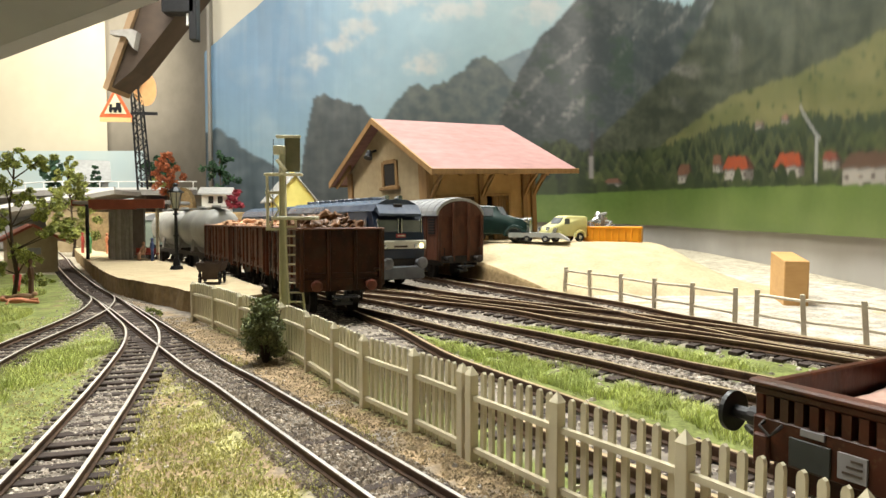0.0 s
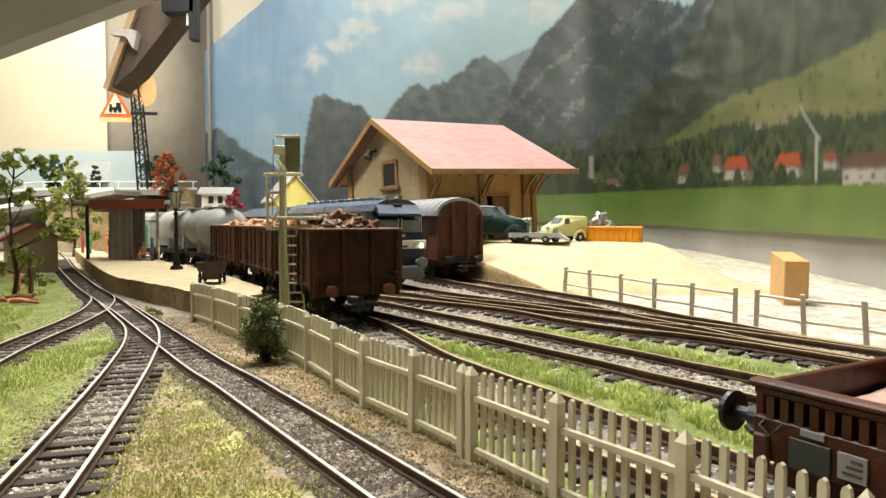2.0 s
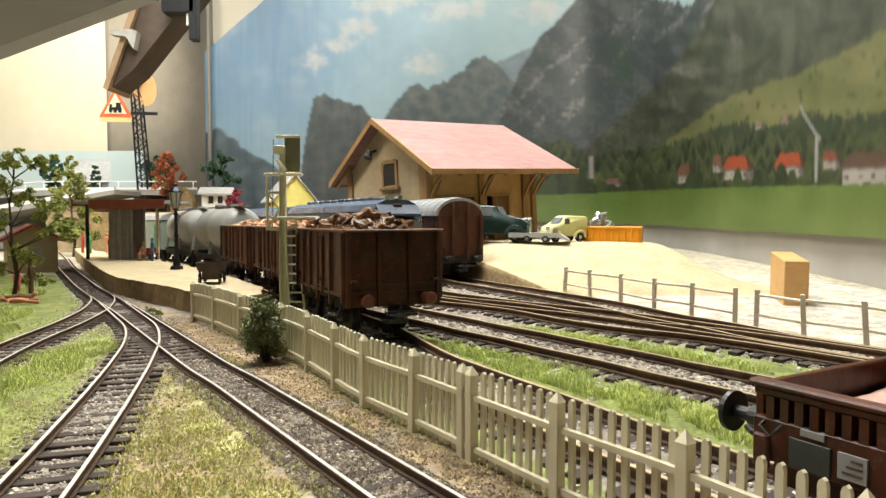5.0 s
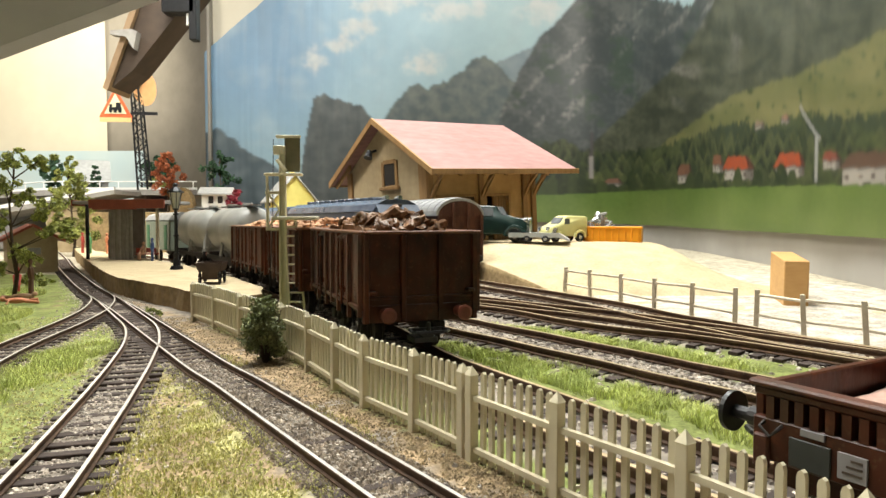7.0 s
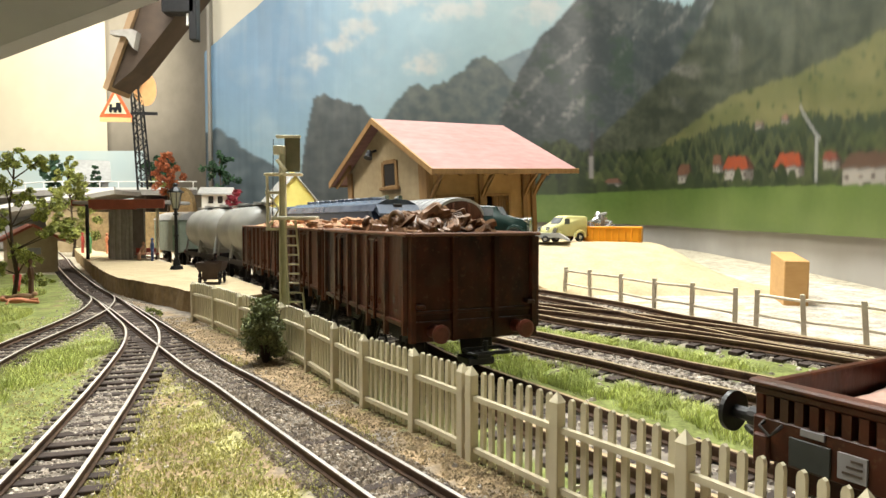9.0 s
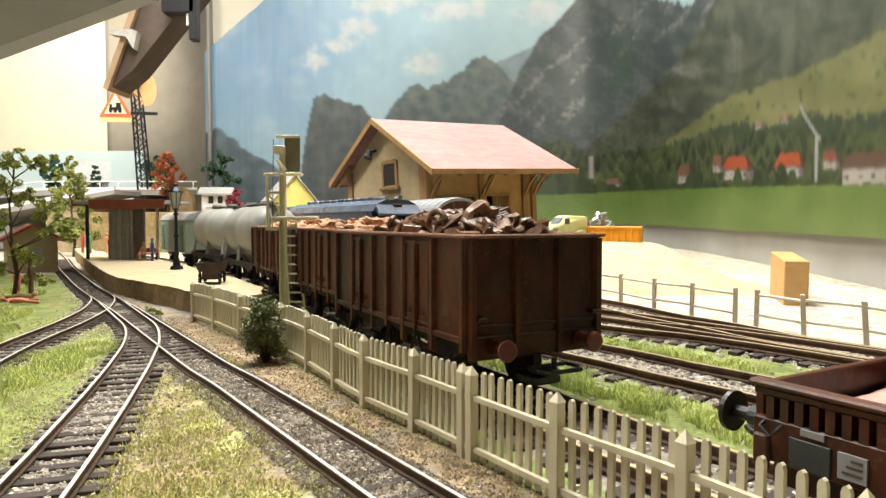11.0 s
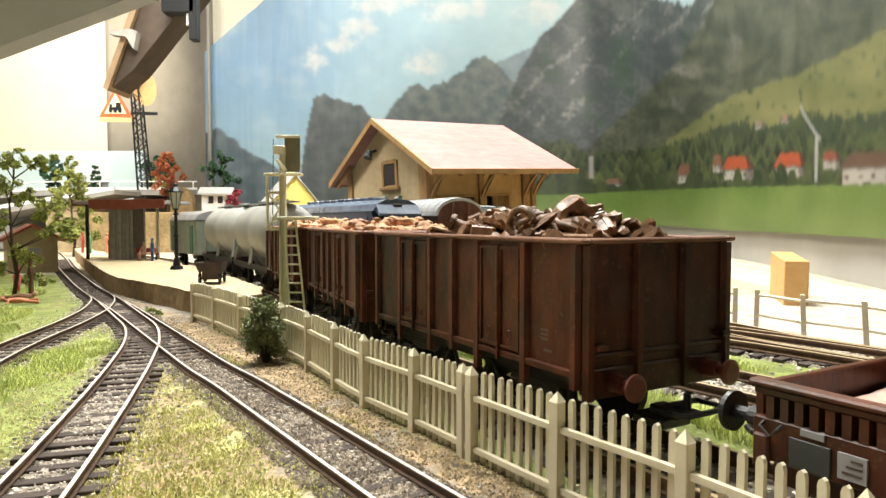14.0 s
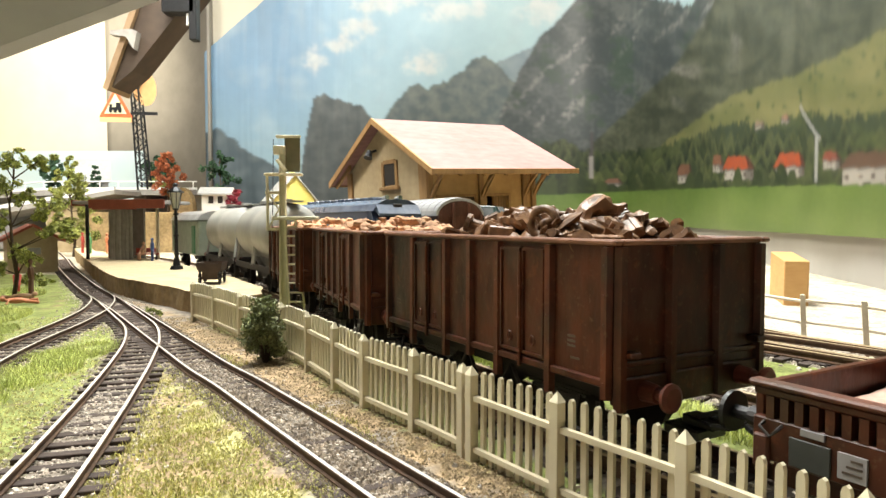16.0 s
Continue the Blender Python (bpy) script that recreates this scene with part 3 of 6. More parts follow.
M_LEFT = [(1790, 190), (1740, 212), (1713, 191), (1681, 165), (1637, 143), (1594, 111), (1560, 0)]
M_DARK = [(1605, 0), (1589, 90), (1572, 185), (1555, 263), (1534, 271), (1507, 260), (1464, 249), (1443, 220), (1412, 173), (1380, 60)]
M_MID = [(1450, 150), (1411, 246), (1380, 276), (1364, 286), (1338, 281), (1296, 295), (1259, 327), (1236, 336), (1213, 318), (1187, 291), (1152, 249), (1100, 200)]
M_PALE = [(1260, 300), (1223, 318), (1177, 336), (1132, 353), (1100, 360)]
M_BIG = [(1215, 200), (1203, 241), (1162, 320), (1137, 363), (1107, 385), (1082, 409), (1061, 430), (983, 420), (898, 372), (730, 305), (700, 315), (500, 340), (200, 340)]
SLOPE = [(1060, 150), (987, 200), (911, 232), (788, 250), (715, 267), (642, 276), (598, 300), (400, 330), (-100, 330)]
HILLSIDE = [(900, 130), (830, 150), (709, 160), (550, 162), (435, 150), (340, 142), (238, 139), (100, 135), (-100, 130)]
FOREST = [(1300, 150), (1131, 170), (1090, 180), (1058, 155), (972, 148), (872, 144), (783, 141), (682, 140), (548, 132), (434, 114), (360, 112), (307, 100), (236, 92), (-100, 80)]
MEADOW_TOP = [(1800, 84), (1130, 82), (1023, 83), (827, 80), (544, 69), (233, 55), (-100, 42)]
MEADOW_BOT = [(1800, 34), (1130, 33), (906, 29), (650, 26), (389, 26), (-100, 26)]
CLOUDS = [(1345, 325, 34, 20), (1369, 314, 22, 12), (1506, 362, 30, 14), (1470, 392, 36, 16), (1132, 408, 40, 22), (1552, 335, 20, 26), (1290, 420, 60, 18), (1420, 440, 60, 20)]
HOUSES = [(1288, 1348, 78, 122, 98, (0.50, 0.09, 0.03)), (1376, 1432, 80, 122, 99, (0.50, 0.09, 0.03)), (1496, 1600, 66, 126, 98, (0.15, 0.085, 0.055)), (1192, 1222, 72, 108, 88, (0.22, 0.10, 0.06)), (1262, 1290, 92, 124, 106, (0.26, 0.11, 0.06)), (1066, 1096, 54, 80, 72, (0.24, 0.12, 0.08)), (1466, 1500, 96, 128, 112, (0.30, 0.08, 0.05)), (1345, 1362, 172, 186, 180, (0.4, 0.3, 0.2)), (1384, 1396, 176, 190, 184, (0.4, 0.22, 0.15))]


PRINT_U = [-90, 233, 389, 650, 906, 1034, 1130, 1236, 1411, 1555, 1740, 1812]
PRINT_W = [2100, 1568, 1400, 1250, 1140, 1050, 960, 858, 690, 555, 385, 320]
PRINT_K = [6.0, 3.40, 2.35, 1.62, 1.24, 1.10, 1.02, 0.98, 0.96, 0.95, 0.93, 0.93]


def crown(w, wide, seed):
    """A tree of a row in the print: its height 0 to 1, how far w is from its middle, its tone."""
    i = math.floor(w / wide)
    r = random.Random(i * 7919 + seed * 104729)
    tall, mid, tone = r.random(), r.uniform(0.35, 0.65), r.random()
    return tall, abs(w / wide - i - mid) * 2, tone


def wood(w, v, wide, deep, seed):
    """Rows of trees one behind another, each with a lit top and a dark foot."""
    for row in range(5):
        base = 66 + row * deep * 0.55
        tall, off, tone = crown(w + row * 5.3, wide * (1 - row * 0.08), seed + row)
        top = base + deep * (0.45 + 0.75 * tall) * (1 - 0.75 * off)
        if v < top:
            lit = hill(1 - (top - v) / (deep * 0.8))
            return mixc((0.012, 0.022, 0.012), mixc((0.05, 0.07, 0.03), (0.17, 0.19, 0.075), tone), lit)
    return (0.055, 0.075, 0.038)


def poster_colour(u, z):
    """The print in its own units: w across, v above the horizon of the photograph."""
    w, v = float(np.interp(u, PRINT_U, PRINT_W)), (z - 35.5) * float(np.interp(u, PRINT_U, PRINT_K))
    n1 = noise.noise(Vector((w * 0.016, v * 0.018, 3)))
    n2 = noise.noise(Vector((w * 0.05, v * 0.055, 8)))
    n3 = noise.noise(Vector((w * 0.16, v * 0.14, 5)))
    n4 = noise.noise(Vector((w * 0.09, v * 0.08, 15)))
    n5 = 1.4 * abs(noise.noise(Vector((w * 0.13, 1, 31))))
    sky = mixc((0.46, 0.63, 0.67), (0.36, 0.55, 0.70), (u - 1200) / 350)
    sky = mixc(sky, (0.48, 0.64, 0.66), (330 - z) / 250)
    sky = mixc(sky, (0.15, 0.30, 0.50), 0.65 * step((u - 1470) / 150) * hill((z - 90) / 200))
    c = mixc(sky, (0.60, 0.70, 0.72), 0.35 * n1 + 0.2 * n2)
    for cu, cz, ru, rz in CLOUDS:
        d = ((u - cu) / ru) ** 2 + ((z - cz) / rz) ** 2
        c = mixc(c, (0.74, 0.73, 0.70), 0.8 * step(0.5 * (1.7 - d + 1.3 * n2 + 0.8 * n3)))
    if z < ridge(u, M_PALE, 6, 0.05, 1) and 1100 < u < 1260:
        c = mixc((0.22, 0.28, 0.32), (0.30, 0.36, 0.38), n2 + 0.5)
    if z < ridge(u, M_MID, 9, 0.06, 2) and 1100 < u < 1450:
        c = mixc((0.10, 0.13, 0.135), (0.20, 0.22, 0.20), 0.5 + 0.9 * n2 + 0.5 * n3 - (300 - z) / 400)
        c = mixc(c, (0.22, 0.27, 0.28), (215 - z) / 160)
    if z < ridge(u, M_LEFT, 6, 0.07, 3) and u > 1560:
        c = mixc((0.095, 0.13, 0.15), (0.16, 0.20, 0.22), 0.5 + n2)
    if z < ridge(u, M_DARK, 6, 0.07, 4) and 1380 < u < 1605:
        c = mixc((0.075, 0.090, 0.095), (0.14, 0.155, 0.15), 0.4 + 0.8 * n2 + 0.3 * n3)
    if z < ridge(u, M_BIG, 7, 0.05, 5) and u < 1215:
        c = mixc((0.055, 0.068, 0.068), (0.17, 0.18, 0.165), 0.30 + 1.1 * noise.noise(Vector((w * 0.030 + v * 0.03, v * 0.014, 6))) + 0.8 * n3 + 0.5 * n2)
        c = mixc(c, (0.10, 0.12, 0.125), 0.35)
        scar = noise.noise(Vector((w * 0.05 - v * 0.035, v * 0.012, 17)))
        c = mixc(c, (0.27, 0.27, 0.25), step((scar - 0.25) * 4) * hill(0.5 + n3 * 2))
        c = mixc(c, (0.06, 0.10, 0.06), 0.6 * step((n1 + 0.5 * n4 - 0.15) * 3))
    if z < ridge(u, SLOPE, 5, 0.06, 6) and u < 1060:
        rock = noise.noise(Vector((w * 0.022 + v * 0.012, v * 0.016, 11)))
        c = mixc((0.050, 0.060, 0.036), (0.125, 0.135, 0.085), 0.45 + 0.6 * n1 + 0.8 * n2 + 0.7 * n3)
        c = mixc(c, (0.27, 0.26, 0.22), step((rock - 0.22) * 5) * hill((z - 175) / 60) * hill(0.7 + n3))
    if z < ridge(u, HILLSIDE, 3, 0.04, 7) and u < 900:
        c = mixc((0.16, 0.175, 0.06), (0.26, 0.25, 0.10), 0.5 + 0.9 * n1 + 0.3 * n2)
        c = mixc(c, (0.07, 0.10, 0.035), step(3 * (n4 + 0.5 * n2 - 0.28)))
    if z < ridge(u, FOREST, 6, 0.10, 8) + 7 * n5 and u < 1300:
        c = mixc(wood(w, v, 21.0, 36.0, 1), (0.03, 0.05, 0.025), 0.25 + 0.6 * n3)
        if n1 + n2 * 0.7 > 0.3:
            c = mixc(c, (0.12, 0.15, 0.05), 0.35)
    if abs(w - 1045) < 4 and 80 < v < 128 or abs(w - 1046) < 3 and v < 168 and v > 90:
        c = (0.10, 0.09, 0.09) if v > 122 else (0.34, 0.31, 0.29)
    for w0, w1, z0, z1, ze, rc in HOUSES:
        if w0 < w < w1 and z0 < v < z1:
            k = (w - w0) / (w1 - w0)
            f = (v - ze) / (z1 - ze)
            if v > ze:
                if 0.16 * f < k < 0.80 - 0.10 * f:
                    c = mixc(rc, (0.2, 0.1, 0.07), 0.4 * n3 + 0.1)
                elif 0.70 < k < 1.0 - 0.22 * f:
                    c = mixc((0.05, 0.035, 0.028), rc, 0.15)
            elif 0.06 < k < 0.94:
                c = mixc((0.50, 0.46, 0.40), (0.20, 0.18, 0.16), step((k - 0.66) * 12))
                if v > ze - 4:
                    c = mixc(c, (0.06, 0.045, 0.035), 0.7)
                elif abs((k * 5) % 1 - 0.5) < 0.16 and 0.35 < (v - z0) / (ze - z0) < 0.6:
                    c = (0.10, 0.07, 0.06)
    if u < 1290 and v < 112:
        front = crown(w, 17.0, 3)
        if v < 62 + front[0] * (46 if w < 1480 else 16) * (1 - 0.55 * front[1] ** 2):
            c = mixc(mixc((0.016, 0.030, 0.014), (0.075, 0.10, 0.035), front[2] * 0.8), (0.11, 0.13, 0.05), 0.55 * hill(n3 + 0.15 - front[1] * 0.3))
    if abs(w - 1455) < 3 and 72 < v < 155 or 1415 < w < 1462 and abs(v - (150 + (1462 - w) * 1.22)) < 4:
        c = (0.42, 0.42, 0.40)
    if u < 1203 and z < ridge(u, M_BIG):
        c = (c[0] * 0.8, c[1] * 0.8, c[2] * 0.8)
    if z < ridge(u, MEADOW_TOP) and u < 1290:
        c = mixc((0.10, 0.165, 0.03), (0.185, 0.25, 0.065), 0.4 + 0.6 * n1 + (60 - z) / 90 + 0.25 * n3)
    return c


def build_poster():
    us = np.concatenate([np.arange(-90, 700, 2.0), np.arange(700, 1812, 3.0)])
    zs = np.arange(0, 205)
    verts, cols = [], []
    for u in us:
        q, q2 = along(POSTER, POSTER_S, u), along(POSTER, POSTER_S, u + 1)
        d = (q2 - q).normalized()
        nx, ny = -d.y, d.x
        lo, hi = ridge(u, MEADOW_BOT), 455 - max(0.0, u - 1640) * 0.84
        for i, zz in enumerate(zs):
            z = lo + (hi - lo) * (i / (len(zs) - 1)) ** 1.35
            wr = 0.9 * noise.noise(Vector((u * 0.01, z * 0.006, 1))) * 4
            k = step((u - 1380) / 120)
            wr += k * 3.0 * noise.noise(Vector((u * 0.055, z * 0.004, 9))) + k * 1.2 * noise.noise(Vector((u * 0.14, z * 0.006, 2)))
            wr += 0.8 * (1 - k) * noise.noise(Vector((u * 0.02, z * 0.003, 4)))
            verts.append((q.x + nx * wr, q.y + ny * wr, z))
            c = poster_colour(u, z)
            cols.append((c[0] * 0.56, c[1] * 0.56, c[2] * 0.56, 1))
    h = len(zs)
    grid = np.array(cols).reshape(len(us), h, 4)
    for _ in range(1):
        pad = np.pad(grid, ((1, 1), (1, 1), (0, 0)), mode="edge")
        grid = (pad[:-2, 1:-1] + pad[2:, 1:-1] + pad[1:-1, :-2] + pad[1:-1, 2:] + 2 * pad[1:-1, 1:-1]) / 6
    cols = grid.reshape(-1, 4).tolist()
    faces = [(i * h + j, (i + 1) * h + j, (i + 1) * h + j + 1, i * h + j + 1) for i in range(len(us) - 1) for j in range(h - 1)]
    m = mat("glossy_poster_print", (1.05, 1.05, 1.05), (0.9, 0.9, 0.9), 0.42, 0, 30, 0, 0.6, 0, 0.45, attr="print")
    ob = quads("backdrop", verts, faces, m, None, "wrinkled glossy photo backdrop of alpine mountains and a village", "structure", "backdrop", True)
    a = ob.data.color_attributes.new("print", "FLOAT_COLOR", "POINT")
    a.data.foreach_set("color", [v for c in cols for v in c])
    wall = [(q[0], q[1]) for q in POSTER]
    part("wall_backdrop", sweep(bmesh.new(), wall, [(14, -40), (45, -40), (45, 700), (14, 700)], 0), WALLW)["kind"] = "structure"
    part("plinth_board", sweep(bmesh.new(), wall, [(9, -40), (13, -40), (13, 45), (9, 45)], 0), GREYW)["kind"] = "structure"


build_poster()


def slab(name, x0, x1, y0, y1, z0, z1, material, label=""):
    ob = part(name, box(bmesh.new(), x0, x1, y0, y1, z0, z1), material)
    return tagged(ob, label, name.split("_")[0], kind="structure")


slab("wall_left_far", -1700, -380, 1500, 1560, 186, 1500, WALLW, "white plaster wall lit by a lamp")
slab("wall_north", -1700, 1100, 1720, 1780, -900, 1500, WALLW, "white plaster wall")
# Room shell out of view, darkened to hold down bounced light.
slab("wall_west", -1760, -1700, -1500, 1780, -900, 1500, ROOMW, "unseen grey-brown room wall that limits bounce")
slab("wall_east", 1100, 1160, -1500, 1780, -900, 1500, ROOMW, "unseen grey-brown room wall that limits bounce")
slab("wall_south", -1760, 1160, -1560, -1500, -900, 1500, ROOMW, "unseen grey-brown room wall that limits bounce")
slab("ceiling", -1760, 1160, -1560, 1780, 1500, 1560, ROOMW, "unseen grey-brown room ceiling that limits bounce")
slab("floor", -1760, 1160, -1560, 1780, -960, -900, CONC, "grey floor")
slab("backboard_left", -1700, -655, 1440, 1450, -40, 188, PALEB, "pale blue painted backboard")


def build_panel():
    bm = bmesh.new()
    pts = [(-440, 1236), (-448, 1290), (-480, 1360), (-545, 1425), (-640, 1470), (-760, 1494)]
    sweep(bm, smooth_line(pts, 6), [(0, -10), (5, -10), (5, 520), (0, 520)], 0)
    tagged(part("curved_panel", bm, DARKP, None, "curved corner board, dark grey-brown for the shade on it", True), category="panel", kind="structure")
    bm = bmesh.new()
    prism(bm, [(-430, 125), (-330, 158), (-215, 200), (-195, 208), (-190, 420), (-430, 420)], "y", 480, 500)
    for v in bm.verts:
        if v.co.z > 400:
            v.co.y -= 330
    tagged(part("ceiling_slope", bm, CEIL, None, "grey sloping ceiling board"), category="ceiling", kind="structure")


build_panel()

# ---------------------------------------------------------------- picket fence


def build_fence():
    t = thing("picket_fence", "cream plastic picket fence with pointed posts beside the track", "fence")
    line = smooth_line([(a, b) for a, b in FENCE], 10)
    cum = lengths(line)
    rng = random.Random(2)
    stops = [lengths(line)[i * 10] for i in range(len(FENCE))]
    bm = bmesh.new()
    prism(bm, [(-0.45, -3), (0.45, -3), (0.45, 11.0), (0.3, 11.5), (0, 11.75), (-0.3, 11.5), (-0.45, 11.0)], "y", -0.3, 0.3)
    pick = part("picket", bm, CREAM, t)
    bm = bmesh.new()
    box(bm, -0.85, 0.85, -0.8, 0.8, -6, 11.0, 0.12)
    bmesh.ops.create_cone(bm, cap_ends=True, segments=4, radius1=1.2, radius2=0.0, depth=1.5, matrix=Matrix.Translation((0, 0, 11.6)) @ Matrix.Rotation(math.pi / 4, 4, "Z"))
    post = part("post", bm, CREAM, t)
    used_p = used_q = False

    def place(ob, s, used, off, tall=1.0):
        q, d = along(line, cum, s), along(line, cum, s + 0.4) - along(line, cum, s - 0.4)
        a = math.degrees(math.atan2(d.y, d.x))
        nx, ny = math.sin(radians(a)) * off, -math.cos(radians(a)) * off
        m = at(q.x + nx, q.y + ny, rng.uniform(-0.12, 0.12), a + rng.uniform(-2, 2), 0, rng.uniform(-0.8, 0.8))
        if used:
            again(ob, m, t)
        else:
            ob.matrix_basis = m
        return True

    for i, s in enumerate(stops):
        used_q = place(post, max(s, 0.5), used_q, 0)
        if i == 8:
            place(post, s - 2.4, True, 0)
        if i + 1 < len(stops):
            n = max(2, round((stops[i + 1] - s) / 2.08))
            for k in range(1, n):
                used_p = place(pick, s + (stops[i + 1] - s) * k / n, used_p, -0.71)
    for z in (-1.0, 7.3):
        part("rail", sweep(bmesh.new(), [(q[0], q[1]) for q in line], [(-0.42, z - 0.42), (0.4, z - 0.42), (0.4, z + 0.42), (-0.42, z + 0.42)], 0), CREAM, t)


build_fence()


def build_post_fence():
    t = thing("post_and_rail_fence", "whitish wooden post-and-rail fence along the sand yard", "fence")
    spots = [(64, 343.3, 4), (72.5, 322.2, -2), (81, 297.5, 0), (89, 275, 0), (97.4, 255.5, 1), (105.7, 236, 0), (110.5, 230, 1), (118, 213, -3), (127.5, 196, -4), (137, 176, 0), (148, 155, 0)]
    post = None
    for x, y, lean in spots:
        bm = box(bmesh.new(), -0.95, 0.95, -0.8, 0.8, -4, 12.2, 0.18)
        ob = part("post", bm, CREAMW, t) if post is None else None
        m = at(x, y, -0.8, 60, lean, -lean * 0.5)
        if post is None:
            post = ob
            post.matrix_basis = m
        else:
            bm.free()
            again(post, m, t)
    for a in range(len(spots) - 1):
        if a == 5:
            continue
        (x0, y0, _), (x1, y1, _) = spots[a], spots[a + 1]
        for z in (3.0, 10.0):
            bm = cyl(bmesh.new(), (x0, y0, z - 0.5), (x1, y1, z - 0.5 + (0.3 if a % 2 else -0.3)), 0.55, seg=6)
            part("rail", bm, CREAMW, t)


build_post_fence()

# ---------------------------------------------------------------- train
FRONT = [(0.0, 653.4), (0.5, 657.7), (1.0, 662.3), (1.5, 666.9), (2.0, 671.2), (2.5, 675.5), (3.0, 679.8), (3.5, 684.1), (4.0, 689.0), (5.0, 701.5), (6.0, 716.5), (6.5, 724.6), (7.0, 733.0), (7.5, 741.4), (8.0, 749.2), (8.5, 755.7), (9.0, 761.1), (9.5, 766.2), (10.0, 771.2), (10.5, 776.2), (11.0, 781.4), (11.5, 786.5), (12.0, 791.1), (12.5, 795.8), (13.0, 800.8), (13.5, 806.2), (14.0, 811.4), (14.5, 815.7), (15.0, 817.4), (15.5, 817.4), (16.0, 817.4)]
OFFSETS = (0.0, 82.0, 165.0, 249.5, 336.5, 423.5)


def wheelset(t, x, r=5.4):
    for s in (-1, 1):
        bm = bmesh.new()
        cyl(bm, (x, s * 7.4, r), (x, s * 9.4, r), r, seg=20)
        cyl(bm, (x, s * 6.9, r), (x, s * 7.4, r), r + 0.6, seg=20)
        cyl(bm, (x, s * 9.4, r), (x, s * 9.8, r), r * 0.45, seg=12)
        part("wheel", bm, UNDER, t)
        bm = bmesh.new()
        prism(bm, [(x - 4.2, 11), (x + 4.2, 11), (x + 2, 6.5), (x + 1.6, 3.4), (x - 1.6, 3.4), (x - 2, 6.5)], "y", s * 10.2 - 0.5, s * 10.2 + 0.5)
        box(bm, x - 1.7, x + 1.7, s * 11.3 - 0.9, s * 11.3 + 0.9, 3.9, 7.2, 0.3)
        part("axle_guard", bm, UNDER, t)
        bm = bmesh.new()
        for k in range(4):
            box(bm, x - 8 + k, x + 8 - k, s * 11.2 - 0.7, s * 11.2 + 0.7, 9.6 - k * 0.62, 10.1 - k * 0.62)
        part("leaf_spring", bm, UNDER, t)


def buffers(t, x, s, material=None, r=2.0, z=12.1, k=1.0):
    for side_ in (-1, 1):
        y = side_ * 10.05
        bm = bmesh.new()
        cyl(bm, (x, y, z), (x + s * 3.6 * k, y, z), 1.55, 1.25, seg=14)
        cyl(bm, (x + s * 3.4 * k, y, z), (x + s * 6.0 * k, y, z), 0.85, seg=12)
        b = part("buffer", bm, material or BUFFER, t)
        bm = bmesh.new()
        cyl(bm, (x + s * 5.9 * k, y, z), (x + s * 6.5 * k, y, z), r, seg=22)
        cyl(bm, (x + s * 6.5 * k, y, z), (x + s * 6.85 * k, y, z), r, r * 0.72, seg=22)
        part("buffer_head", bm, material or BUFFER, b)


def coupling(t, x, s):
    bm = bmesh.new()
    box(bm, min(x, x + s * 5.5), max(x, x + s * 5.5), -1.6, 1.6, 6.2, 7.6, 0.2)
    box(bm, min(x - s * 2, x + s * 4), max(x - s * 2, x + s * 4), -3.2, 3.2, 4.6, 6.2, 0.3)
    part("coupler_box", bm, BLACK, t)
    bm = bmesh.new()
    tube(bm, [(x + s * 3.8, -4.3, 8.2), (x + s * 7.6, -4.8, 8.2), (x + s * 9.2, -3.6, 8.2), (x + s * 9.2, 3.6, 8.2), (x + s * 7.6, 4.8, 8.2), (x + s * 3.8, 4.3, 8.2), (x + s * 3.8, -4.3, 8.2)], 0.42)
    cyl(bm, (x + s * 5.8, 0, 7.2), (x + s * 5.8, 0, 10.2), 0.55, seg=8)
    box(bm, min(x + s * 4, x + s * 8), max(x + s * 4, x + s * 8), -0.8, 0.8, 7.4, 8.0)
    part("coupler_loop", bm, BLACK, t)


def scrap_top(x):
    """Height of the scrap above the load bed along the wagon."""
    return 1.2 + 6.2 * step((x + 19) / 15) * step((29 - x) / 15)


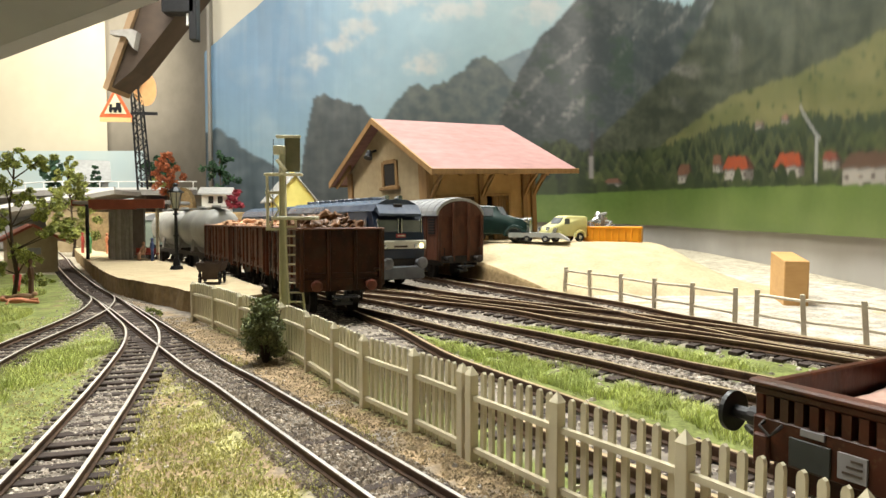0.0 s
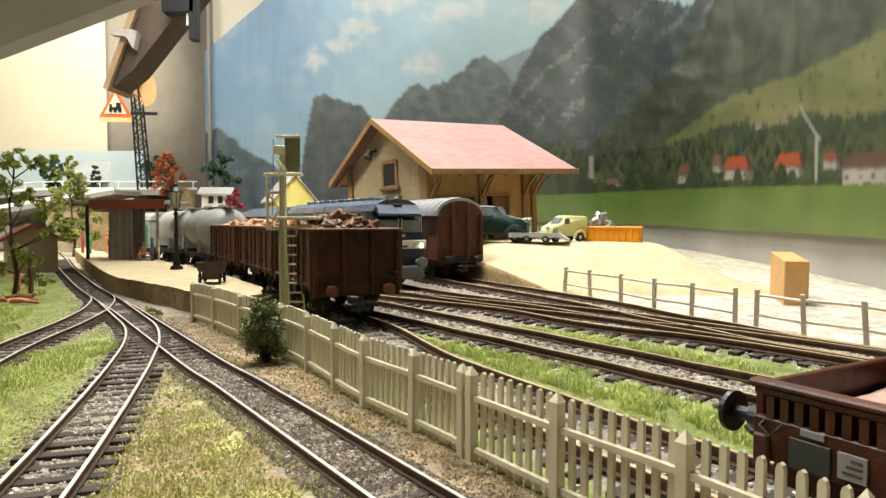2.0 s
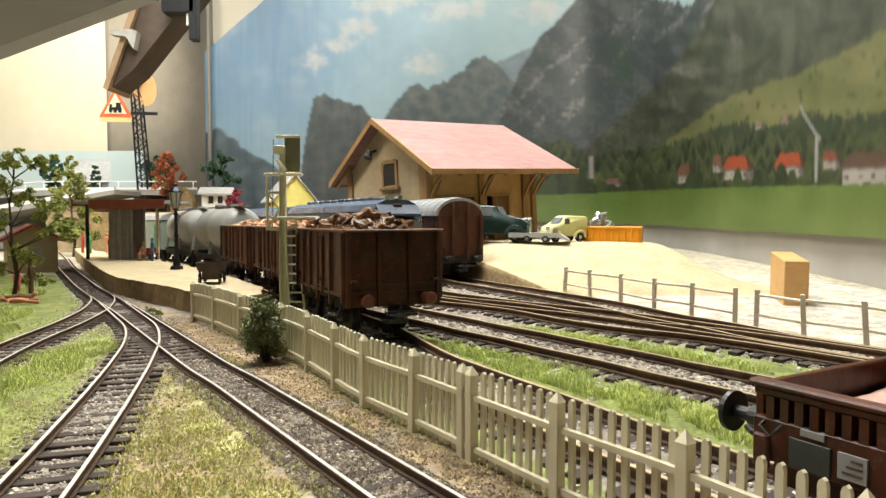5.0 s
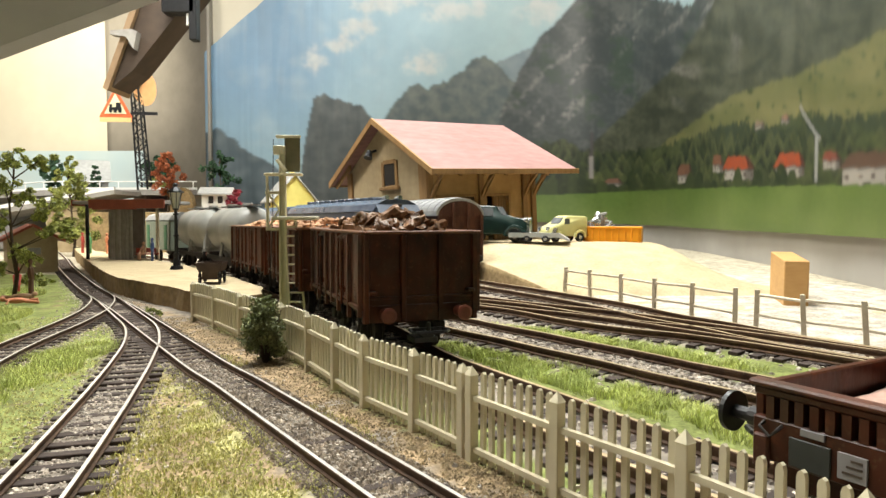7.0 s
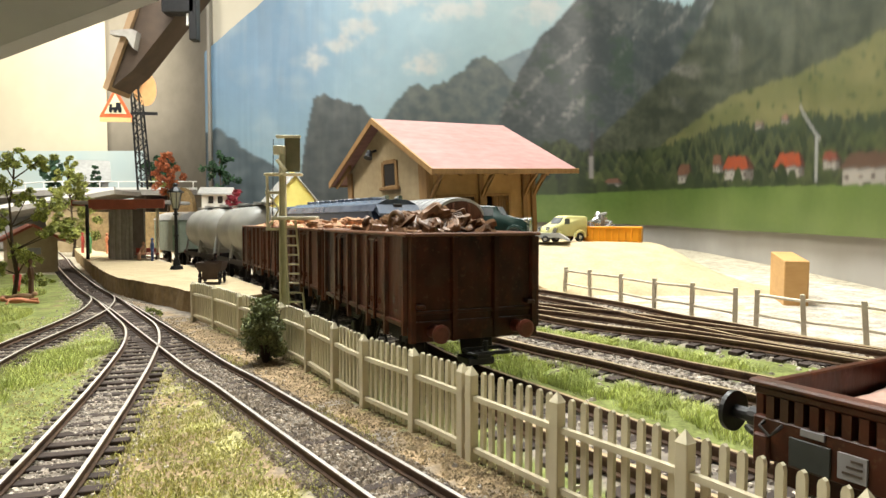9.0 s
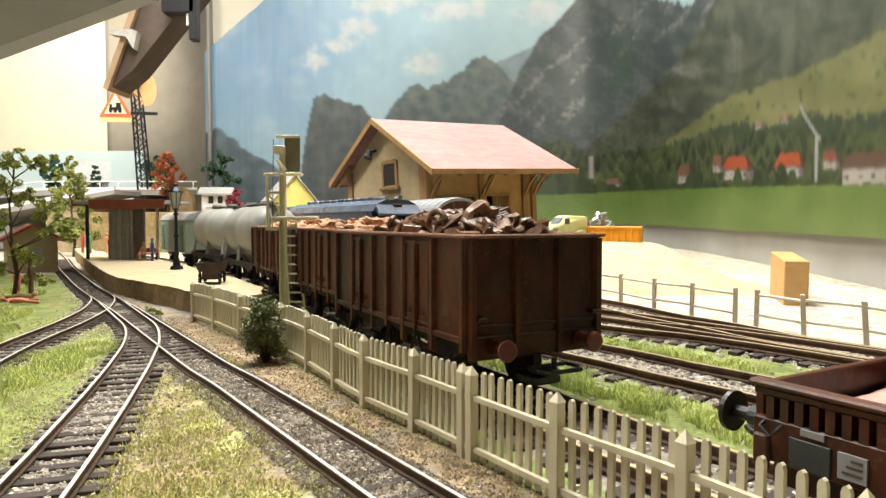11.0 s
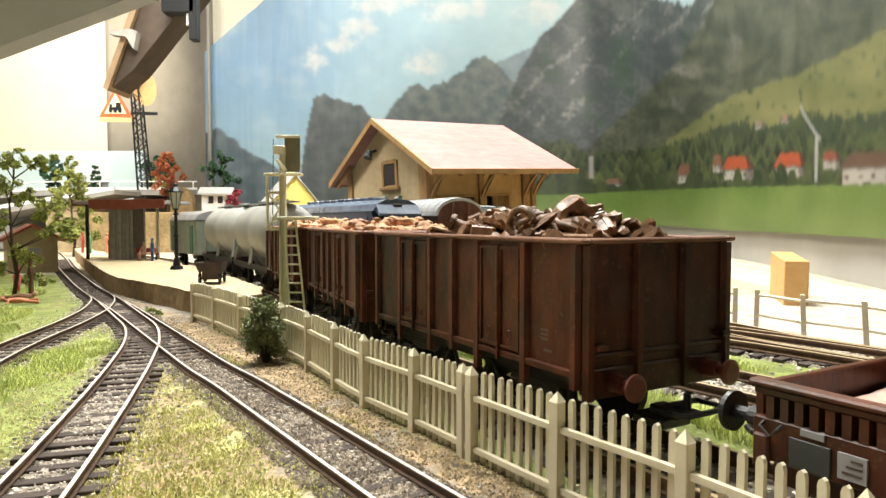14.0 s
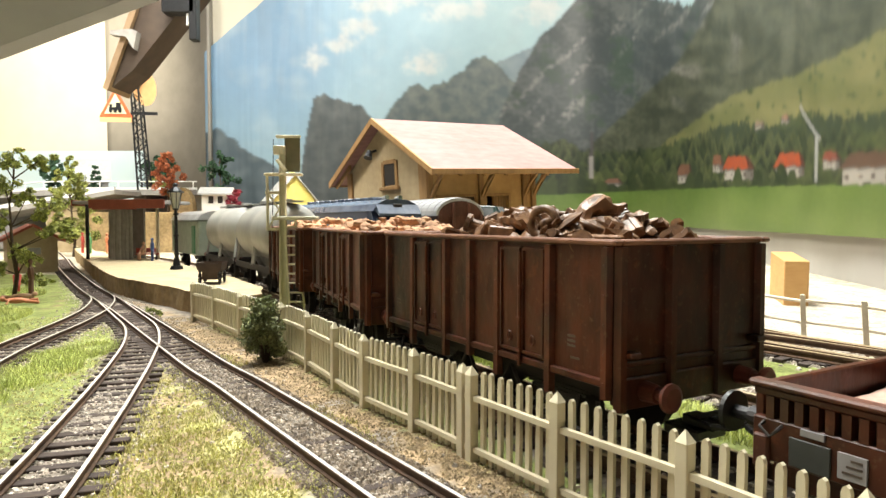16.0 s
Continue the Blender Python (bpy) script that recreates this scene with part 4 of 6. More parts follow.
def scrap(load):
    """A heap of cast scrap iron: lumps, slabs, bent plates, wheels and short beams."""
    rng = random.Random(11)
    for k in range(96):
        x = rng.uniform(-17, 23) if k % 4 else rng.uniform(-28, 28)
        y = rng.uniform(-11.0, 11.0)
        z = 30.4 + scrap_top(x) * rng.uniform(0.5, 0.88) * (1 - (y / 15) ** 2)
        m = Matrix.Translation((x, y, z)) @ Euler((rng.uniform(-0.7, 0.7), rng.uniform(-0.6, 0.6), rng.uniform(0, 6.28))).to_matrix().to_4x4()
        bm = bmesh.new()
        kind = (0, 3, 5, 0, 2, 1, 3, 5, 0, 4, 5)[k % 11]
        if kind == 0:
            bmesh.ops.create_grid(bm, x_segments=9, y_segments=7, size=1)
            a, b = rng.uniform(2.4, 4.6), rng.uniform(1.5, 2.8)
            for v in bm.verts:
                v.co = Vector((v.co.x * a, v.co.y * b, 1.5 * noise.noise(Vector((v.co.x * 1.1, v.co.y * 1.1, k))) + 0.4 * noise.noise(Vector((v.co.x * 3, v.co.y * 3, k)))))
            g = bmesh.ops.extrude_face_region(bm, geom=bm.faces[:])
            for v in g["geom"]:
                if isinstance(v, bmesh.types.BMVert):
                    v.co.z += 0.9
        elif kind == 1:
            r = rng.uniform(1.8, 2.8)
            ring = [(math.cos(i * 0.5236) * r, math.sin(i * 0.5236) * r, 0) for i in range(13)]
            tube(bm, ring, r * 0.24, 7)
            for i in (0, 4, 8):
                cyl(bm, (0, 0, 0), (ring[i][0], ring[i][1], 0), r * 0.17, seg=6)
        elif kind == 2:
            l = rng.uniform(2.5, 4.5)
            prism(bm, [(-1.0, -1.1), (1.0, -1.1), (1.0, -0.6), (0.35, -0.5), (0.35, 0.5), (1.0, 0.6), (1.0, 1.1), (-1.0, 1.1), (-1.0, 0.6), (-0.35, 0.5), (-0.35, -0.5), (-1.0, -0.6)], "x", -l, l)
        elif kind == 3:
            ball(bm, (0, 0, 0), rng.uniform(1.6, 2.6), 1.5, 1, 0.75, 3, 1.2, k)
        elif kind == 4:
            l = rng.uniform(2.5, 5)
            cyl(bm, (-l, 0, 0), (l, 0, 0), rng.uniform(0.7, 1.3), seg=12)
            cyl(bm, (-l, 0, 0), (-l + 0.8, 0, 0), 1.8, seg=12)
        else:
            a, b, c = rng.uniform(1.8, 3.4), rng.uniform(1.2, 2.2), rng.uniform(0.7, 1.4)
            box(bm, -a, a, -b, b, -c, c, 0.35)
            for d in (-0.45, 0.1, 0.6):
                box(bm, a * d, a * d + 0.5, -b * 0.9, b * 0.9, c - 0.1, c + 0.22, 0.08)
        for v in bm.verts:
            v.co = m @ v.co
        part("scrap_piece", bm, SCRAP, load, "", kind == 1)
    bm = bmesh.new()
    bmesh.ops.create_grid(bm, x_segments=70, y_segments=30, size=1)
    for v in bm.verts:
        x, y = v.co.x * 33.5, v.co.y * 14.0
        n = noise.noise(Vector((x * 0.35, y * 0.35, 3))) + 0.6 * noise.noise(Vector((x * 0.9, y * 0.9, 5)))
        v.co = Vector((x, y, 29.8 + scrap_top(x) * 0.85 * (1 - (y / 15.0) ** 2) * (0.75 + 0.4 * n) + 0.6 * n))
    part("scrap_heap", bm, SCRAP, load, "", True)
    bm = bmesh.new()
    ring = [(14 + math.cos(i * 0.3491) * 2.3, -10.5 + math.cos(i * 0.3491) * 0.8, 35.0 + math.sin(i * 0.3491) * 2.5) for i in range(19)]
    tube(bm, ring, 0.72, 8)
    for i in (1, 7, 13):
        cyl(bm, (14, -10.5, 35.0), ring[i], 0.5, seg=6)
    ball(bm, (14, -10.5, 35.0), 0.8)
    part("scrap_piece", bm, SCRAP, load, "spoked cast-iron wheel", True)
    part("scrap_piece", box(bmesh.new(), 22, 33, -12.6, -11.2, 32.6, 33.5, 0.3), SCRAP, load, "flat iron bar")


def rubble(load, c, seed):
    rng = random.Random(seed)
    bm = bmesh.new()
    for k in range(240):
        x, y = rng.uniform(-31.5, 31.5), rng.uniform(-12.5, 12.5)
        h = 31.0 + 3.4 * math.exp(-((x - 8) / 15) ** 2) + 2.0 * (0.5 + noise.noise(Vector((x * 0.1, y * 0.1, seed)))) * (1 - (y / 17) ** 2)
        ball(bm, (x, y, h), rng.uniform(0.9, 2.0), 1.2, 1, 0.7, 1, 0.9, k)
    part("infill", bm, c, load)["kind"] = "stuff"


def open_wagon(name, label, paint, fill, extra=None):
    t = thing(name, label, "freight wagon", group="open wagons of the train")
    L, W = 34.9, 15.2
    part("floor_pan", box(bmesh.new(), -L + 0.6, L - 0.6, -W + 0.6, W - 0.6, 11.6, 13.4), UNDER, t)
    for s in (-1, 1):
        bm = box(bmesh.new(), -L, L, s * W - 0.45, s * W + 0.45, 13.2, 32.2)
        part("side_panel", bm, paint, t)
        for x in (-34.4, -22.4, -8.8, 0.0, 8.8, 22.4, 34.4):
            w = 0.85 if abs(x) < 34 else 0.75
            bm = bmesh.new()
            prism(bm, [(x - w, s * (W + 0.40)), (x + w, s * (W + 0.40)), (x + w * 0.7, s * (W + 1.35)), (x - w * 0.7, s * (W + 1.35))], "z", 9.8 if 5 < abs(x) < 30 else 11.4, 32.0)
            part("side_post", bm, EDGE, t)
            for z in (13.6, 17.5, 21.5, 25.5, 29.5):
                part("rivet", ball(bmesh.new(), (x, s * (W + 1.35), z), 0.17, 1, 1, 1, 1), EDGE, t)
        for x in (-15.6, 15.6):
            for d in (-1, 1):
                bm = bmesh.new()
                c = x + d * 3.0
                box(bm, c - 2.7, c + 2.7, s * (W + 0.62) - 0.28, s * (W + 0.62) + 0.28, 14.2, 31.6, 0.15)
                for a, b, z0, z1 in ((c - 2.7, c - 2.3, 14.6, 31.2), (c + 2.3, c + 2.7, 14.6, 31.2), (c - 2.3, c + 2.3, 30.8, 31.2), (c - 2.3, c + 2.3, 14.6, 15.0)):
                    box(bm, a, b, s * (W + 1.0) - 0.22, s * (W + 1.0) + 0.22, z0, z1)
                door = part("door", bm, paint, t)
                hook = [(c + 0.55 * math.sin(a * 0.7), s * (W + 1.15), 16.9 + 0.75 * math.cos(a * 0.7)) for a in range(10)]
                part("tie_ring", tube(bmesh.new(), hook, 0.14, 5), EDGE, door)
            bm = cyl(bmesh.new(), (x, s * (W + 1.4), 12.5), (x, s * (W + 1.4), 30.5), 0.32, seg=6)
            for z in (15, 20, 25):
                box(bm, x - 0.5, x + 0.5, s * (W + 1.5) - 0.25, s * (W + 1.5) + 0.25, z - 0.25, z + 0.25)
            part("door_latch", bm, EDGE, t)
        bm = bmesh.new()
        box(bm, -L, L, s * (W + 0.5) - 0.65, s * (W + 0.5) + 0.65, 12.9, 14.0, 0.15)
        part("side_sill", bm, paint, t)
        part("solebar", box(bmesh.new(), -L + 1, L - 1, s * 11.3 - 0.5, s * 11.3 + 0.5, 9.8, 12.6), UNDER, t)
        for x in (-7, 7):
            bm = cyl(bmesh.new(), (x - 4, s * 12, 5.5), (x, s * 12, 11), 0.35, seg=5)
            cyl(bm, (x + 4, s * 12, 5.5), (x, s * 12, 11), 0.35, seg=5)
            part("brake_rod", bm, UNDER, t)
        for x, z, w in ((-30, 18.3, 1.6), (-30, 17.5, 1.6), (-29.5, 15.6, 1.9), (27.0, 18.9, 1.7), (27.0, 18.2, 1.7), (27.0, 17.5, 1.7), (27.8, 15.8, 1.9)):
            part("lettering", box(bmesh.new(), x - w / 2, x + w / 2, s * (W + 0.47) - 0.03, s * (W + 0.47) + 0.03, z - 0.17, z + 0.17), LETTER, t)
    for s in (-1, 1):
        part("end_panel", box(bmesh.new(), s * L - 0.45, s * L + 0.45, -W, W, 10.6, 32.2), paint, t)
        for y in (-14.6, -5.0, 5.0, 14.6):
            bm = bmesh.new()
            prism(bm, [(s * (L + 0.4), y - 0.9), (s * (L + 0.4), y + 0.9), (s * (L + 1.4), y + 0.55), (s * (L + 1.4), y - 0.55)], "z", 9.8, 32.0)
            part("end_post", bm, EDGE if abs(y) > 10 else paint, t)
        part("head_stock", box(bmesh.new(), s * L - 0.5, s * L + 0.9, -W + 0.8, W - 0.8, 9.8, 14.2, 0.2), paint, t)
        for y in (-13.2, 13.2):
            bm = box(bmesh.new(), s * (L + 0.4) - 0.4, s * (L + 2.0) + 0.4, y - 1.0, y + 1.0, 17.0, 17.9, 0.2)
            part("lamp_bracket", bm, paint, t)
        buffers(t, s * (L + 0.5), s, None, 2.0, 12.1, 0.78)
        coupling(t, s * L, s)
        part("end_rail", box(bmesh.new(), s * (L + 0.3), s * (L + 0.9), -W + 0.8, W - 0.8, 15.6, 16.4, 0.15), paint, t)
        part("step_iron", tube(bmesh.new(), [(s * (L - 4), -14, 10), (s * (L - 4), -15, 5.5), (s * (L - 8), -15, 5.5), (s * (L - 8), -14, 10)], 0.4), UNDER, t)
    bm = bmesh.new()
    for s in (-1, 1):
        box(bm, -L - 1.3, L + 1.3, s * (W + 0.4) - 0.85, s * (W + 0.4) + 0.85, 32.2, 33.0, 0.25)
        box(bm, s * (L + 0.4) - 0.85, s * (L + 0.4) + 0.85, -W + 0.5, W - 0.5, 32.2, 33.0, 0.25)
    part("rim", bm, RIMM, t)
    for x in (-19, 19):
        wheelset(t, x)
    load = part("load_bed", box(bmesh.new(), -L + 0.7, L - 0.7, -W + 0.7, W - 0.7, 28.5, 30.6), RUBBLE if fill != "scrap" else SCRAP, t)
    if fill == "scrap":
        scrap(load)
    elif fill:
        rubble(load, RUBBLE, 4)
    return t


def tank_wagon(label):
    t = thing("hopper_tank_wagon", label, "freight wagon", group="grey tank wagons of the train")
    shape = [(-38, 3), (-37.6, 9), (-35.5, 12.6), (-30, 14.6), (-4, 14.6), (0, 13.4), (4, 14.6), (30, 14.6), (35.5, 12.6), (37.6, 9), (38, 3)]
    bm = bmesh.new()
    rings = [[bm.verts.new((x, r * math.cos(k * math.pi / 12), 29.5 + r * math.sin(k * math.pi / 12))) for k in range(24)] for x, r in shape]
    for A, B in zip(rings, rings[1:]):
        for k in range(24):
            bm.faces.new((A[k], A[(k + 1) % 24], B[(k + 1) % 24], B[k]))
    bm.faces.new(rings[0])
    bm.faces.new(rings[-1])
    part("tank", bm, TANK, t, "", True)
    for x in (-19.5, 19.5):
        for d in (-8, 8):
            part("discharge_cone", cyl(bmesh.new(), (x + d, 0, 24), (x + d, 0, 10), 11, 2.5, seg=18), TANK, t)
        part("hatch", cyl(bmesh.new(), (x, 0, 43), (x, 0, 46.5), 3.2, seg=14), TANK, t)
    for s in (-1, 1):
        part("solebar", box(bmesh.new(), -39, 39, s * 12.5 - 0.6, s * 12.5 + 0.6, 10, 13), UNDER, t)
        part("head_stock", box(bmesh.new(), s * 38, s * 39, -13, 13, 9.8, 14), UNDER, t)
        for x in (-38, -1.5, 1.5, 38):
            part("frame_strut", cyl(bmesh.new(), (x, s * 12.5, 12), (x * 0.9, s * 9, 34), 0.8, seg=6), TANK, t)
        buffers(t, s * 39, s)
    part("walkway", box(bmesh.new(), -38, 38, -3.5, 3.5, 44.6, 45.3), SILVER, t)
    for x in (-22, 22):
        wheelset(t, x)
    return t


def green_wagon():
    t = thing("green_rail_vehicle", "grey-green rail vehicle with a green door at the train's end", "freight wagon")
    bm = box(bmesh.new(), -38, 38, -15.5, 15.5, 11, 36, 1.0)
    part("body", bm, GREYGREEN, t)
    bm = bmesh.new()
    prism(bm, [(-16, 36), (16, 36), (13, 40), (6, 42.5), (-6, 42.5), (-13, 40)], "x", -38.5, 38.5)
    part("roof", bm, SILVER, t, "light grey roof")
    for s in (-1, 1):
        for x in (-28, 27):
            part("door", box(bmesh.new(), x - 4, x + 4, s * 15.5 - 0.5, s * 15.5 + 0.5, 12, 32, 0.3), GREENP, t, "green door")
        buffers(t, s * 38.5, s)
    for x in (-22, 22):
        wheelset(t, x)
    return t


CONSIST = []


def build_train():
    CONSIST.append(open_wagon("open_wagon", "rust-brown open wagon heaped with brown scrap iron", WAGON, "scrap"))
    CONSIST.append(open_wagon("open_wagon", "weathered brown open wagon loaded with orange-brown rubble", WAGON2, "rubble"))
    CONSIST.append(open_wagon("open_wagon", "weathered brown open wagon low filled, behind the others", WAGON2, "rubble"))
    for label in ("grey hopper tank wagon with two rounded tanks", "grey hopper tank wagon with two rounded tanks"):
        CONSIST.append(tank_wagon(label))
    CONSIST.append(green_wagon())


build_train()

# ---------------------------------------------------------------- standing rail vehicles


def build_low_wagon():
    c = along(TRAIN, TRAIN_S, 823 + 50)
    a, b = along(TRAIN, TRAIN_S, 823 + 8), along(TRAIN, TRAIN_S, 823 + 70)
    d = a - b
    q = a - d.normalized() * 42
    t = thing("low_sided_wagon", "dark red-brown low-sided wagon with a pale pink load", "freight wagon", at(q.x, q.y, 0, math.degrees(math.atan2(d.y, d.x))))
    L, W = 42, 15.2
    part("floor_pan", box(bmesh.new(), -L + 0.5, L - 0.5, -W + 0.5, W - 0.5, 10.5, 12), UNDER, t)
    for s in (-1, 1):
        bm = bmesh.new()
        y = s * W
        box(bm, -L, L, y - 0.6, y + 0.6, 16.6, 17.5, 0.2)
        box(bm, -L, L, y - 0.6, y + 0.6, 9.6, 14.2, 0.15)
        x = -L
        k = 0
        while x < L - 1:
            box(bm, x, x + 0.9, y - 0.55, y + 0.55, 14.2, 16.6)
            x += 1.6
        part("side_panel", bm, WAGON, t)
        part("side_backing", box(bmesh.new(), -L + 0.6, L - 0.6, y - s * 1.1 - 0.2, y - s * 1.1 + 0.2, 12.0, 16.8), UNDER, t)
        part("top_rail", box(bmesh.new(), -L - 0.5, L + 0.5, y - 1.0, y + 1.0, 17.5, 18.2, 0.25), WAGON2, t)
        part("solebar", box(bmesh.new(), -L + 1, L - 1, s * 12.8 - 0.6, s * 12.8 + 0.6, 6.5, 10.4), WAGON, t)
        part("end_panel", box(bmesh.new(), s * L - 0.6, s * L + 0.6, -W + 0.6, W - 0.6, 8.5, 17.6, 0.2), WAGON, t)
        for x in (40.8, 25.0, -25.0, -40.8):
            bm = box(bmesh.new(), x - 0.9, x + 0.9, y - 0.2 + s * 0.6, y + 0.2 + s * 0.9, 8.6, 12.4, 0.2)
            part("stanchion", bm, WAGON2, t)
        for x0, x1, z0, z1, m, name, text in ((33.4, 37.7, 9.9, 12.9, PLATE, "grey_plate", "dark grey-green plate"), (29.9, 32.7, 10.3, 12.9, PANEL, "data_panel", "pale lilac-grey panel"), (34.0, 36.5, 13.35, 14.1, PANEL, "data_panel", "small pale panel")):
            part(name, box(bmesh.new(), x0, x1, y + s * 0.72 - 0.14, y + s * 0.72 + 0.14, z0, z1, 0.05), m, t, text)
        for k in range(3):
            part("lettering", box(bmesh.new(), 30.3, 32.2 - 0.4 * k, y + s * 0.9 - 0.03, y + s * 0.9 + 0.03, 10.9 + 0.65 * k, 11.15 + 0.65 * k), LETTER, t)
        part("tie_hook", tube(bmesh.new(), [(40.6, y + s * 0.6, 13.8), (40.6, y + s * 1.5, 13.4), (39.4, y + s * 1.6, 12.6), (38.6, y + s * 1.5, 13.4), (38.6, y + s * 0.6, 13.8)], 0.2), UNDER, t)
        buffers(t, s * (L + 0.4), s, BLACK, 2.5)
        coupling(t, s * L, s)
    for x in (-23, 23):
        wheelset(t, x)
    bm = bmesh.new()
    rng = random.Random(8)
    bmesh.ops.create_grid(bm, x_segments=40, y_segments=16, size=1)
    for v in bm.verts:
        v.co = Vector((v.co.x * (L - 1.5), v.co.y * (W - 2.0), 14.2 + 1.2 * noise.noise(Vector((v.co.x * 6, v.co.y * 3, 2))) + 0.5 * noise.noise(Vector((v.co.x * 25, v.co.y * 9, 2)))))
    part("load", bm, LOAD, t, "", True)


build_low_wagon()


def front_pose(line, s, half):
    cum = lengths(line)
    a, b = along(line, cum, s), along(line, cum, s - 2 * half)
    d = a - b
    q = (a + b) / 2
    return at(q.x, q.y, 0, math.degrees(math.atan2(d.y, d.x)))


def s_at(line, y):
    cum = lengths(line)
    i = min(range(len(line)), key=lambda k: abs(line[k][1] - y))
    return cum[i]


def build_loco():
    t = thing("diesel_locomotive", "blue diesel locomotive with a white band and lit headlamps", "locomotive", front_pose(TRACK3, s_at(TRACK3, 350), 80))
    t.scale = (1, 1, 1.08)
    side_ = [(-15.5, 12), (15.5, 12), (16, 24), (15.6, 33), (13.6, 37.5), (-13.6, 37.5), (-15.6, 33), (-16, 24)]
    part("body", prism(bmesh.new(), side_, "x", -78, 70), BLUE, t)
    bm = bmesh.new()
    prism(bm, [(70, 12), (79, 12), (80, 18), (79.5, 25.5), (77, 33), (74, 37.5), (70, 37.5)], "y", -14.5, 14.5)
    part("cab_front", bm, BLUE, t)
    bm = bmesh.new()
    prism(bm, [(-14.2, 37.5), (14.2, 37.5), (12, 41), (6, 43.5), (-6, 43.5), (-12, 41)], "x", -80, 76)
    part("roof", bm, BLUEROOF, t, "blue-grey curved roof")
    bm = bmesh.new()
    prism(bm, [(76, 37.4), (80.5, 35.2), (80.5, 36.4), (76, 41)], "y", -12.5, 12.5)
    part("roof_visor", bm, BLUEROOF, t)
    part("front_band", box(bmesh.new(), 77.5, 80.6, -15.6, 15.6, 19.0, 23.2, 0.5), LOCOWHITE, t, "cream-white front band")
    for s in (-1, 1):
        part("side_band", box(bmesh.new(), -78, 78, s * 16 - 0.25, s * 16 + 0.35, 18.6, 21.6), LOCOWHITE, t)
        part("windscreen", box(bmesh.new(), 77.4, 79.3, min(s * 1.2, s * 12.6), max(s * 1.2, s * 12.6), 27.2, 33.4, 0.4, ), GLASSD, t)
        bm = bmesh.new()
        for y in (s * 1.0, s * 12.9):
            box(bm, 77.6, 79.6, y - 0.3, y + 0.3, 26.8, 33.8)
        part("window_frame", bm, CHROME, t)
        part("side_window", box(bmesh.new(), 64, 71, s * 15.8 - 0.3, s * 15.8 + 0.3, 27, 33), GLASSD, t)
        for y in (9.0, 12.2):
            part("headlamp", cyl(bmesh.new(), (80.2, s * y, 20.4), (81.3, s * y, 20.4), 1.3 if y > 10 else 1.0, seg=14), LAMPY if y > 10 else CHROME, t)
        buffers(t, 80, 1, mat("grey_buffer", (0.24, 0.24, 0.25), (0.14, 0.14, 0.15), 0.4, 0.3, 3), 3.0) if s > 0 else None
        part("ladder", tube(bmesh.new(), [(76, s * 14, 11), (76, s * 14.5, 3.5), (72, s * 14.5, 3.5), (72, s * 14, 11)], 0.45), CHROME, t)
    part("number_plate", box(bmesh.new(), 80.2, 80.9, -2.8, 2.8, 24.6, 26.4), LAMPR, t, "red plate with pale bars")
    part("plate_bar", box(bmesh.new(), 80.9, 81.05, -2.1, 2.1, 25.2, 25.8), LOCOWHITE, t)
    part("lamp_bar", box(bmesh.new(), 80.55, 80.8, -4, 4, 19.6, 20.6), LETTER, t)
    bm = box(bmesh.new(), 74, 82.5, -13.5, 13.5, 4.0, 10.5, 0.6)
    part("front_apron", bm, mat("grey_blue_apron", (0.14, 0.15, 0.17), (0.08, 0.085, 0.10), 0.45, 0, 4), t, "grey-blue front apron")
    part("head_stock", box(bmesh.new(), 78, 80.3, -14.5, 14.5, 10, 14, 0.3), UNDER, t)
    part("hose", tube(bmesh.new(), [(81, 4 + 2.2 * math.cos(a * 0.52), 8 + 2.4 * math.sin(a * 0.52)) for a in range(13)], 0.4), UNDER, t)
    part("bogie_frame", box(bmesh.new(), 20, 70, -13, 13, 3.5, 11), UNDER, t)
    bm = bmesh.new()
    for x in range(-60, 60, 12):
        box(bm, x, x + 7, -5, 5, 43.4, 45.2, 0.4)
    part("roof_fans", bm, BLUEROOF, t)
    for s in (-1, 1):
        part("horn", cyl(bmesh.new(), (66, s * 4, 44.5), (72, s * 4, 44.5), 0.8, 1.3), CHROME, t)
    part("exhaust_box", box(bmesh.new(), 72, 77.4, -2.6, 2.6, 38.6, 41.4, 0.4), UNDER, t)
    for x in (25, 45, 62):
        wheelset(t, x, 6)
    t2 = thing("passenger_coach", "dark blue passenger coach with a grey roof", "railway coach", front_pose(TRACK3, s_at(TRACK3, 350) - 172, 60))
    t2.scale = (1, 1, 1.08)
    part("body", box(bmesh.new(), -62, 62, -15.5, 15.5, 10, 36, 1), BLUE, t2)
    part("roof", prism(bmesh.new(), [(-15.6, 36), (15.6, 36), (13, 40), (6, 42.8), (-6, 42.8), (-13, 40)], "x", -62.5, 62.5), BLUEROOF, t2)
    part("bogie", box(bmesh.new(), 30, 56, -12, 12, 0.2, 10), UNDER, t2)
    part("bogie", box(bmesh.new(), -56, -30, -12, 12, 0.2, 10), UNDER, t2)


build_loco()


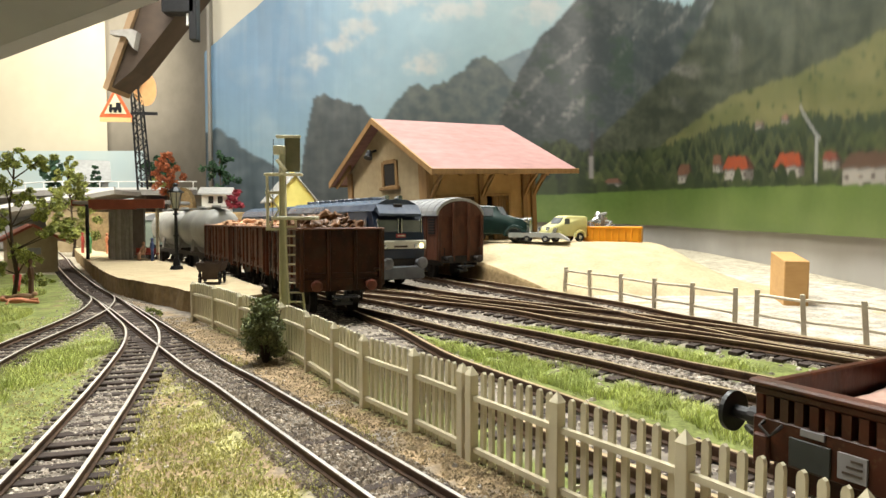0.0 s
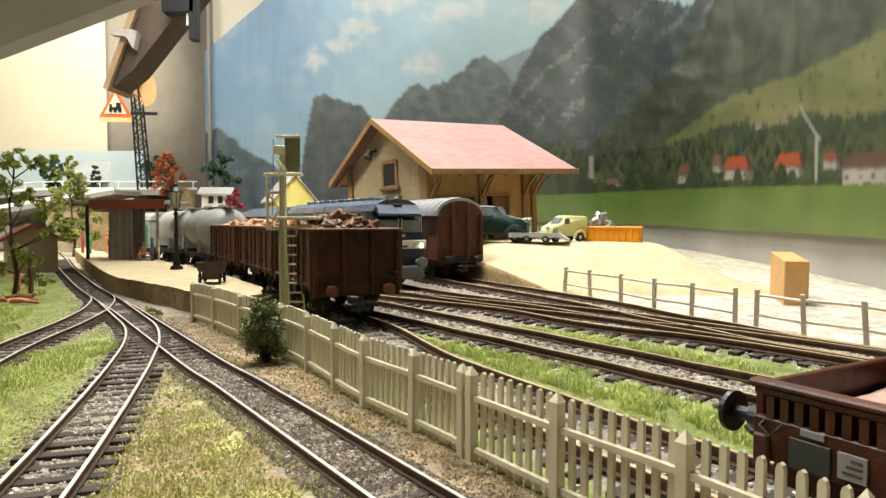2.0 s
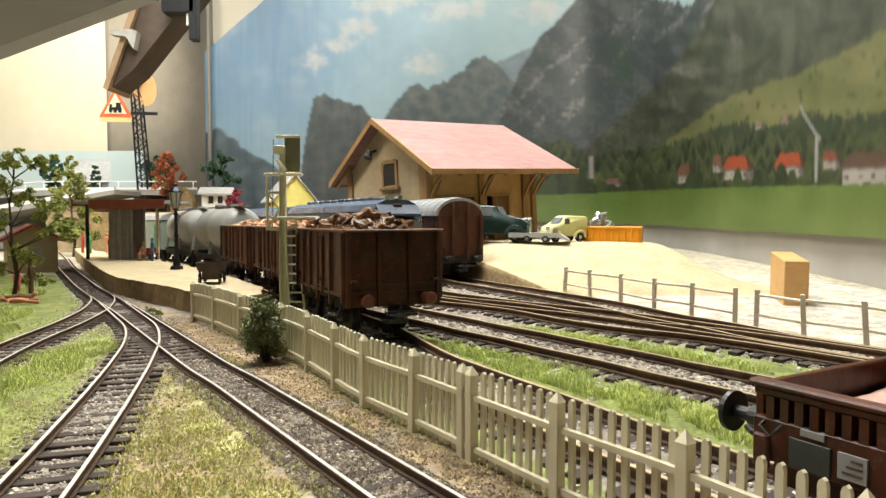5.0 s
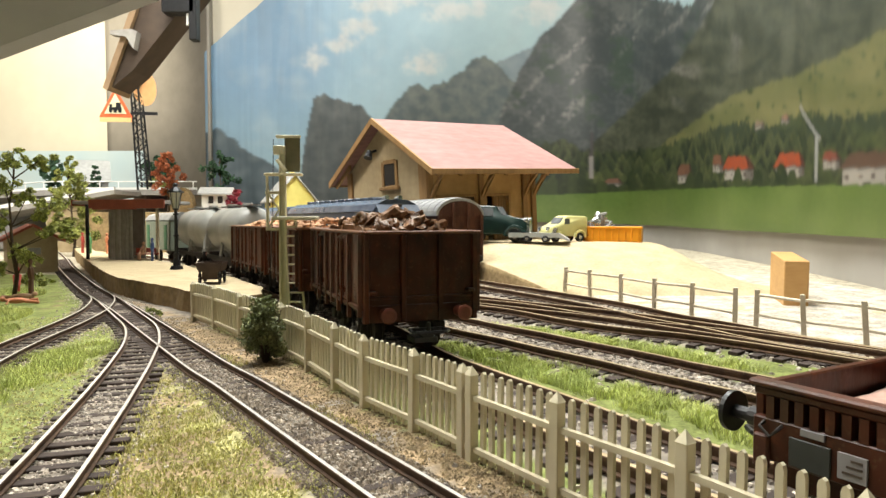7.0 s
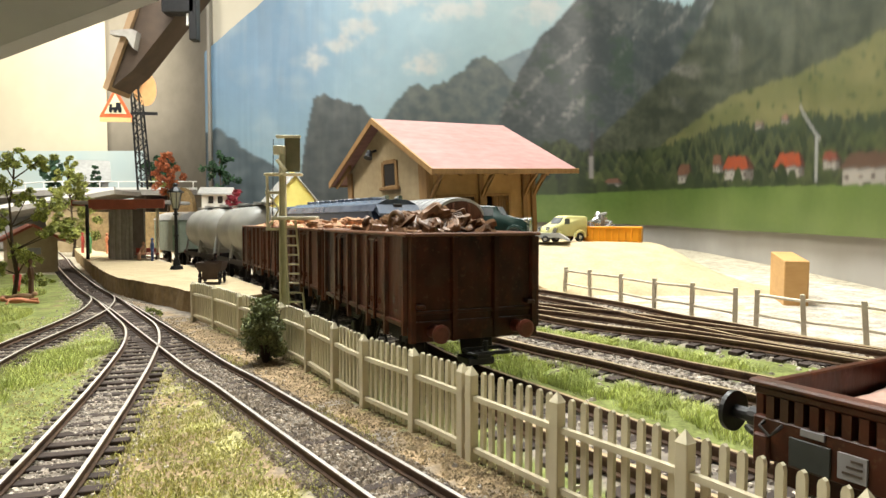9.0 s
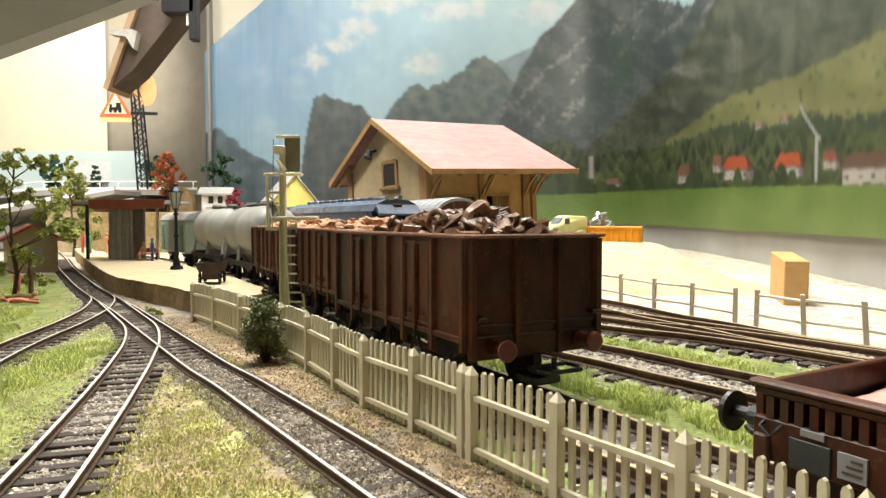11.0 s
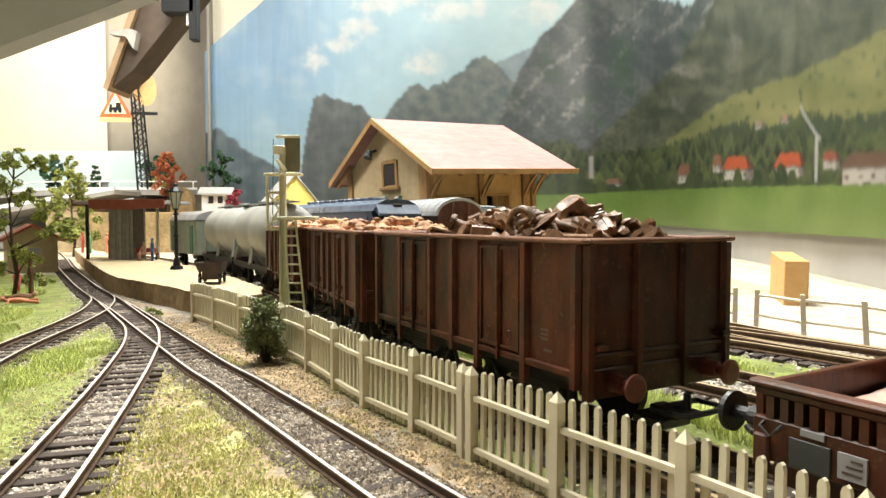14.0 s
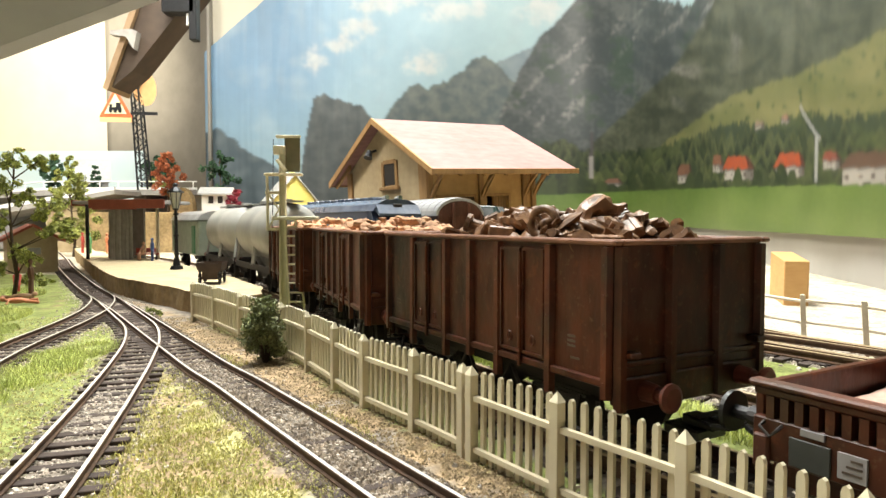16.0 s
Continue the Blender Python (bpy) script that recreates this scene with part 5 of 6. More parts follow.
def build_box_van():
    t = thing("covered_van", "red-brown covered goods van with a silver arched roof", "freight wagon", front_pose(TRACK4, s_at(TRACK4, 396), 45))
    t.scale = (1, 1, 1.06)
    L, W = 45, 15.2
    part("body", box(bmesh.new(), -L, L, -W, W, 11, 37, 0.3), WAGON2, t)
    arch = [(-16.4, 36.2), (16.4, 36.2)] + [(16.4 * math.cos(a * math.pi / 14), 36.8 + 9.6 * math.sin(a * math.pi / 14)) for a in range(15)]
    part("roof", prism(bmesh.new(), arch, "x", -L - 1.5, L + 1.2), SILVER, t, "silver-grey ribbed arched roof", False)
    bm = bmesh.new()
    for x in range(-40, 46, 9):
        pts = [(x, 16.3 * math.cos(a * math.pi / 14), 37.0 + 9.6 * math.sin(a * math.pi / 14)) for a in range(15)]
        tube(bm, pts, 0.35, 4)
    part("roof_rib", bm, SILVER, t)
    arch2 = [(-15.2, 36), (15.2, 36)] + [(15.2 * math.cos(a * math.pi / 12), 36.2 + 8.6 * math.sin(a * math.pi / 12)) for a in range(13)]
    part("end_panel", prism(bmesh.new(), arch2, "x", L, L + 1.25), WAGON2, t)
    for y, top in ((-14.6, 37), (-5.2, 43), (5.2, 43), (14.6, 37)):
        part("end_post", box(bmesh.new(), L + 1.2, L + 2.4, y - 0.8, y + 0.8, 10.5, top, 0.2), WAGON2, t)
    for s in (-1, 1):
        for x in (-30, -12, 12, 30):
            part("side_post", box(bmesh.new(), x - 0.8, x + 0.8, s * W - 0.5, s * W + 1.2, 11, 36), WAGON2, t)
        for x in (-21, 21, 38):
            bm = bmesh.new()
            for k in range(6):
                box(bm, x - 4, x + 4, s * (W + 0.2) - 0.4, s * (W + 0.2) + 0.4, 26 + k * 1.5, 26.9 + k * 1.5)
            part("vent", bm, UNDER, t)
        part("solebar", box(bmesh.new(), -L, L, s * 12 - 0.6, s * 12 + 0.6, 8, 11), UNDER, t)
        part("head_stock", box(bmesh.new(), s * L - 0.5, s * L + 1.3, -14, 14, 9.5, 13.6), UNDER, t)
        buffers(t, s * (L + 1.2), s, UNDER)
        coupling(t, s * (L + 1), s)
        part("handrail", tube(bmesh.new(), [(L + 1.6, s * 12, 13), (L + 3.2, s * 12, 13), (L + 3.2, s * 12, 18), (L + 1.6, s * 12, 18)], 0.3), UNDER, t)
    for x in (-25, 25):
        wheelset(t, x)


build_box_van()

# ---------------------------------------------------------------- goods shed
SHED_X, SHED_Y, SHED_Z = -48.8, 500.0, 19.0


def build_shed():
    m = Matrix.Translation((SHED_X * MM, SHED_Y * MM, SHED_Z * MM)) @ Euler((-0.018, -0.047, 0.633), "XYZ").to_matrix().to_4x4()
    t = thing("goods_shed", "ochre goods shed with timber frame and faded pink roof", "shed", m)
    w, L, zr, ze, e = 74.5, 131.0, 93.6, 49.7, 10.0
    gx0, gx1, f, bk = 9.0, 112.0, 55.0, 58.0
    rise = (zr - ze) / w

    def under(y):
        return zr - 3.2 - abs(y) * rise

    bm = bmesh.new()
    prism(bm, [(-f, -6), (bk, -6), (bk, under(bk)), (0, zr - 3.2), (-f, under(f))], "x", gx0, gx0 + 3)
    part("gable_wall", bm, BEIGE, t)
    bm = bmesh.new()
    prism(bm, [(-f, -6), (bk, -6), (bk, under(bk)), (0, zr - 3.2), (-f, under(f))], "x", gx1 - 3, gx1)
    part("gable_wall", bm, BEIGE, t)
    bm = bmesh.new()
    d0, d1, dz = 62, 84, 31
    box(bm, gx0 + 3, 18, -f, -f + 3, -6, under(f))
    box(bm, 18, 50, -f, -f + 3, dz, under(f))
    box(bm, 50, d0, -f, -f + 3, -6, under(f))
    box(bm, d0, d1, -f, -f + 3, dz, under(f))
    box(bm, d1, gx1 - 3, -f, -f + 3, -6, under(f))
    part("front_wall", bm, OCHRE, t)
    part("back_wall", box(bmesh.new(), gx0 + 3, gx1 - 3, bk - 3, bk, -6, under(bk)), OCHRE, t)
    part("floor_slab", box(bmesh.new(), gx0 + 3, gx1 - 3, -f + 3, bk - 3, -6, -3), CONC, t)
    # roof
    for s, ww in ((-1, w), (1, w)):
        bm = bmesh.new()
        vs = [(0, 0, zr), (L, 0, zr), (L + e, s * ww, ze), (0, s * ww, ze)]
        lo = [bm.verts.new((x, y, z - 2.4)) for x, y, z in vs]
        hi = [bm.verts.new(v) for v in vs]
        bm.faces.new(lo)
        bm.faces.new(hi)
        for i in range(4):
            bm.faces.new((lo[i], lo[(i + 1) % 4], hi[(i + 1) % 4], hi[i]))
        part("roof", bm, ROOFPINK, t, "faded pink roof sheet")
        bm = bmesh.new()
        box(bm, -1.2, L + e + 1, min(s * ww, s * (ww + 1.4)), max(s * ww, s * (ww + 1.4)), ze - 3.6, ze + 0.3, 0.2)
        part("eaves_board", bm, TIMBER, t, "ochre timber eaves board")
        bm = bmesh.new()
        prism(bm, [(0, zr + 0.4), (0, zr - 4.2), (s * (ww + 1.4), ze - 4.2), (s * (ww + 1.4), ze + 0.3)], "x", -1.6, -0.1)
        part("verge_board", bm, TIMBER, t)
        for x in (4, 24, 45, 66, 87, 108):
            bm = bmesh.new()
            prism(bm, [(s * 48, zr - 2.5 - 48 * rise), (s * 48, zr - 6 - 48 * rise), (s * (ww - 0.5), ze - 5.0), (s * (ww - 0.5), ze - 2.5)], "x", x, x + 2)
            part("rafter", bm, TIMBER, t)
    # timber posts, brackets and door frames
    for x in (gx0 - 0.6, 54.5, 98, gx1 - 4.5):
        part("pillar", box(bmesh.new(), x, x + 4.6, -f - 2.2, -f - 0.05, -6, under(f) - 0.5, 0.3), TIMBER, t)
        bm = bmesh.new()
        prism(bm, [(-f - 2.2, 30), (-f - 2.2, 34), (-w + 3, ze - 3.6), (-w + 7, ze - 3.6)], "x", x + 1.2, x + 3.4)
        part("bracket", bm, TIMBER, t)
    part("wall_plate", box(bmesh.new(), gx0, gx1, -f - 1.6, -f - 0.1, under(f) - 9, under(f) - 5, 0.2), TIMBER, t)
    part("corner_post", box(bmesh.new(), gx0 - 1.8, gx0 - 0.1, -f - 1.5, -f + 8, -6, under(f) + 2, 0.2), TIMBER, t)
    part("corner_post", box(bmesh.new(), gx0 - 1.8, gx0 - 0.1, bk - 6, bk + 1, -6, under(bk), 0.2), TIMBER, t)
    for a, b in ((18, 50), (d0, d1)):
        bm = bmesh.new()
        box(bm, a - 2, a, -f - 1.0, -f - 0.04, -6, dz + 2)
        box(bm, b, b + 2, -f - 1.0, -f - 0.04, -6, dz + 2)
        box(bm, a, b, -f - 1.0, -f - 0.04, dz, dz + 2)
        part("door_frame", bm, TIMBER, t)
    door = part("sliding_door", box(bmesh.new(), d0 + 9, d1 + 1, -f + 3.2, -f + 4.6, -3, dz - 0.2), DOORW, t)
    bm = bmesh.new()
    for k in range(5):
        x = d0 + 9.6 + k * 2.6
        box(bm, x, x + 2.2, -f + 2.6, -f + 3.3, -3, dz - 0.4, 0.12)
    part("door_plank", bm, DOORW, door)
    part("sliding_door", box(bmesh.new(), 17, 51, -f + 3.2, -f + 4.6, -3, dz - 0.2), DOORW, t)
    # gable window with surround and sill, lintel band and floodlight
    bm = bmesh.new()
    y0, y1, z0, z1 = -15, 1, 43, 59
    part("window_pane", box(bmesh.new(), gx0 - 0.5, gx0 - 0.05, y0, y1, z0, z1), DARKHOLE, t)
    for a, b, c, d in ((y0 - 3, y0, z0 - 1, z1 + 2), (y1, y1 + 3, z0 - 1, z1 + 2), (y0, y1, z1, z1 + 3)):
        box(bm, gx0 - 1.3, gx0 - 0.03, a, b, c, d)
    part("window_surround", bm, TIMBER, t)
    part("window_sill", box(bmesh.new(), gx0 - 2.8, gx0 - 0.02, y0 - 5, y1 + 5, z0 - 3.8, z0 - 1.0, 0.4), TIMBER, t)
    part("string_course", box(bmesh.new(), gx0 - 1.1, gx0 - 0.04, -46, 52, 27.5, 30.5, 0.3), TIMBER, t)
    for a, b in ((-30, -6), (8, 34)):
        part("window_pane", box(bmesh.new(), gx0 - 0.6, gx0 - 0.06, a, b, 2, 26), DARKHOLE, t)
        bm = bmesh.new()
        box(bm, gx0 - 1.4, gx0 - 0.05, a - 2.2, a, 0, 27)
        box(bm, gx0 - 1.4, gx0 - 0.05, b, b + 2.2, 0, 27)
        part("window_surround", bm, TIMBER, t)
    bm = cyl(bmesh.new(), (gx0 - 0.2, 12.0, 71), (gx0 - 7, 12.0, 69), 1.0)
    cyl(bm, (gx0 - 6, 12.0, 70.5), (gx0 - 8.5, 11, 65), 2.0, 3.4, 14)
    part("floodlight", bm, IRON, t, "black floodlight")


build_shed()

# ---------------------------------------------------------------- platform
PLAT = [(-420, 745), (-341, 611), (-231, 433), (-196, 378), (-174, 346), (-150, 320), (-130, 300), (-106, 274), (-99, 258), (-88, 249), (-77, 252), (-73.5, 264), (-79, 288), (-96, 318), (-116, 353), (-173, 437), (-262, 552), (-345, 648), (-395, 735)]


def build_platform():
    rng = random.Random(4)
    loop = []
    for i in range(len(PLAT)):
        a, b = Vector(PLAT[i]), Vector(PLAT[(i + 1) % len(PLAT)])
        n = max(1, int((b - a).length / 5))
        loop += [a + (b - a) * k / n for k in range(n)]
    bm = bmesh.new()
    top, low = [], []
    for q in loop:
        j = rng.uniform(-0.5, 0.5)
        top.append(bm.verts.new((q.x + j, q.y + j, 6.0 + rng.uniform(-0.15, 0.15))))
        low.append(bm.verts.new((q.x + rng.uniform(-0.8, 0.8), q.y + rng.uniform(-0.8, 0.8), -5)))
    bm.faces.new(top)
    n = len(loop)
    for i in range(n):
        bm.faces.new((low[i], low[(i + 1) % n], top[(i + 1) % n], top[i]))
    ob = part("platform", bm, SAND)
    tagged(ob, "pale sand-topped station platform with rough earth sides", "platform", kind="structure")
    ob.data.materials.append(EARTH)
    for p in ob.data.polygons:
        if abs(p.normal.z) < 0.6:
            p.material_index = 1


build_platform()


def build_lamp():
    t = thing("street_lamp", "black cast-iron platform lamp with a glass lantern", "lamp", at(-162, 398, 6))
    bm = cyl(bmesh.new(), (0, 0, 0), (0, 0, 2.2), 4.2, 3.4, 8)
    cyl(bm, (0, 0, 2.2), (0, 0, 7), 2.2, 1.5, 12)
    part("base", bm, IRON, t)
    bm = cyl(bmesh.new(), (0, 0, 7), (0, 0, 36), 1.15, 0.85, 12)
    for z in (9, 20, 33, 36):
        cyl(bm, (0, 0, z), (0, 0, z + 1.0), 1.6, seg=12)
    part("post", bm, IRON, t)
    bm = cyl(bmesh.new(), (0, 0, 37), (0, 0, 46.5), 1.9, 3.6, 6)
    part("lantern_glass", bm, LANT, t)
    bm = bmesh.new()
    for k in range(6):
        a = k * math.pi / 3
        cyl(bm, (1.95 * math.cos(a), 1.95 * math.sin(a), 37), (3.65 * math.cos(a), 3.65 * math.sin(a), 46.5), 0.25, seg=5)
    cyl(bm, (0, 0, 46.5), (0, 0, 47.3), 5.0, seg=6)
    cyl(bm, (0, 0, 47.3), (0, 0, 50), 4.0, 1.6, 6)
    ball(bm, (0, 0, 51), 1.6)
    part("lantern_cap", bm, IRON, t)


build_lamp()


def build_cart():
    t = thing("luggage_cart", "dark brown wooden luggage cart standing on the platform", "cart", at(-109, 309, 6, 8))
    t.scale = (0.86, 0.86, 0.95)
    m = mat("dark_cart_wood", (0.07, 0.045, 0.035), (0.035, 0.022, 0.018), 0.6, 0, 2)
    part("bed", box(bmesh.new(), -5.4, 5.4, -9, 9, 6.2, 7.0), m, t)
    for s in (-1, 1):
        bm = prism(bmesh.new(), [(-5.6, 7), (5.6, 7), (6.9, 10.6), (-6.9, 10.6)], "y", s * 9 - 0.35, s * 9 + 0.35)
        part("end_board", bm, m, t)
        bm = prism(bmesh.new(), [(s * 5.4, 7), (s * 5.9, 7), (s * 7.0, 10.6), (s * 6.5, 10.6)], "y", -9, 9)
        part("side_board", bm, m, t)
        for y in (-6.5, 6.5):
            bm = bmesh.new()
            ring = [(s * 5.2, y + 2.9 * math.cos(a * 0.4488), 3.0 + 2.9 * math.sin(a * 0.4488)) for a in range(15)]
            tube(bm, ring, 0.4, 5)
            for a in (0, 3, 5, 7, 10, 12):
                cyl(bm, (s * 5.2, y, 3), ring[a], 0.2, seg=4)
            part("wheel", bm, IRON, t)
    bm = bmesh.new()
    for y in (-6.5, 6.5):
        cyl(bm, (-5, y, 3), (5, y, 3), 0.4)
        box(bm, -4, 4, y - 0.5, y + 0.5, 3.2, 6.2)
    box(bm, -4.6, 4.6, -7, 7, 2.4, 3.2)
    part("axle_frame", bm, m, t)


build_cart()


def build_shelter():
    t = thing("platform_shelter", "platform shelter with red-brown flat roof and grey ribbed walls", "shelter", at(-243, 505, 6, -8))
    part("roof", box(bmesh.new(), -34, 40, -16, 22, 42, 44.5, 0.4), CONC, t)
    part("fascia", box(bmesh.new(), -20, 41, -17.2, -16.1, 38.6, 45.4, 0.2), REDROOF, t, "red-brown fascia board")
    part("fascia", box(bmesh.new(), -35.2, -34.1, -16, 22, 40.6, 45.0, 0.2), REDROOF, t)
    for k in range(8):
        part("wall_rib", cyl(bmesh.new(), (-11 + k * 2.5, -8 + 0.25 * (k - 4) ** 2, 0), (-11 + k * 2.5, -8 + 0.25 * (k - 4) ** 2, 38), 1.45, seg=8), CONC, t)
    part("back_wall", box(bmesh.new(), -12, 6, 12, 14, 0, 42), CONC, t)
    part("red_lintel", box(bmesh.new(), -22, 12, -10, -6, 38, 42), REDROOF, t)
    for x in (-30, 28):
        part("post", box(bmesh.new(), x - 1, x + 1, -6, -4, 0, 42, 0.2), IRON if x < 0 else CREAMW, t)
    t2 = thing("bench", "red bench on the platform", "bench", at(-222, 492, 6, 20))
    part("seat", box(bmesh.new(), -8, 8, -2, 2, 4.2, 5), FIGS[0], t2)
    part("backrest", box(bmesh.new(), -8, 8, 1.6, 2.2, 5.4, 9), FIGS[0], t2)
    for x in (-6, 6):
        part("leg", box(bmesh.new(), x - 0.4, x + 0.4, -1.6, 1.6, 0, 4.2), IRON, t2)


build_shelter()


def figurine(x, y, z, rz, paint, tall=19.0, sit=False, lie=False):
    bm = bmesh.new()
    k = tall / 19.0
    if lie:
        ball(bm, (0, 0, 2.2), 2.2, 2.6, 1, 0.8)
        ball(bm, (6.5, 0, 3.2), 1.5)
        cyl(bm, (-4, 1, 1.8), (-11, 1.5, 1.0), 0.9)
        cyl(bm, (-4, -1, 1.8), (-10, -1.8, 2.4), 0.9)
        cyl(bm, (3, 1.5, 2.5), (4, 4.5, 0.4), 0.6)
    elif sit:
        ball(bm, (0, 0, 7.5), 2.3, 1, 0.9, 1.7)
        ball(bm, (0, 0, 12.6), 1.5)
        for s in (-1, 1):
            cyl(bm, (0, s, 4.6), (5, s, 4.8), 1.0)
            cyl(bm, (5, s, 4.8), (5.4, s, 0), 0.85)
            cyl(bm, (0, s * 2, 9.5), (3.5, s * 1.4, 6), 0.6)
    else:
        for s in (-1, 1):
            cyl(bm, (0.3 * s, s * 1.1, 0), (0, s * 1.0, 9 * k), 0.9, 1.15)
            cyl(bm, (0, s * 2.1, 15 * k), (0.8, s * 2.6, 9 * k), 0.65)
        ball(bm, (0, 0, 12.2 * k), 2.2, 0.8, 1, 1.75)
        cyl(bm, (0, 0, 15 * k), (0, 0, 17 * k), 0.7)
        ball(bm, (0, 0, 17.6 * k), 1.35)
    ob = part("figurine", bm, paint, None, "", True)
    mod = ob.modifiers.new("weld", "REMESH")
    mod.mode, mod.voxel_size, mod.use_smooth_shade = "VOXEL", 0.00045, True
    ob.matrix_basis = at(x, y, z, rz) @ Matrix.Diagonal((0.85, 0.85, 0.85 if lie else 1, 1))
    return tagged(ob, "small painted toy figure " + ("lying in the grass" if lie else "sitting" if sit else "standing"), "figurine", "toy figures of the layout")


for f in ((-214, 482, 6, 200, FIGS[1], 17), (-262, 515, 6, 20, FIGS[3], 19), (-252, 508, 6, 90, FIGS[1], 17), (-318, 590, 6, 0, FIGS[2], 19), (-300, 585, 6, 40, FIGS[4], 19), (-294, 590, 6, 40, FIGS[1], 19), (-330, 600, 6, 10, FIGS[0], 19)):
    figurine(*f)
figurine(-224, 490, 6, 250, SKIN, sit=True)
figurine(-205, 318, -3, 20, SKIN, lie=True)
figurine(-196, 300, -3, 200, FIGS[4], lie=True)
figurine(-212, 290, -3, 150, SKIN, lie=True)
figurine(-203, 322, -3, 20, FIGS[3], 20)
figurine(-228, 350, -3, 300, FIGS[0], sit=True)


def build_signal():
    t = thing("railway_signal", "cream semaphore signal mast with ladder and dark backboard", "signal", at(-58.5, 240, -3.2, 0))
    t.scale = (0.95, 0.95, 0.95)
    bm = bmesh.new()
    prism(bm, [(-1.5, 0), (1.5, 0), (1.0, 68), (-1.0, 68)], "y", -0.5, 0.5)
    prism(bm, [(-1.5, 0), (-0.9, 0), (-0.55, 68), (-1.0, 68)], "y", -1.4, 1.4)
    prism(bm, [(0.9, 0), (1.5, 0), (1.0, 68), (0.55, 68)], "y", -1.4, 1.4)
    part("mast", bm, SIGW, t)
    part("base", box(bmesh.new(), -3.4, 3.4, -3, 3, -1, 1.6, 0.3), CONC, t)
    bm = bmesh.new()
    for a, b in (((1.2, -2.0, 41), (3.0, -2.6, 0)), ((5.2, -2.0, 41), (9.2, -2.6, 0))):
        cyl(bm, a, b, 0.45, seg=6)
    part("ladder_stile", bm, SIGW, t)
    rung = None
    for k in range(11):
        z = 2.5 + k * 3.6
        f = z / 41
        part("ladder_rung", cyl(bmesh.new(), (3.0 - 1.8 * f, -2.6 + 0.6 * f, z), (9.2 - 4.0 * f, -2.6 + 0.6 * f, z), 0.38, seg=6), SIGW, t)
    part("lower_platform", box(bmesh.new(), -3.5, 13.5, -4, 3, 41, 42.4, 0.3), SIGW, t)
    part("upper_platform", box(bmesh.new(), -6.5, 7.5, -3, 2, 58, 58.9, 0.2), SIGW, t)
    bm = bmesh.new()
    box(bm, -6.4, -5.4, -0.6, 0.6, 37, 53, 0.2)
    tube(bm, [(-5.9, 0, 53), (-6, 0, 58)], 0.5)
    box(bm, -6.6, -1.2, -0.5, 0.5, 37, 38)
    box(bm, -6.6, -1.2, -0.5, 0.5, 51, 52)
    tube(bm, [(-5.5, 0, 38), (-1.6, 0, 45), (-5.5, 0, 51)], 0.4)
    part("lamp_bracket", bm, SIGW, t)
    part("backboard", box(bmesh.new(), 0.6, 6.6, 0.8, 1.6, 59.5, 73, 0.3), mat("olive_board", (0.22, 0.20, 0.12), (0.15, 0.14, 0.08), 0.6, 0, 4), t, "olive-brown backboard")
    bm = box(bmesh.new(), -3.4, 1.2, -0.8, 0.8, 66, 69.5, 0.3)
    box(bm, -2.6, 6.8, 0.2, 2.0, 72.5, 73.6, 0.2)
    cyl(bm, (-1.8, -1, 64), (1.6, -1.6, 59.8), 0.7)
    part("lamp_head", bm, SIGW, t)
    part("pull_wire", tube(bmesh.new(), [(-3.5, 0.5, 72), (-4.2, 0.5, 38), (-6.5, 0.5, 0)], 0.18, 5), IRON, t)


build_signal()


def leaf_cloud(verts, faces, c, r, num, size, rng, squash=0.8):
    for _ in range(num):
        d = Vector((rng.gauss(0, 1), rng.gauss(0, 1), rng.gauss(0, 1))).normalized() * r * rng.random() ** 0.45
        p = Vector(c) + Vector((d.x, d.y, d.z * squash))
        a, b = Vector((rng.uniform(-1, 1), rng.uniform(-1, 1), rng.uniform(-1, 1))).normalized(), Vector((rng.uniform(-1, 1), rng.uniform(-1, 1), rng.uniform(-1, 1))).normalized()
        s = size * rng.uniform(0.6, 1.3)
        k = len(verts)
        verts += [tuple(p + a * s), tuple(p + b * s * 0.7), tuple(p - a * s), tuple(p - b * s * 0.7)]
        faces.append((k, k + 1, k + 2, k + 3))


def build_tree(name, label, x, y, z, tall, material, clumps, leaf=1.6, per=90, seed=0, bare=0.25):
    t = thing(name, label, "tree", at(x, y, z))
    rng = random.Random(seed)
    bm = bmesh.new()
    pts = [(0, 0, -2)]
    for k in range(1, 7):
        pts.append((rng.gauss(0, tall * 0.012) + tall * 0.01 * k * (0.4 if seed % 2 else -0.3), rng.gauss(0, tall * 0.012), tall * 0.93 * k / 6))
    r = tall * 0.015
    for i in range(6):
        cyl(bm, pts[i], pts[i + 1], r * (1 - i / 7), r * (1 - (i + 1) / 7), 8)
    verts, faces = [], []
    for cx, cz, cr in clumps:
        cy = rng.uniform(-0.5, 0.5) * cr
        base = pts[max(1, min(5, int(cz / tall * 6)))]
        cyl(bm, base, (cx, cy, cz), r * 0.35, r * 0.15, 5)
        for _ in range(8):
            o = Vector((rng.gauss(0, 0.55), rng.gauss(0, 0.55), rng.gauss(0, 0.35))) * cr
            leaf_cloud(verts, faces, (cx + o.x, cy + o.y, cz + o.z), cr * 0.42, per // 3, leaf, rng)
    part("trunk", bm, BARK, t)
    quads("crown", verts, faces, material, t)
    return t


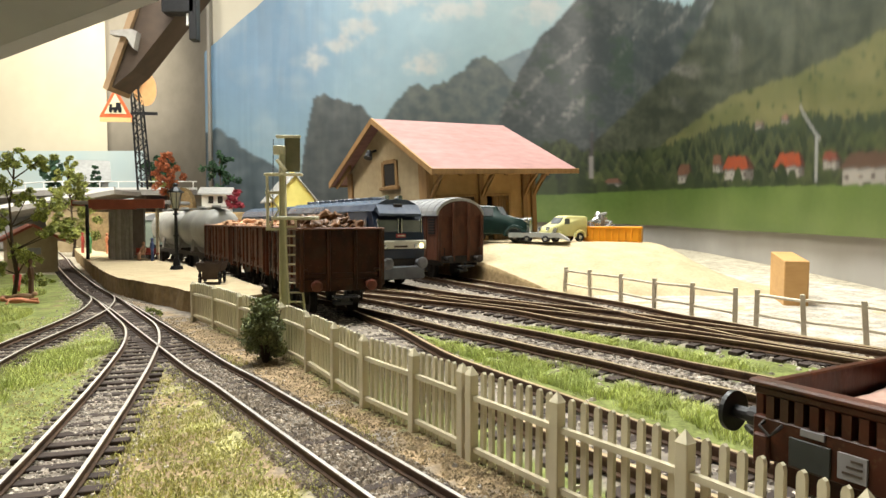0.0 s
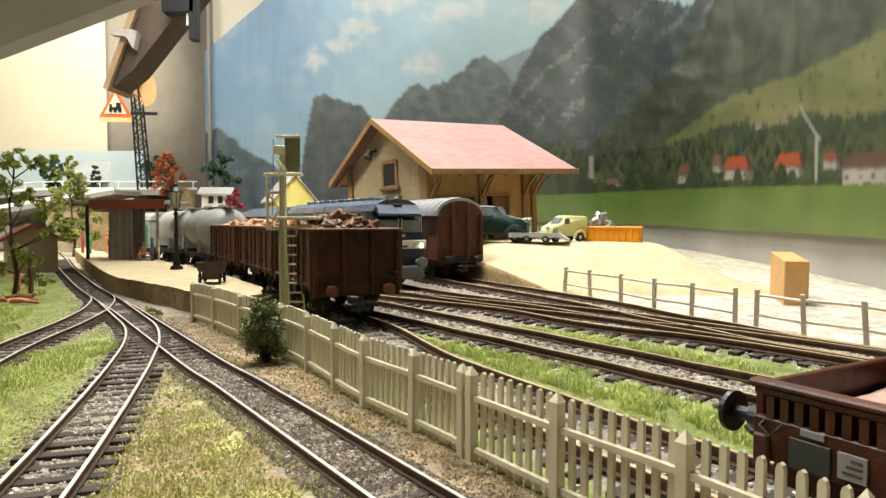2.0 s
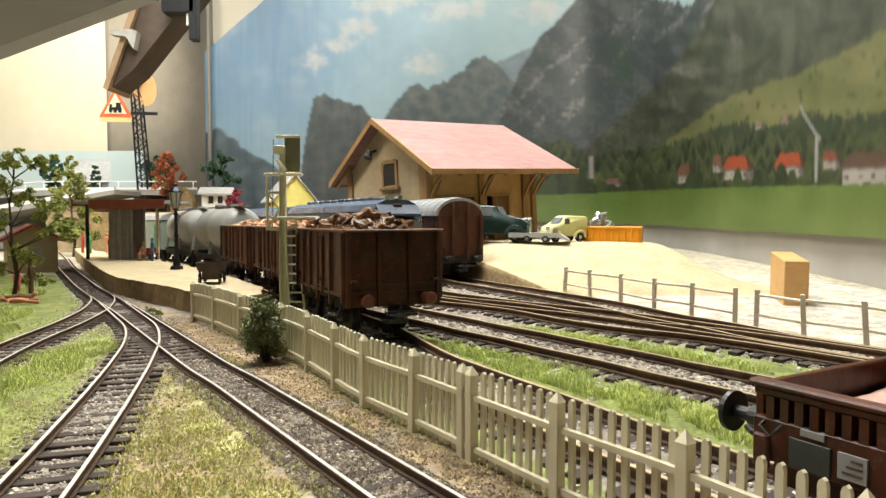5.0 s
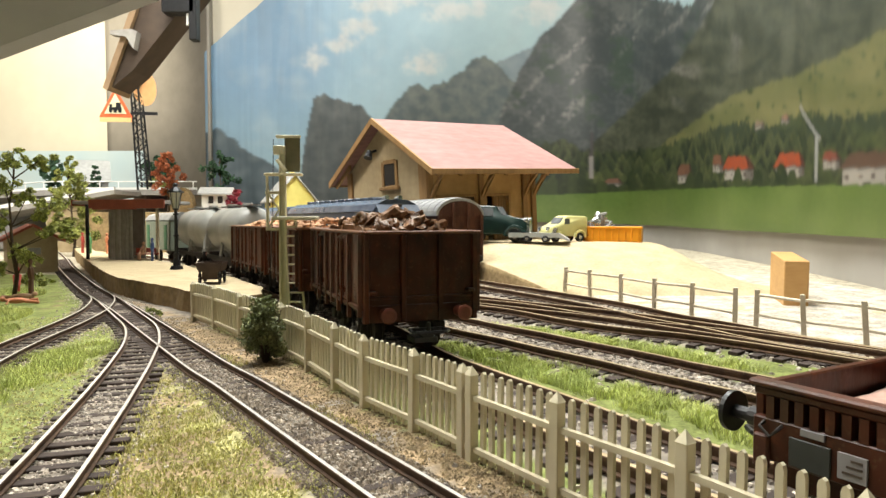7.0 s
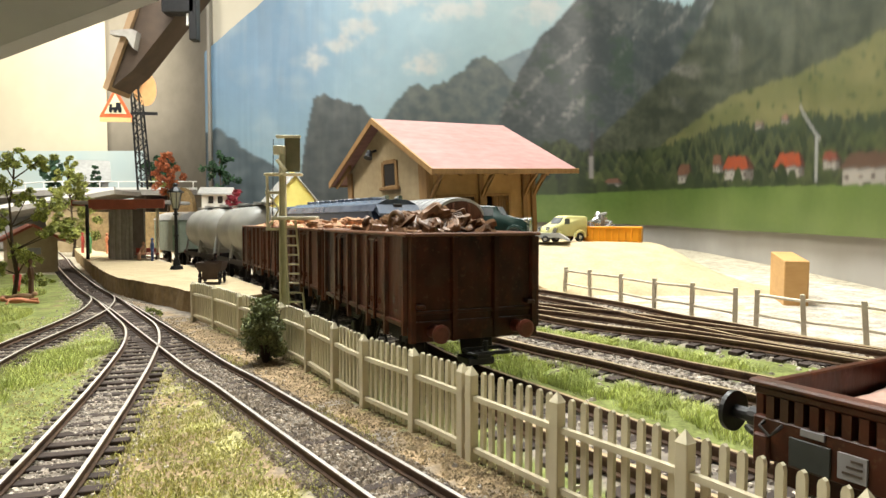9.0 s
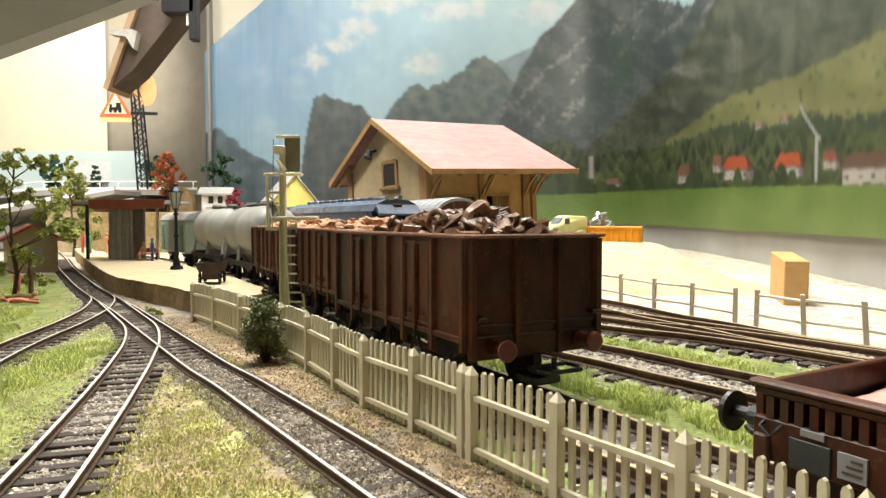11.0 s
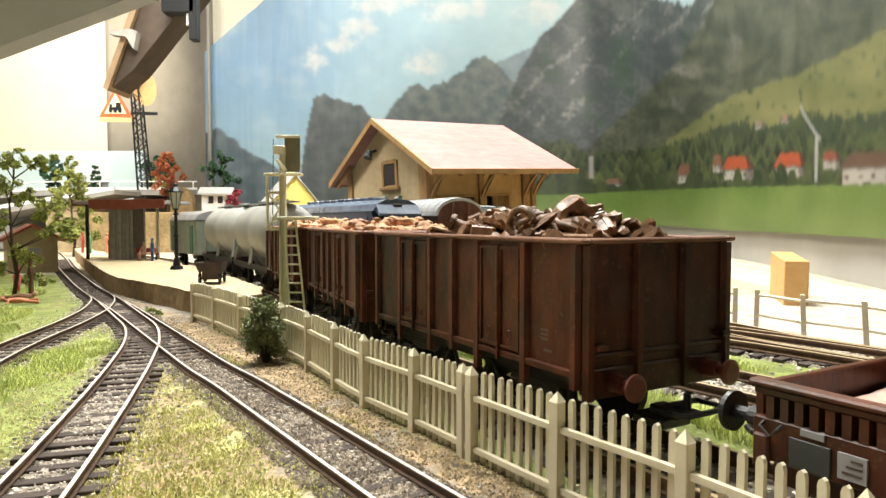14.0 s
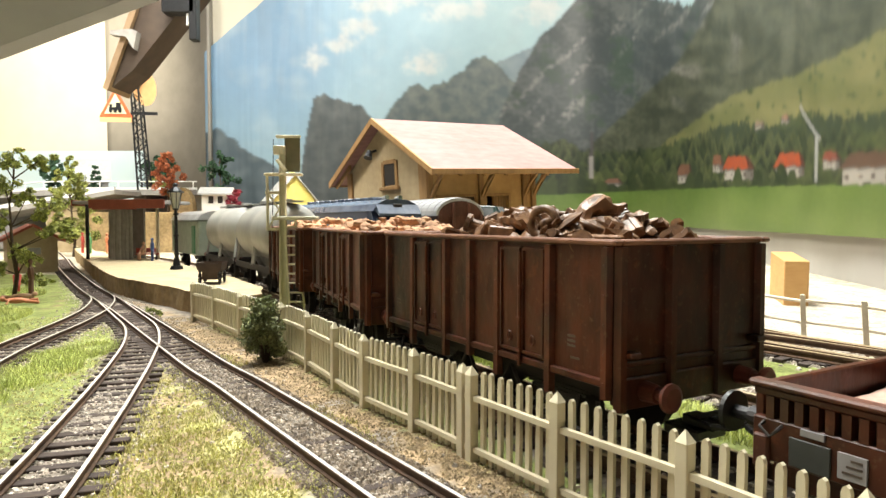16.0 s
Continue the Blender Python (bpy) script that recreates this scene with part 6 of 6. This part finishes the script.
build_tree("tree", "slender model tree with sparse yellow-green foliage beside the track", -212, 322, -3, 76, LEAF, [(-6, 70, 6), (4, 66, 5), (16, 68, 5), (-2, 56, 7), (-8, 46, 6), (8, 50, 5), (20, 45, 5), (14, 40, 4.5), (18, 32, 5), (25, 34, 4), (-4, 36, 6), (2, 24, 6), (8, 20, 5), (-6, 16, 5)], 0.8, 260, 1)
build_tree("tree", "tall model tree with yellow-green foliage beside the far track", -398, 705, -3, 103, LEAF, [(0, 100, 6), (-3, 86, 9), (10, 80, 10), (-12, 72, 10), (4, 66, 13), (-12, 56, 12), (14, 52, 12), (0, 42, 13), (-14, 34, 10), (12, 30, 12), (2, 22, 10)], 1.5, 280, 2)


def build_bush():
    t = thing("bush", "dark green bush growing by the picket fence", "bush", at(-48.6, 178, -3.2))
    t.scale = (1.12, 1.0, 1.08)
    rng = random.Random(6)
    verts, faces = [], []
    for k in range(34):
        a, h = rng.uniform(0, 6.28), rng.uniform(0.06, 0.98)
        r = 5.2 * (1 - abs(h - 0.45) ** 2 * 1.6) * rng.uniform(0.3, 1.0)
        leaf_cloud(verts, faces, (r * math.cos(a), r * math.sin(a), 15.5 * h), 2.3, 190, 0.5, rng, 1.0)
    quads("foliage", verts, faces, BUSHM, t)
    bm = bmesh.new()
    for k in range(7):
        cyl(bm, (0, 0, -1), (rng.uniform(-4, 4), rng.uniform(-3, 3), 13), 0.4, 0.15, 5)
    part("stem", bm, BARK, t)


build_bush()

# ---------------------------------------------------------------- vehicles and goods on the sand yard


def wheels(t, spots, r, w=2.2):
    for x, y in spots:
        bm = bmesh.new()
        cyl(bm, (x, y - w / 2, r), (x, y + w / 2, r), r, seg=16)
        tyre = part("wheel", bm, TYRE, t)
        part("hub_cap", cyl(bmesh.new(), (x, y - w / 2 - 0.25, r), (x, y + w / 2 + 0.25, r), r * 0.5, seg=12), CHROME, tyre)


def build_green_car():
    x, y = 34, 447
    t = thing("vintage_car", "dark green vintage saloon car on the sand yard", "car", at(x, y, dock_z(x, y) + 0.3, -22))
    prof = [(-18, 5), (26, 5), (26, 11), (24, 15.5), (8, 17), (4, 24), (-12, 25), (-19, 21), (-21, 13)]
    bm = prism(bmesh.new(), prof, "y", -7.2, 7.2)
    bmesh.ops.bevel(bm, geom=bm.edges[:], offset=1.0, segments=2, affect="EDGES", profile=0.5)
    part("body", bm, CARGREEN, t, "", True)
    for s in (-1, 1):
        bm = bmesh.new()
        for cx in (-12, 18):
            pts = [(cx + 6.5 * math.cos(a * 0.3927), s * 8.3, 4 + 6.0 * math.sin(a * 0.3927)) for a in range(9)]
            for a, b in zip(pts, pts[1:]):
                cyl(bm, a, b, 1.7, seg=8)
        part("fender", bm, CARGREEN, t)
        part("side_window", box(bmesh.new(), -11, 2.5, s * 7.2 - 0.15, s * 7.2 + 0.15, 17.5, 23), GLASSD, t)
        part("headlamp", cyl(bmesh.new(), (22, s * 5.5, 14.5), (25.6, s * 5.5, 14.5), 1.4, 2.1, 14), CHROME, t)
    part("windscreen", prism(bmesh.new(), [(4.6, 23.4), (8.1, 17.6), (8.5, 17.8), (5.0, 23.6)], "y", -6, 6), GLASSD, t)
    part("radiator_grille", box(bmesh.new(), 25.8, 26.6, -3.4, 3.4, 6, 15, 0.4), CHROME, t)
    part("bumper", box(bmesh.new(), 28, 29, -9, 9, 5.2, 6.6, 0.4), CHROME, t)
    part("bumper_bracket", box(bmesh.new(), 25.5, 28.2, -5, 5, 5.4, 6.2), CHROME, t)
    wheels(t, [(-12, -7.6), (-12, 7.6), (18, -7.6), (18, 7.6)], 4.2)
    x, y = 64, 432
    t = thing("flat_trailer", "low grey flat trailer with a ramped end", "trailer", at(x, y, dock_z(x, y) + 0.2, -14))
    bm = prism(bmesh.new(), [(-20, 3.2), (12, 3.2), (19, 1.0), (19, 2.0), (12.5, 6.2), (-20, 6.2)], "y", -7, 7)
    part("bed", bm, mat("grey_trailer_paint", (0.36, 0.37, 0.36), (0.26, 0.27, 0.26), 0.45, 0, 5), t)
    part("ramp", prism(bmesh.new(), [(8, 6.2), (10.5, 6.2), (11.5, 9.4), (9.5, 9.4)], "y", -6.5, 6.5), CHROME, t)
    wheels(t, [(-8, -6.6), (-8, 6.6), (4, -6.6), (4, 6.6)], 2.2, 2)


build_green_car()


def build_yellow_van():
    x, y = 82, 442
    t = thing("delivery_van", "pale yellow vintage delivery van on the sand yard", "van", at(x, y, dock_z(x, y) + 0.2, 205))
    t.scale = (0.88, 0.88, 0.92)
    prof = [(-16, 4), (-16.5, 17), (-15, 18.6), (2, 19), (5, 17.8), (9, 12.6), (17, 11), (19, 8.5), (19, 4)]
    bm = prism(bmesh.new(), prof, "y", -7, 7)
    bmesh.ops.bevel(bm, geom=bm.edges[:], offset=1.1, segments=2, affect="EDGES", profile=0.5)
    part("body", bm, CARYELLOW, t, "", True)
    for s in (-1, 1):
        bm = bmesh.new()
        for cx in (-9, 13):
            pts = [(cx + 4.8 * math.cos(a * 0.3927), s * 7.3, 3.2 + 4.6 * math.sin(a * 0.3927)) for a in range(9)]
            for a, b in zip(pts, pts[1:]):
                cyl(bm, a, b, 1.1, seg=8)
        part("fender", bm, CARYELLOW, t)
        part("side_window", box(bmesh.new(), 0.5, 5.0, s * 7 - 0.15, s * 7 + 0.12, 12.8, 16.8), GLASSD, t)
        part("headlamp", cyl(bmesh.new(), (17, s * 5, 9.5), (19.6, s * 5, 9.5), 1.2, 1.5, 12), CHROME, t)
        part("rear_door", box(bmesh.new(), -16.75, -16.3, min(s * 0.2, s * 5.6), max(s * 0.2, s * 5.6), 5.5, 16, 0.15), CARYELLOW, t)
    part("windscreen", prism(bmesh.new(), [(5.4, 17.4), (8.9, 13), (9.3, 13.2), (5.9, 17.6)], "y", -6, 6), GLASSD, t)
    part("bumper", box(bmesh.new(), -17.6, -16.6, -7, 7, 4, 5.2, 0.3), UNDER, t)
    wheels(t, [(-9, -6.6), (-9, 6.6), (13, -6.6), (13, 6.6)], 3.3)


build_yellow_van()


def build_crate():
    x, y = 116, 447
    z = dock_z(x, y)
    t = thing("open_crate", "orange plastic open crate filled with metal scrap", "crate", at(x, y, z - 1.5, -20))
    bm = bmesh.new()
    box(bm, -19, 19, -10, -9, 0, 11.5, 0.2)
    box(bm, -19, 19, 9, 10, 0, 11.5, 0.2)
    box(bm, -19, -18, -9, 9, 0, 11.5, 0.2)
    box(bm, 18, 19, -9, 9, 0, 11.5, 0.2)
    box(bm, -18, 18, -9, 9, 0.2, 1.2)
    part("shell", bm, ORANGE, t)
    for k in range(9):
        x_ = -17 + k * 4.25
        part("rib", box(bmesh.new(), x_ - 0.35, x_ + 0.35, -10.7, -10.0, 0.5, 11.3, 0.1), ORANGE, t)
    part("lip", box(bmesh.new(), -19.6, 19.6, -10.9, -9.9, 10.4, 11.8, 0.2), ORANGE, t)
    t2 = thing("scrap_pile", "pile of grey metal rings and pipes lying in the orange crate", "scrap", at(x, y, z - 1.5, -20))
    rng = random.Random(3)
    for k in range(26):
        bm = bmesh.new()
        px, py = rng.gauss(-8, 5.5), rng.uniform(-7, 7)
        pz = 4 + (16 * math.exp(-((px + 9) / 7) ** 2)) * rng.uniform(0.4, 1.0)
        m = Matrix.Translation((px, py, pz)) @ Euler((rng.uniform(0, 3), rng.uniform(0, 3), rng.uniform(0, 3))).to_matrix().to_4x4()
        if k % 2:
            r = rng.uniform(2.2, 4.2)
            tube(bm, [(math.cos(i * 0.5236) * r, math.sin(i * 0.5236) * r, 0) for i in range(13)], 0.9, 6)
        else:
            cyl(bm, (-5, 0, 0), (5, 0, 0), 1.2, seg=10)
        for v in bm.verts:
            v.co = m @ v.co
        part("scrap_piece", bm, CHROME if k % 3 else CONC, t2)
    part("scrap_bed", box(bmesh.new(), -17.5, 17.5, -8.5, 8.5, 1.4, 7.5), CONC, t2)


build_crate()


def build_block():
    ob = part("wood_block", box(bmesh.new(), 0, 10.2, 0, 44, -3, 20.8, 0.35), PINE)
    ob.matrix_basis = at(156.5, 300, -3.6, -19, 3)
    tagged(ob, "pale pine wood block set in the sand", "wood block")


build_block()

# ---------------------------------------------------------------- far left: road, houses, trees and mast


def build_far_left():
    ob = part("terrace", box(bmesh.new(), -436, -40, 800, 1195, -10, 46, 1.0), EARTH)
    tagged(ob, "raised earth terrace behind the station", "terrace", kind="structure")
    t = thing("road_bridge", "pale grey concrete road bridge with a white railing", "bridge", at(0, 0, 0))
    bm = prism(bmesh.new(), [(-760, 58), (-520, 70), (-330, 70), (-330, 77), (-520, 77), (-760, 65)], "y", 880, 1010)
    part("deck", bm, CONC, t)
    part("parapet", prism(bmesh.new(), [(-760, 65.2), (-520, 77.2), (-330, 77.2), (-330, 80), (-520, 80), (-760, 68)], "y", 880, 883), WHITE, t)
    rail = part("hand_rail", tube(bmesh.new(), [(-600, 881.5, 84), (-520, 881.5, 88), (-330, 881.5, 88)], 0.8), WHITE, t)
    for k in range(10):
        x = -560 + k * 25
        z = 80 if x > -520 else 80 - (-520 - x) * 0.05
        part("baluster", cyl(bmesh.new(), (x, 881.5, z - 4), (x, 881.5, 88 if x > -520 else 85.8), 0.7, seg=6), WHITE, rail)
    for x in (-690, -600, -500, -415, -350):
        part("pier", box(bmesh.new(), x - 8, x + 8, 900, 990, -5, 60 if x < -560 else 70), CONC, t)
    t = thing("road_ramp", "pale concrete road ramp rising behind the hut", "ramp", at(0, 0, 0))
    part("deck", prism(bmesh.new(), [(-620, 30), (-400, 68), (-400, 73), (-620, 37)], "y", 800, 870), CONC, t)
    part("parapet", prism(bmesh.new(), [(-620, 37.2), (-400, 73.2), (-400, 77), (-620, 42)], "y", 800, 803), WHITE, t)
    part("pier", box(bmesh.new(), -612, -590, 806, 865, -5, 31), CONC, t)
    part("retaining_wall", prism(bmesh.new(), [(-488, -5), (-436, -5), (-436, 61), (-488, 52)], "y", 806, 864), BEIGE, t, "beige retaining wall")


build_far_left()


def house(name, label, x, y, z, w, d, eave, ridge_, wall, roof, rz=0, chimney=True, windows=2):
    t = thing(name, label, "house", at(x, y, z, rz))
    bm = prism(bmesh.new(), [(-d / 2, 0), (d / 2, 0), (d / 2, eave), (0, ridge_ - 1.5), (-d / 2, eave)], "x", -w / 2, w / 2)
    part("wall", bm, wall, t)
    for s in (-1, 1):
        k = (ridge_ - eave) / (d / 2)
        o = d / 2 + 5
        bm = prism(bmesh.new(), [(0, ridge_ - 1.2), (0, ridge_ + 0.8), (s * o, ridge_ + 0.8 - o * k), (s * o, ridge_ - 1.2 - o * k)], "x", -w / 2 - 4, w / 2 + 4)
        part("roof", bm, roof, t)
    if chimney:
        part("chimney", box(bmesh.new(), w * 0.2 - 3, w * 0.2 + 3, -2, 4, ridge_ - 4, ridge_ + 9, 0.3), wall, t)
    for k in range(windows):
        xx = -w / 2 + w * (k + 1) / (windows + 1)
        win = part("window", box(bmesh.new(), xx - 3, xx + 3, -d / 2 - 0.7, -d / 2 - 0.05, eave * 0.45, eave * 0.8), DARKHOLE, t)
        part("frame", box(bmesh.new(), xx - 3.6, xx + 3.6, -d / 2 - 1.0, -d / 2 - 0.72, eave * 0.8, eave * 0.84), WHITE, win)
    return t


house("house", "yellow house with a pale grey roof and chimney", -206, 880, 46, 56, 52, 20, 50, YELLOWH, SLATE, -62, True, 1)
house("house", "grey house with a pale roof beyond the bridge", -565, 1060, 40, 44, 40, 66, 92, CONC, SLATE, 30, False, 2)
house("house", "small white house behind the tank wagons", -292, 850, 46, 34, 26, 26, 32, WHITE, SLATE, 10, False, 2)
house("hut", "pale hut with red-brown roof edges beside the track", -313, 497, -3.5, 30, 32, 27, 36, BEIGE, REDROOF, -52, False, 0)
tagged(part("hut_sign", box(bmesh.new(), -0.5, 0.5, -5, 5, 14, 19, 0.2), CONC), "small grey sign on the hut wall", "sign").matrix_basis = at(-303.3, 484.6, -3.5, -52)


def build_tunnel():
    t = thing("culvert", "rust-brown arched culvert mouth behind the platform", "culvert", at(-334, 838, 46))
    arch = [(15 * math.cos(a * math.pi / 12), 32 * math.sin(a * math.pi / 12)) for a in range(13)]
    part("arch", prism(bmesh.new(), arch, "y", 0, 14), EARTH, t)


build_tunnel()
build_tree("tree", "dark green round model tree by the bridge", -585, 990, 74, 52, LEAFD, [(0, 46, 11), (-10, 36, 10), (9, 32, 11), (0, 24, 10), (-6, 16, 8)], 2.6, 110, 4)
build_tree("tree", "dark green model tree behind the mast", -418, 975, 76, 56, LEAFD, [(0, 50, 12), (-12, 40, 11), (12, 36, 12), (0, 26, 12)], 2.8, 120, 5)
build_tree("tree", "rust-orange autumn model tree behind the platform", -356, 850, 45, 78, LEAFO, [(0, 74, 9), (-8, 62, 10), (8, 58, 11), (-12, 48, 11), (6, 42, 13), (-4, 30, 12), (10, 26, 10)], 2.4, 130, 7)
build_tree("conifer", "narrow dark conifer by the grey house", -520, 985, 74, 46, LEAFD, [(0, 42, 3), (0, 34, 5), (0, 26, 6), (0, 18, 7), (0, 10, 8)], 2.0, 100, 8)
build_tree("bush", "dark red bush beside the yellow house", -266, 836, 46, 28, REDTOY, [(0, 22, 8), (-5, 14, 8), (5, 10, 8)], 2.2, 110, 9)
build_tree("tree", "grey-green model tree in front of the backdrop", -398, 1180, 46, 116, LEAFD, [(0, 104, 14), (-10, 82, 18), (12, 66, 20), (-6, 46, 22), (8, 30, 20)], 3.4, 110, 10)
build_tree("bush", "olive bush at the foot of the mast", -392, 905, 76, 22, LEAF, [(0, 14, 8), (-9, 9, 7), (10, 8, 7)], 2.2, 90, 11)
build_tree("bush", "small green bush beside the hut", -232, 372, -3, 10, LEAF, [(0, 6, 4), (-6, 4, 4), (6, 4, 4)], 0.9, 90, 12)
build_tree("bush", "tiny yellow-green tuft at the fence end", -117, 262, -3, 4.5, LEAF, [(0, 2.5, 2), (2, 2, 1.5)], 0.5, 60, 13)


def build_mast():
    t = thing("lattice_mast", "dark steel lattice mast with loudspeakers on its top", "mast", at(-401, 884, 80, 0, 0, -4))
    H, a, b = 158, 6.5, 4.6
    for sx in (-1, 1):
        for sy in (-1, 1):
            part("leg", cyl(bmesh.new(), (sx * a, sy * a, -3), (sx * b, sy * b, H), 1.3, seg=5), IRON, t)
    n = 16
    for k in range(n):
        z0, z1 = H * k / n, H * (k + 1) / n
        w0, w1 = a + (b - a) * k / n, a + (b - a) * (k + 1) / n
        s = 1 if k % 2 else -1
        for sy in (-1, 1):
            part("brace", cyl(bmesh.new(), (-s * w0, sy * w0, z0), (s * w1, sy * w1, z1), 0.7, seg=4), IRON, t)
            part("brace", cyl(bmesh.new(), (sy * w0, -s * w0, z0), (sy * w1, s * w1, z1), 0.7, seg=4), IRON, t)
    for x, s in ((-12, -1), (13, 1)):
        bm = cyl(bmesh.new(), (x * 0.3, -3, H - 4), (x, -9, H - 5), 2.0, 6.5, 14)
        part("loudspeaker", bm, IRON, t)
    part("head_plate", box(bmesh.new(), -9, 9, -6, 6, H - 2, H + 3, 0.5), IRON, t)
    part("loudspeaker", cyl(bmesh.new(), (0, -4, H - 16), (10, -9, H - 17), 2.0, 5.0, 12), IRON, t)


build_mast()


def build_signs():
    t = thing("warning_sign", "triangular red-bordered level crossing sign with a locomotive symbol", "sign", at(-432, 872, 172, 6))
    tri = [(-21, 0), (21, 0), (0, 39)]
    part("border", prism(bmesh.new(), tri, "y", 0, 1.6), SIGNR, t)
    part("face", prism(bmesh.new(), [(-14, 4.5), (14, 4.5), (0, 31)], "y", -0.8, -0.05), SIGNY, t)
    bm = box(bmesh.new(), -8, 8, -1.4, -0.85, 9, 13)
    box(bm, 1, 7, -1.4, -0.85, 13, 19)
    box(bm, -7, -4, -1.4, -0.85, 13, 17)
    for x in (-6, 0, 6):
        cyl(bm, (x, -1.4, 8), (x, -0.85, 8), 2.2)
    part("locomotive_symbol", bm, IRON, t)
    part("base_plate", box(bmesh.new(), -20, 20, -0.6, 1.8, -6, -0.3), ORSIGN, t)
    part("arm", box(bmesh.new(), 18, 52, 2, 5, 4, 8), IRON, t)
    t = thing("signal_disc", "pale orange oval disc hanging beside the mast", "disc", at(-402, 892, 214, 58))
    g = bmesh.new()
    cyl(g, (0, -1, 0), (0, 1, 0), 17, seg=28)
    for v in g.verts:
        v.co.z *= 1.4
    part("disc", g, ORSIGN, t)
    part("disc_arm", cyl(bmesh.new(), (0, 1, 0), (-14, 4, 2), 1.4), IRON, t)


build_signs()


def build_beam():
    t = thing("ceiling_beam", "brown boxed beam with a metal bracket sloping up to the ceiling", "beam", at(0, 0, 0))
    part("beam", prism(bmesh.new(), [(-351, 176), (-328, 194), (-284, 248), (-238, 306), (60, 700), (10, 740), (-285, 360), (-323, 250)], "y", 700, 740), BEAMW, t)
    # Light and shade put into colour: tan left face, dark beam underside.
    part("edge_board", prism(bmesh.new(), [(-357, 175), (-352, 172), (-322, 250), (-284, 361), (8, 742), (0, 748), (-292, 364), (-328, 252)], "y", 694, 742), mat("tan_edge_board", (0.26, 0.17, 0.09), (0.16, 0.10, 0.055), 0.6, 0, 12), t)
    part("bracket", prism(bmesh.new(), [(-346, 229), (-330, 227), (-322, 214), (-318, 232), (-324, 235), (-346, 233)], "y", 690, 700), CONC, t)
    part("hanging_rod", cyl(bmesh.new(), (-263, 690, 245), (-263, 690, 330), 2.2), CHROME, t)
    part("rod_tip", cyl(bmesh.new(), (-263, 690, 238), (-263, 690, 250), 3.2), WHITE, t)
    part("cable_box", box(bmesh.new(), -262, -254, 684, 696, 222, 300, 1), IRON, t)
    part("clamp", box(bmesh.new(), -290, -256, 684, 699, 250, 264, 1), IRON, t)


build_beam()


def motions():
    """The train is pushed along the curve and stops at the standing wagon."""
    for k, w in enumerate(CONSIST):
        rows = []
        for t, s in FRONT:
            c = s - 40.75 - OFFSETS[k]
            a, b = along(TRAIN, TRAIN_S, c + 19), along(TRAIN, TRAIN_S, c - 19)
            q, d = (a + b) / 2, a - b
            rows.append((t, at(q.x, q.y, 0, math.degrees(math.atan2(d.y, d.x)))))
        walk(w, rows)


motions()
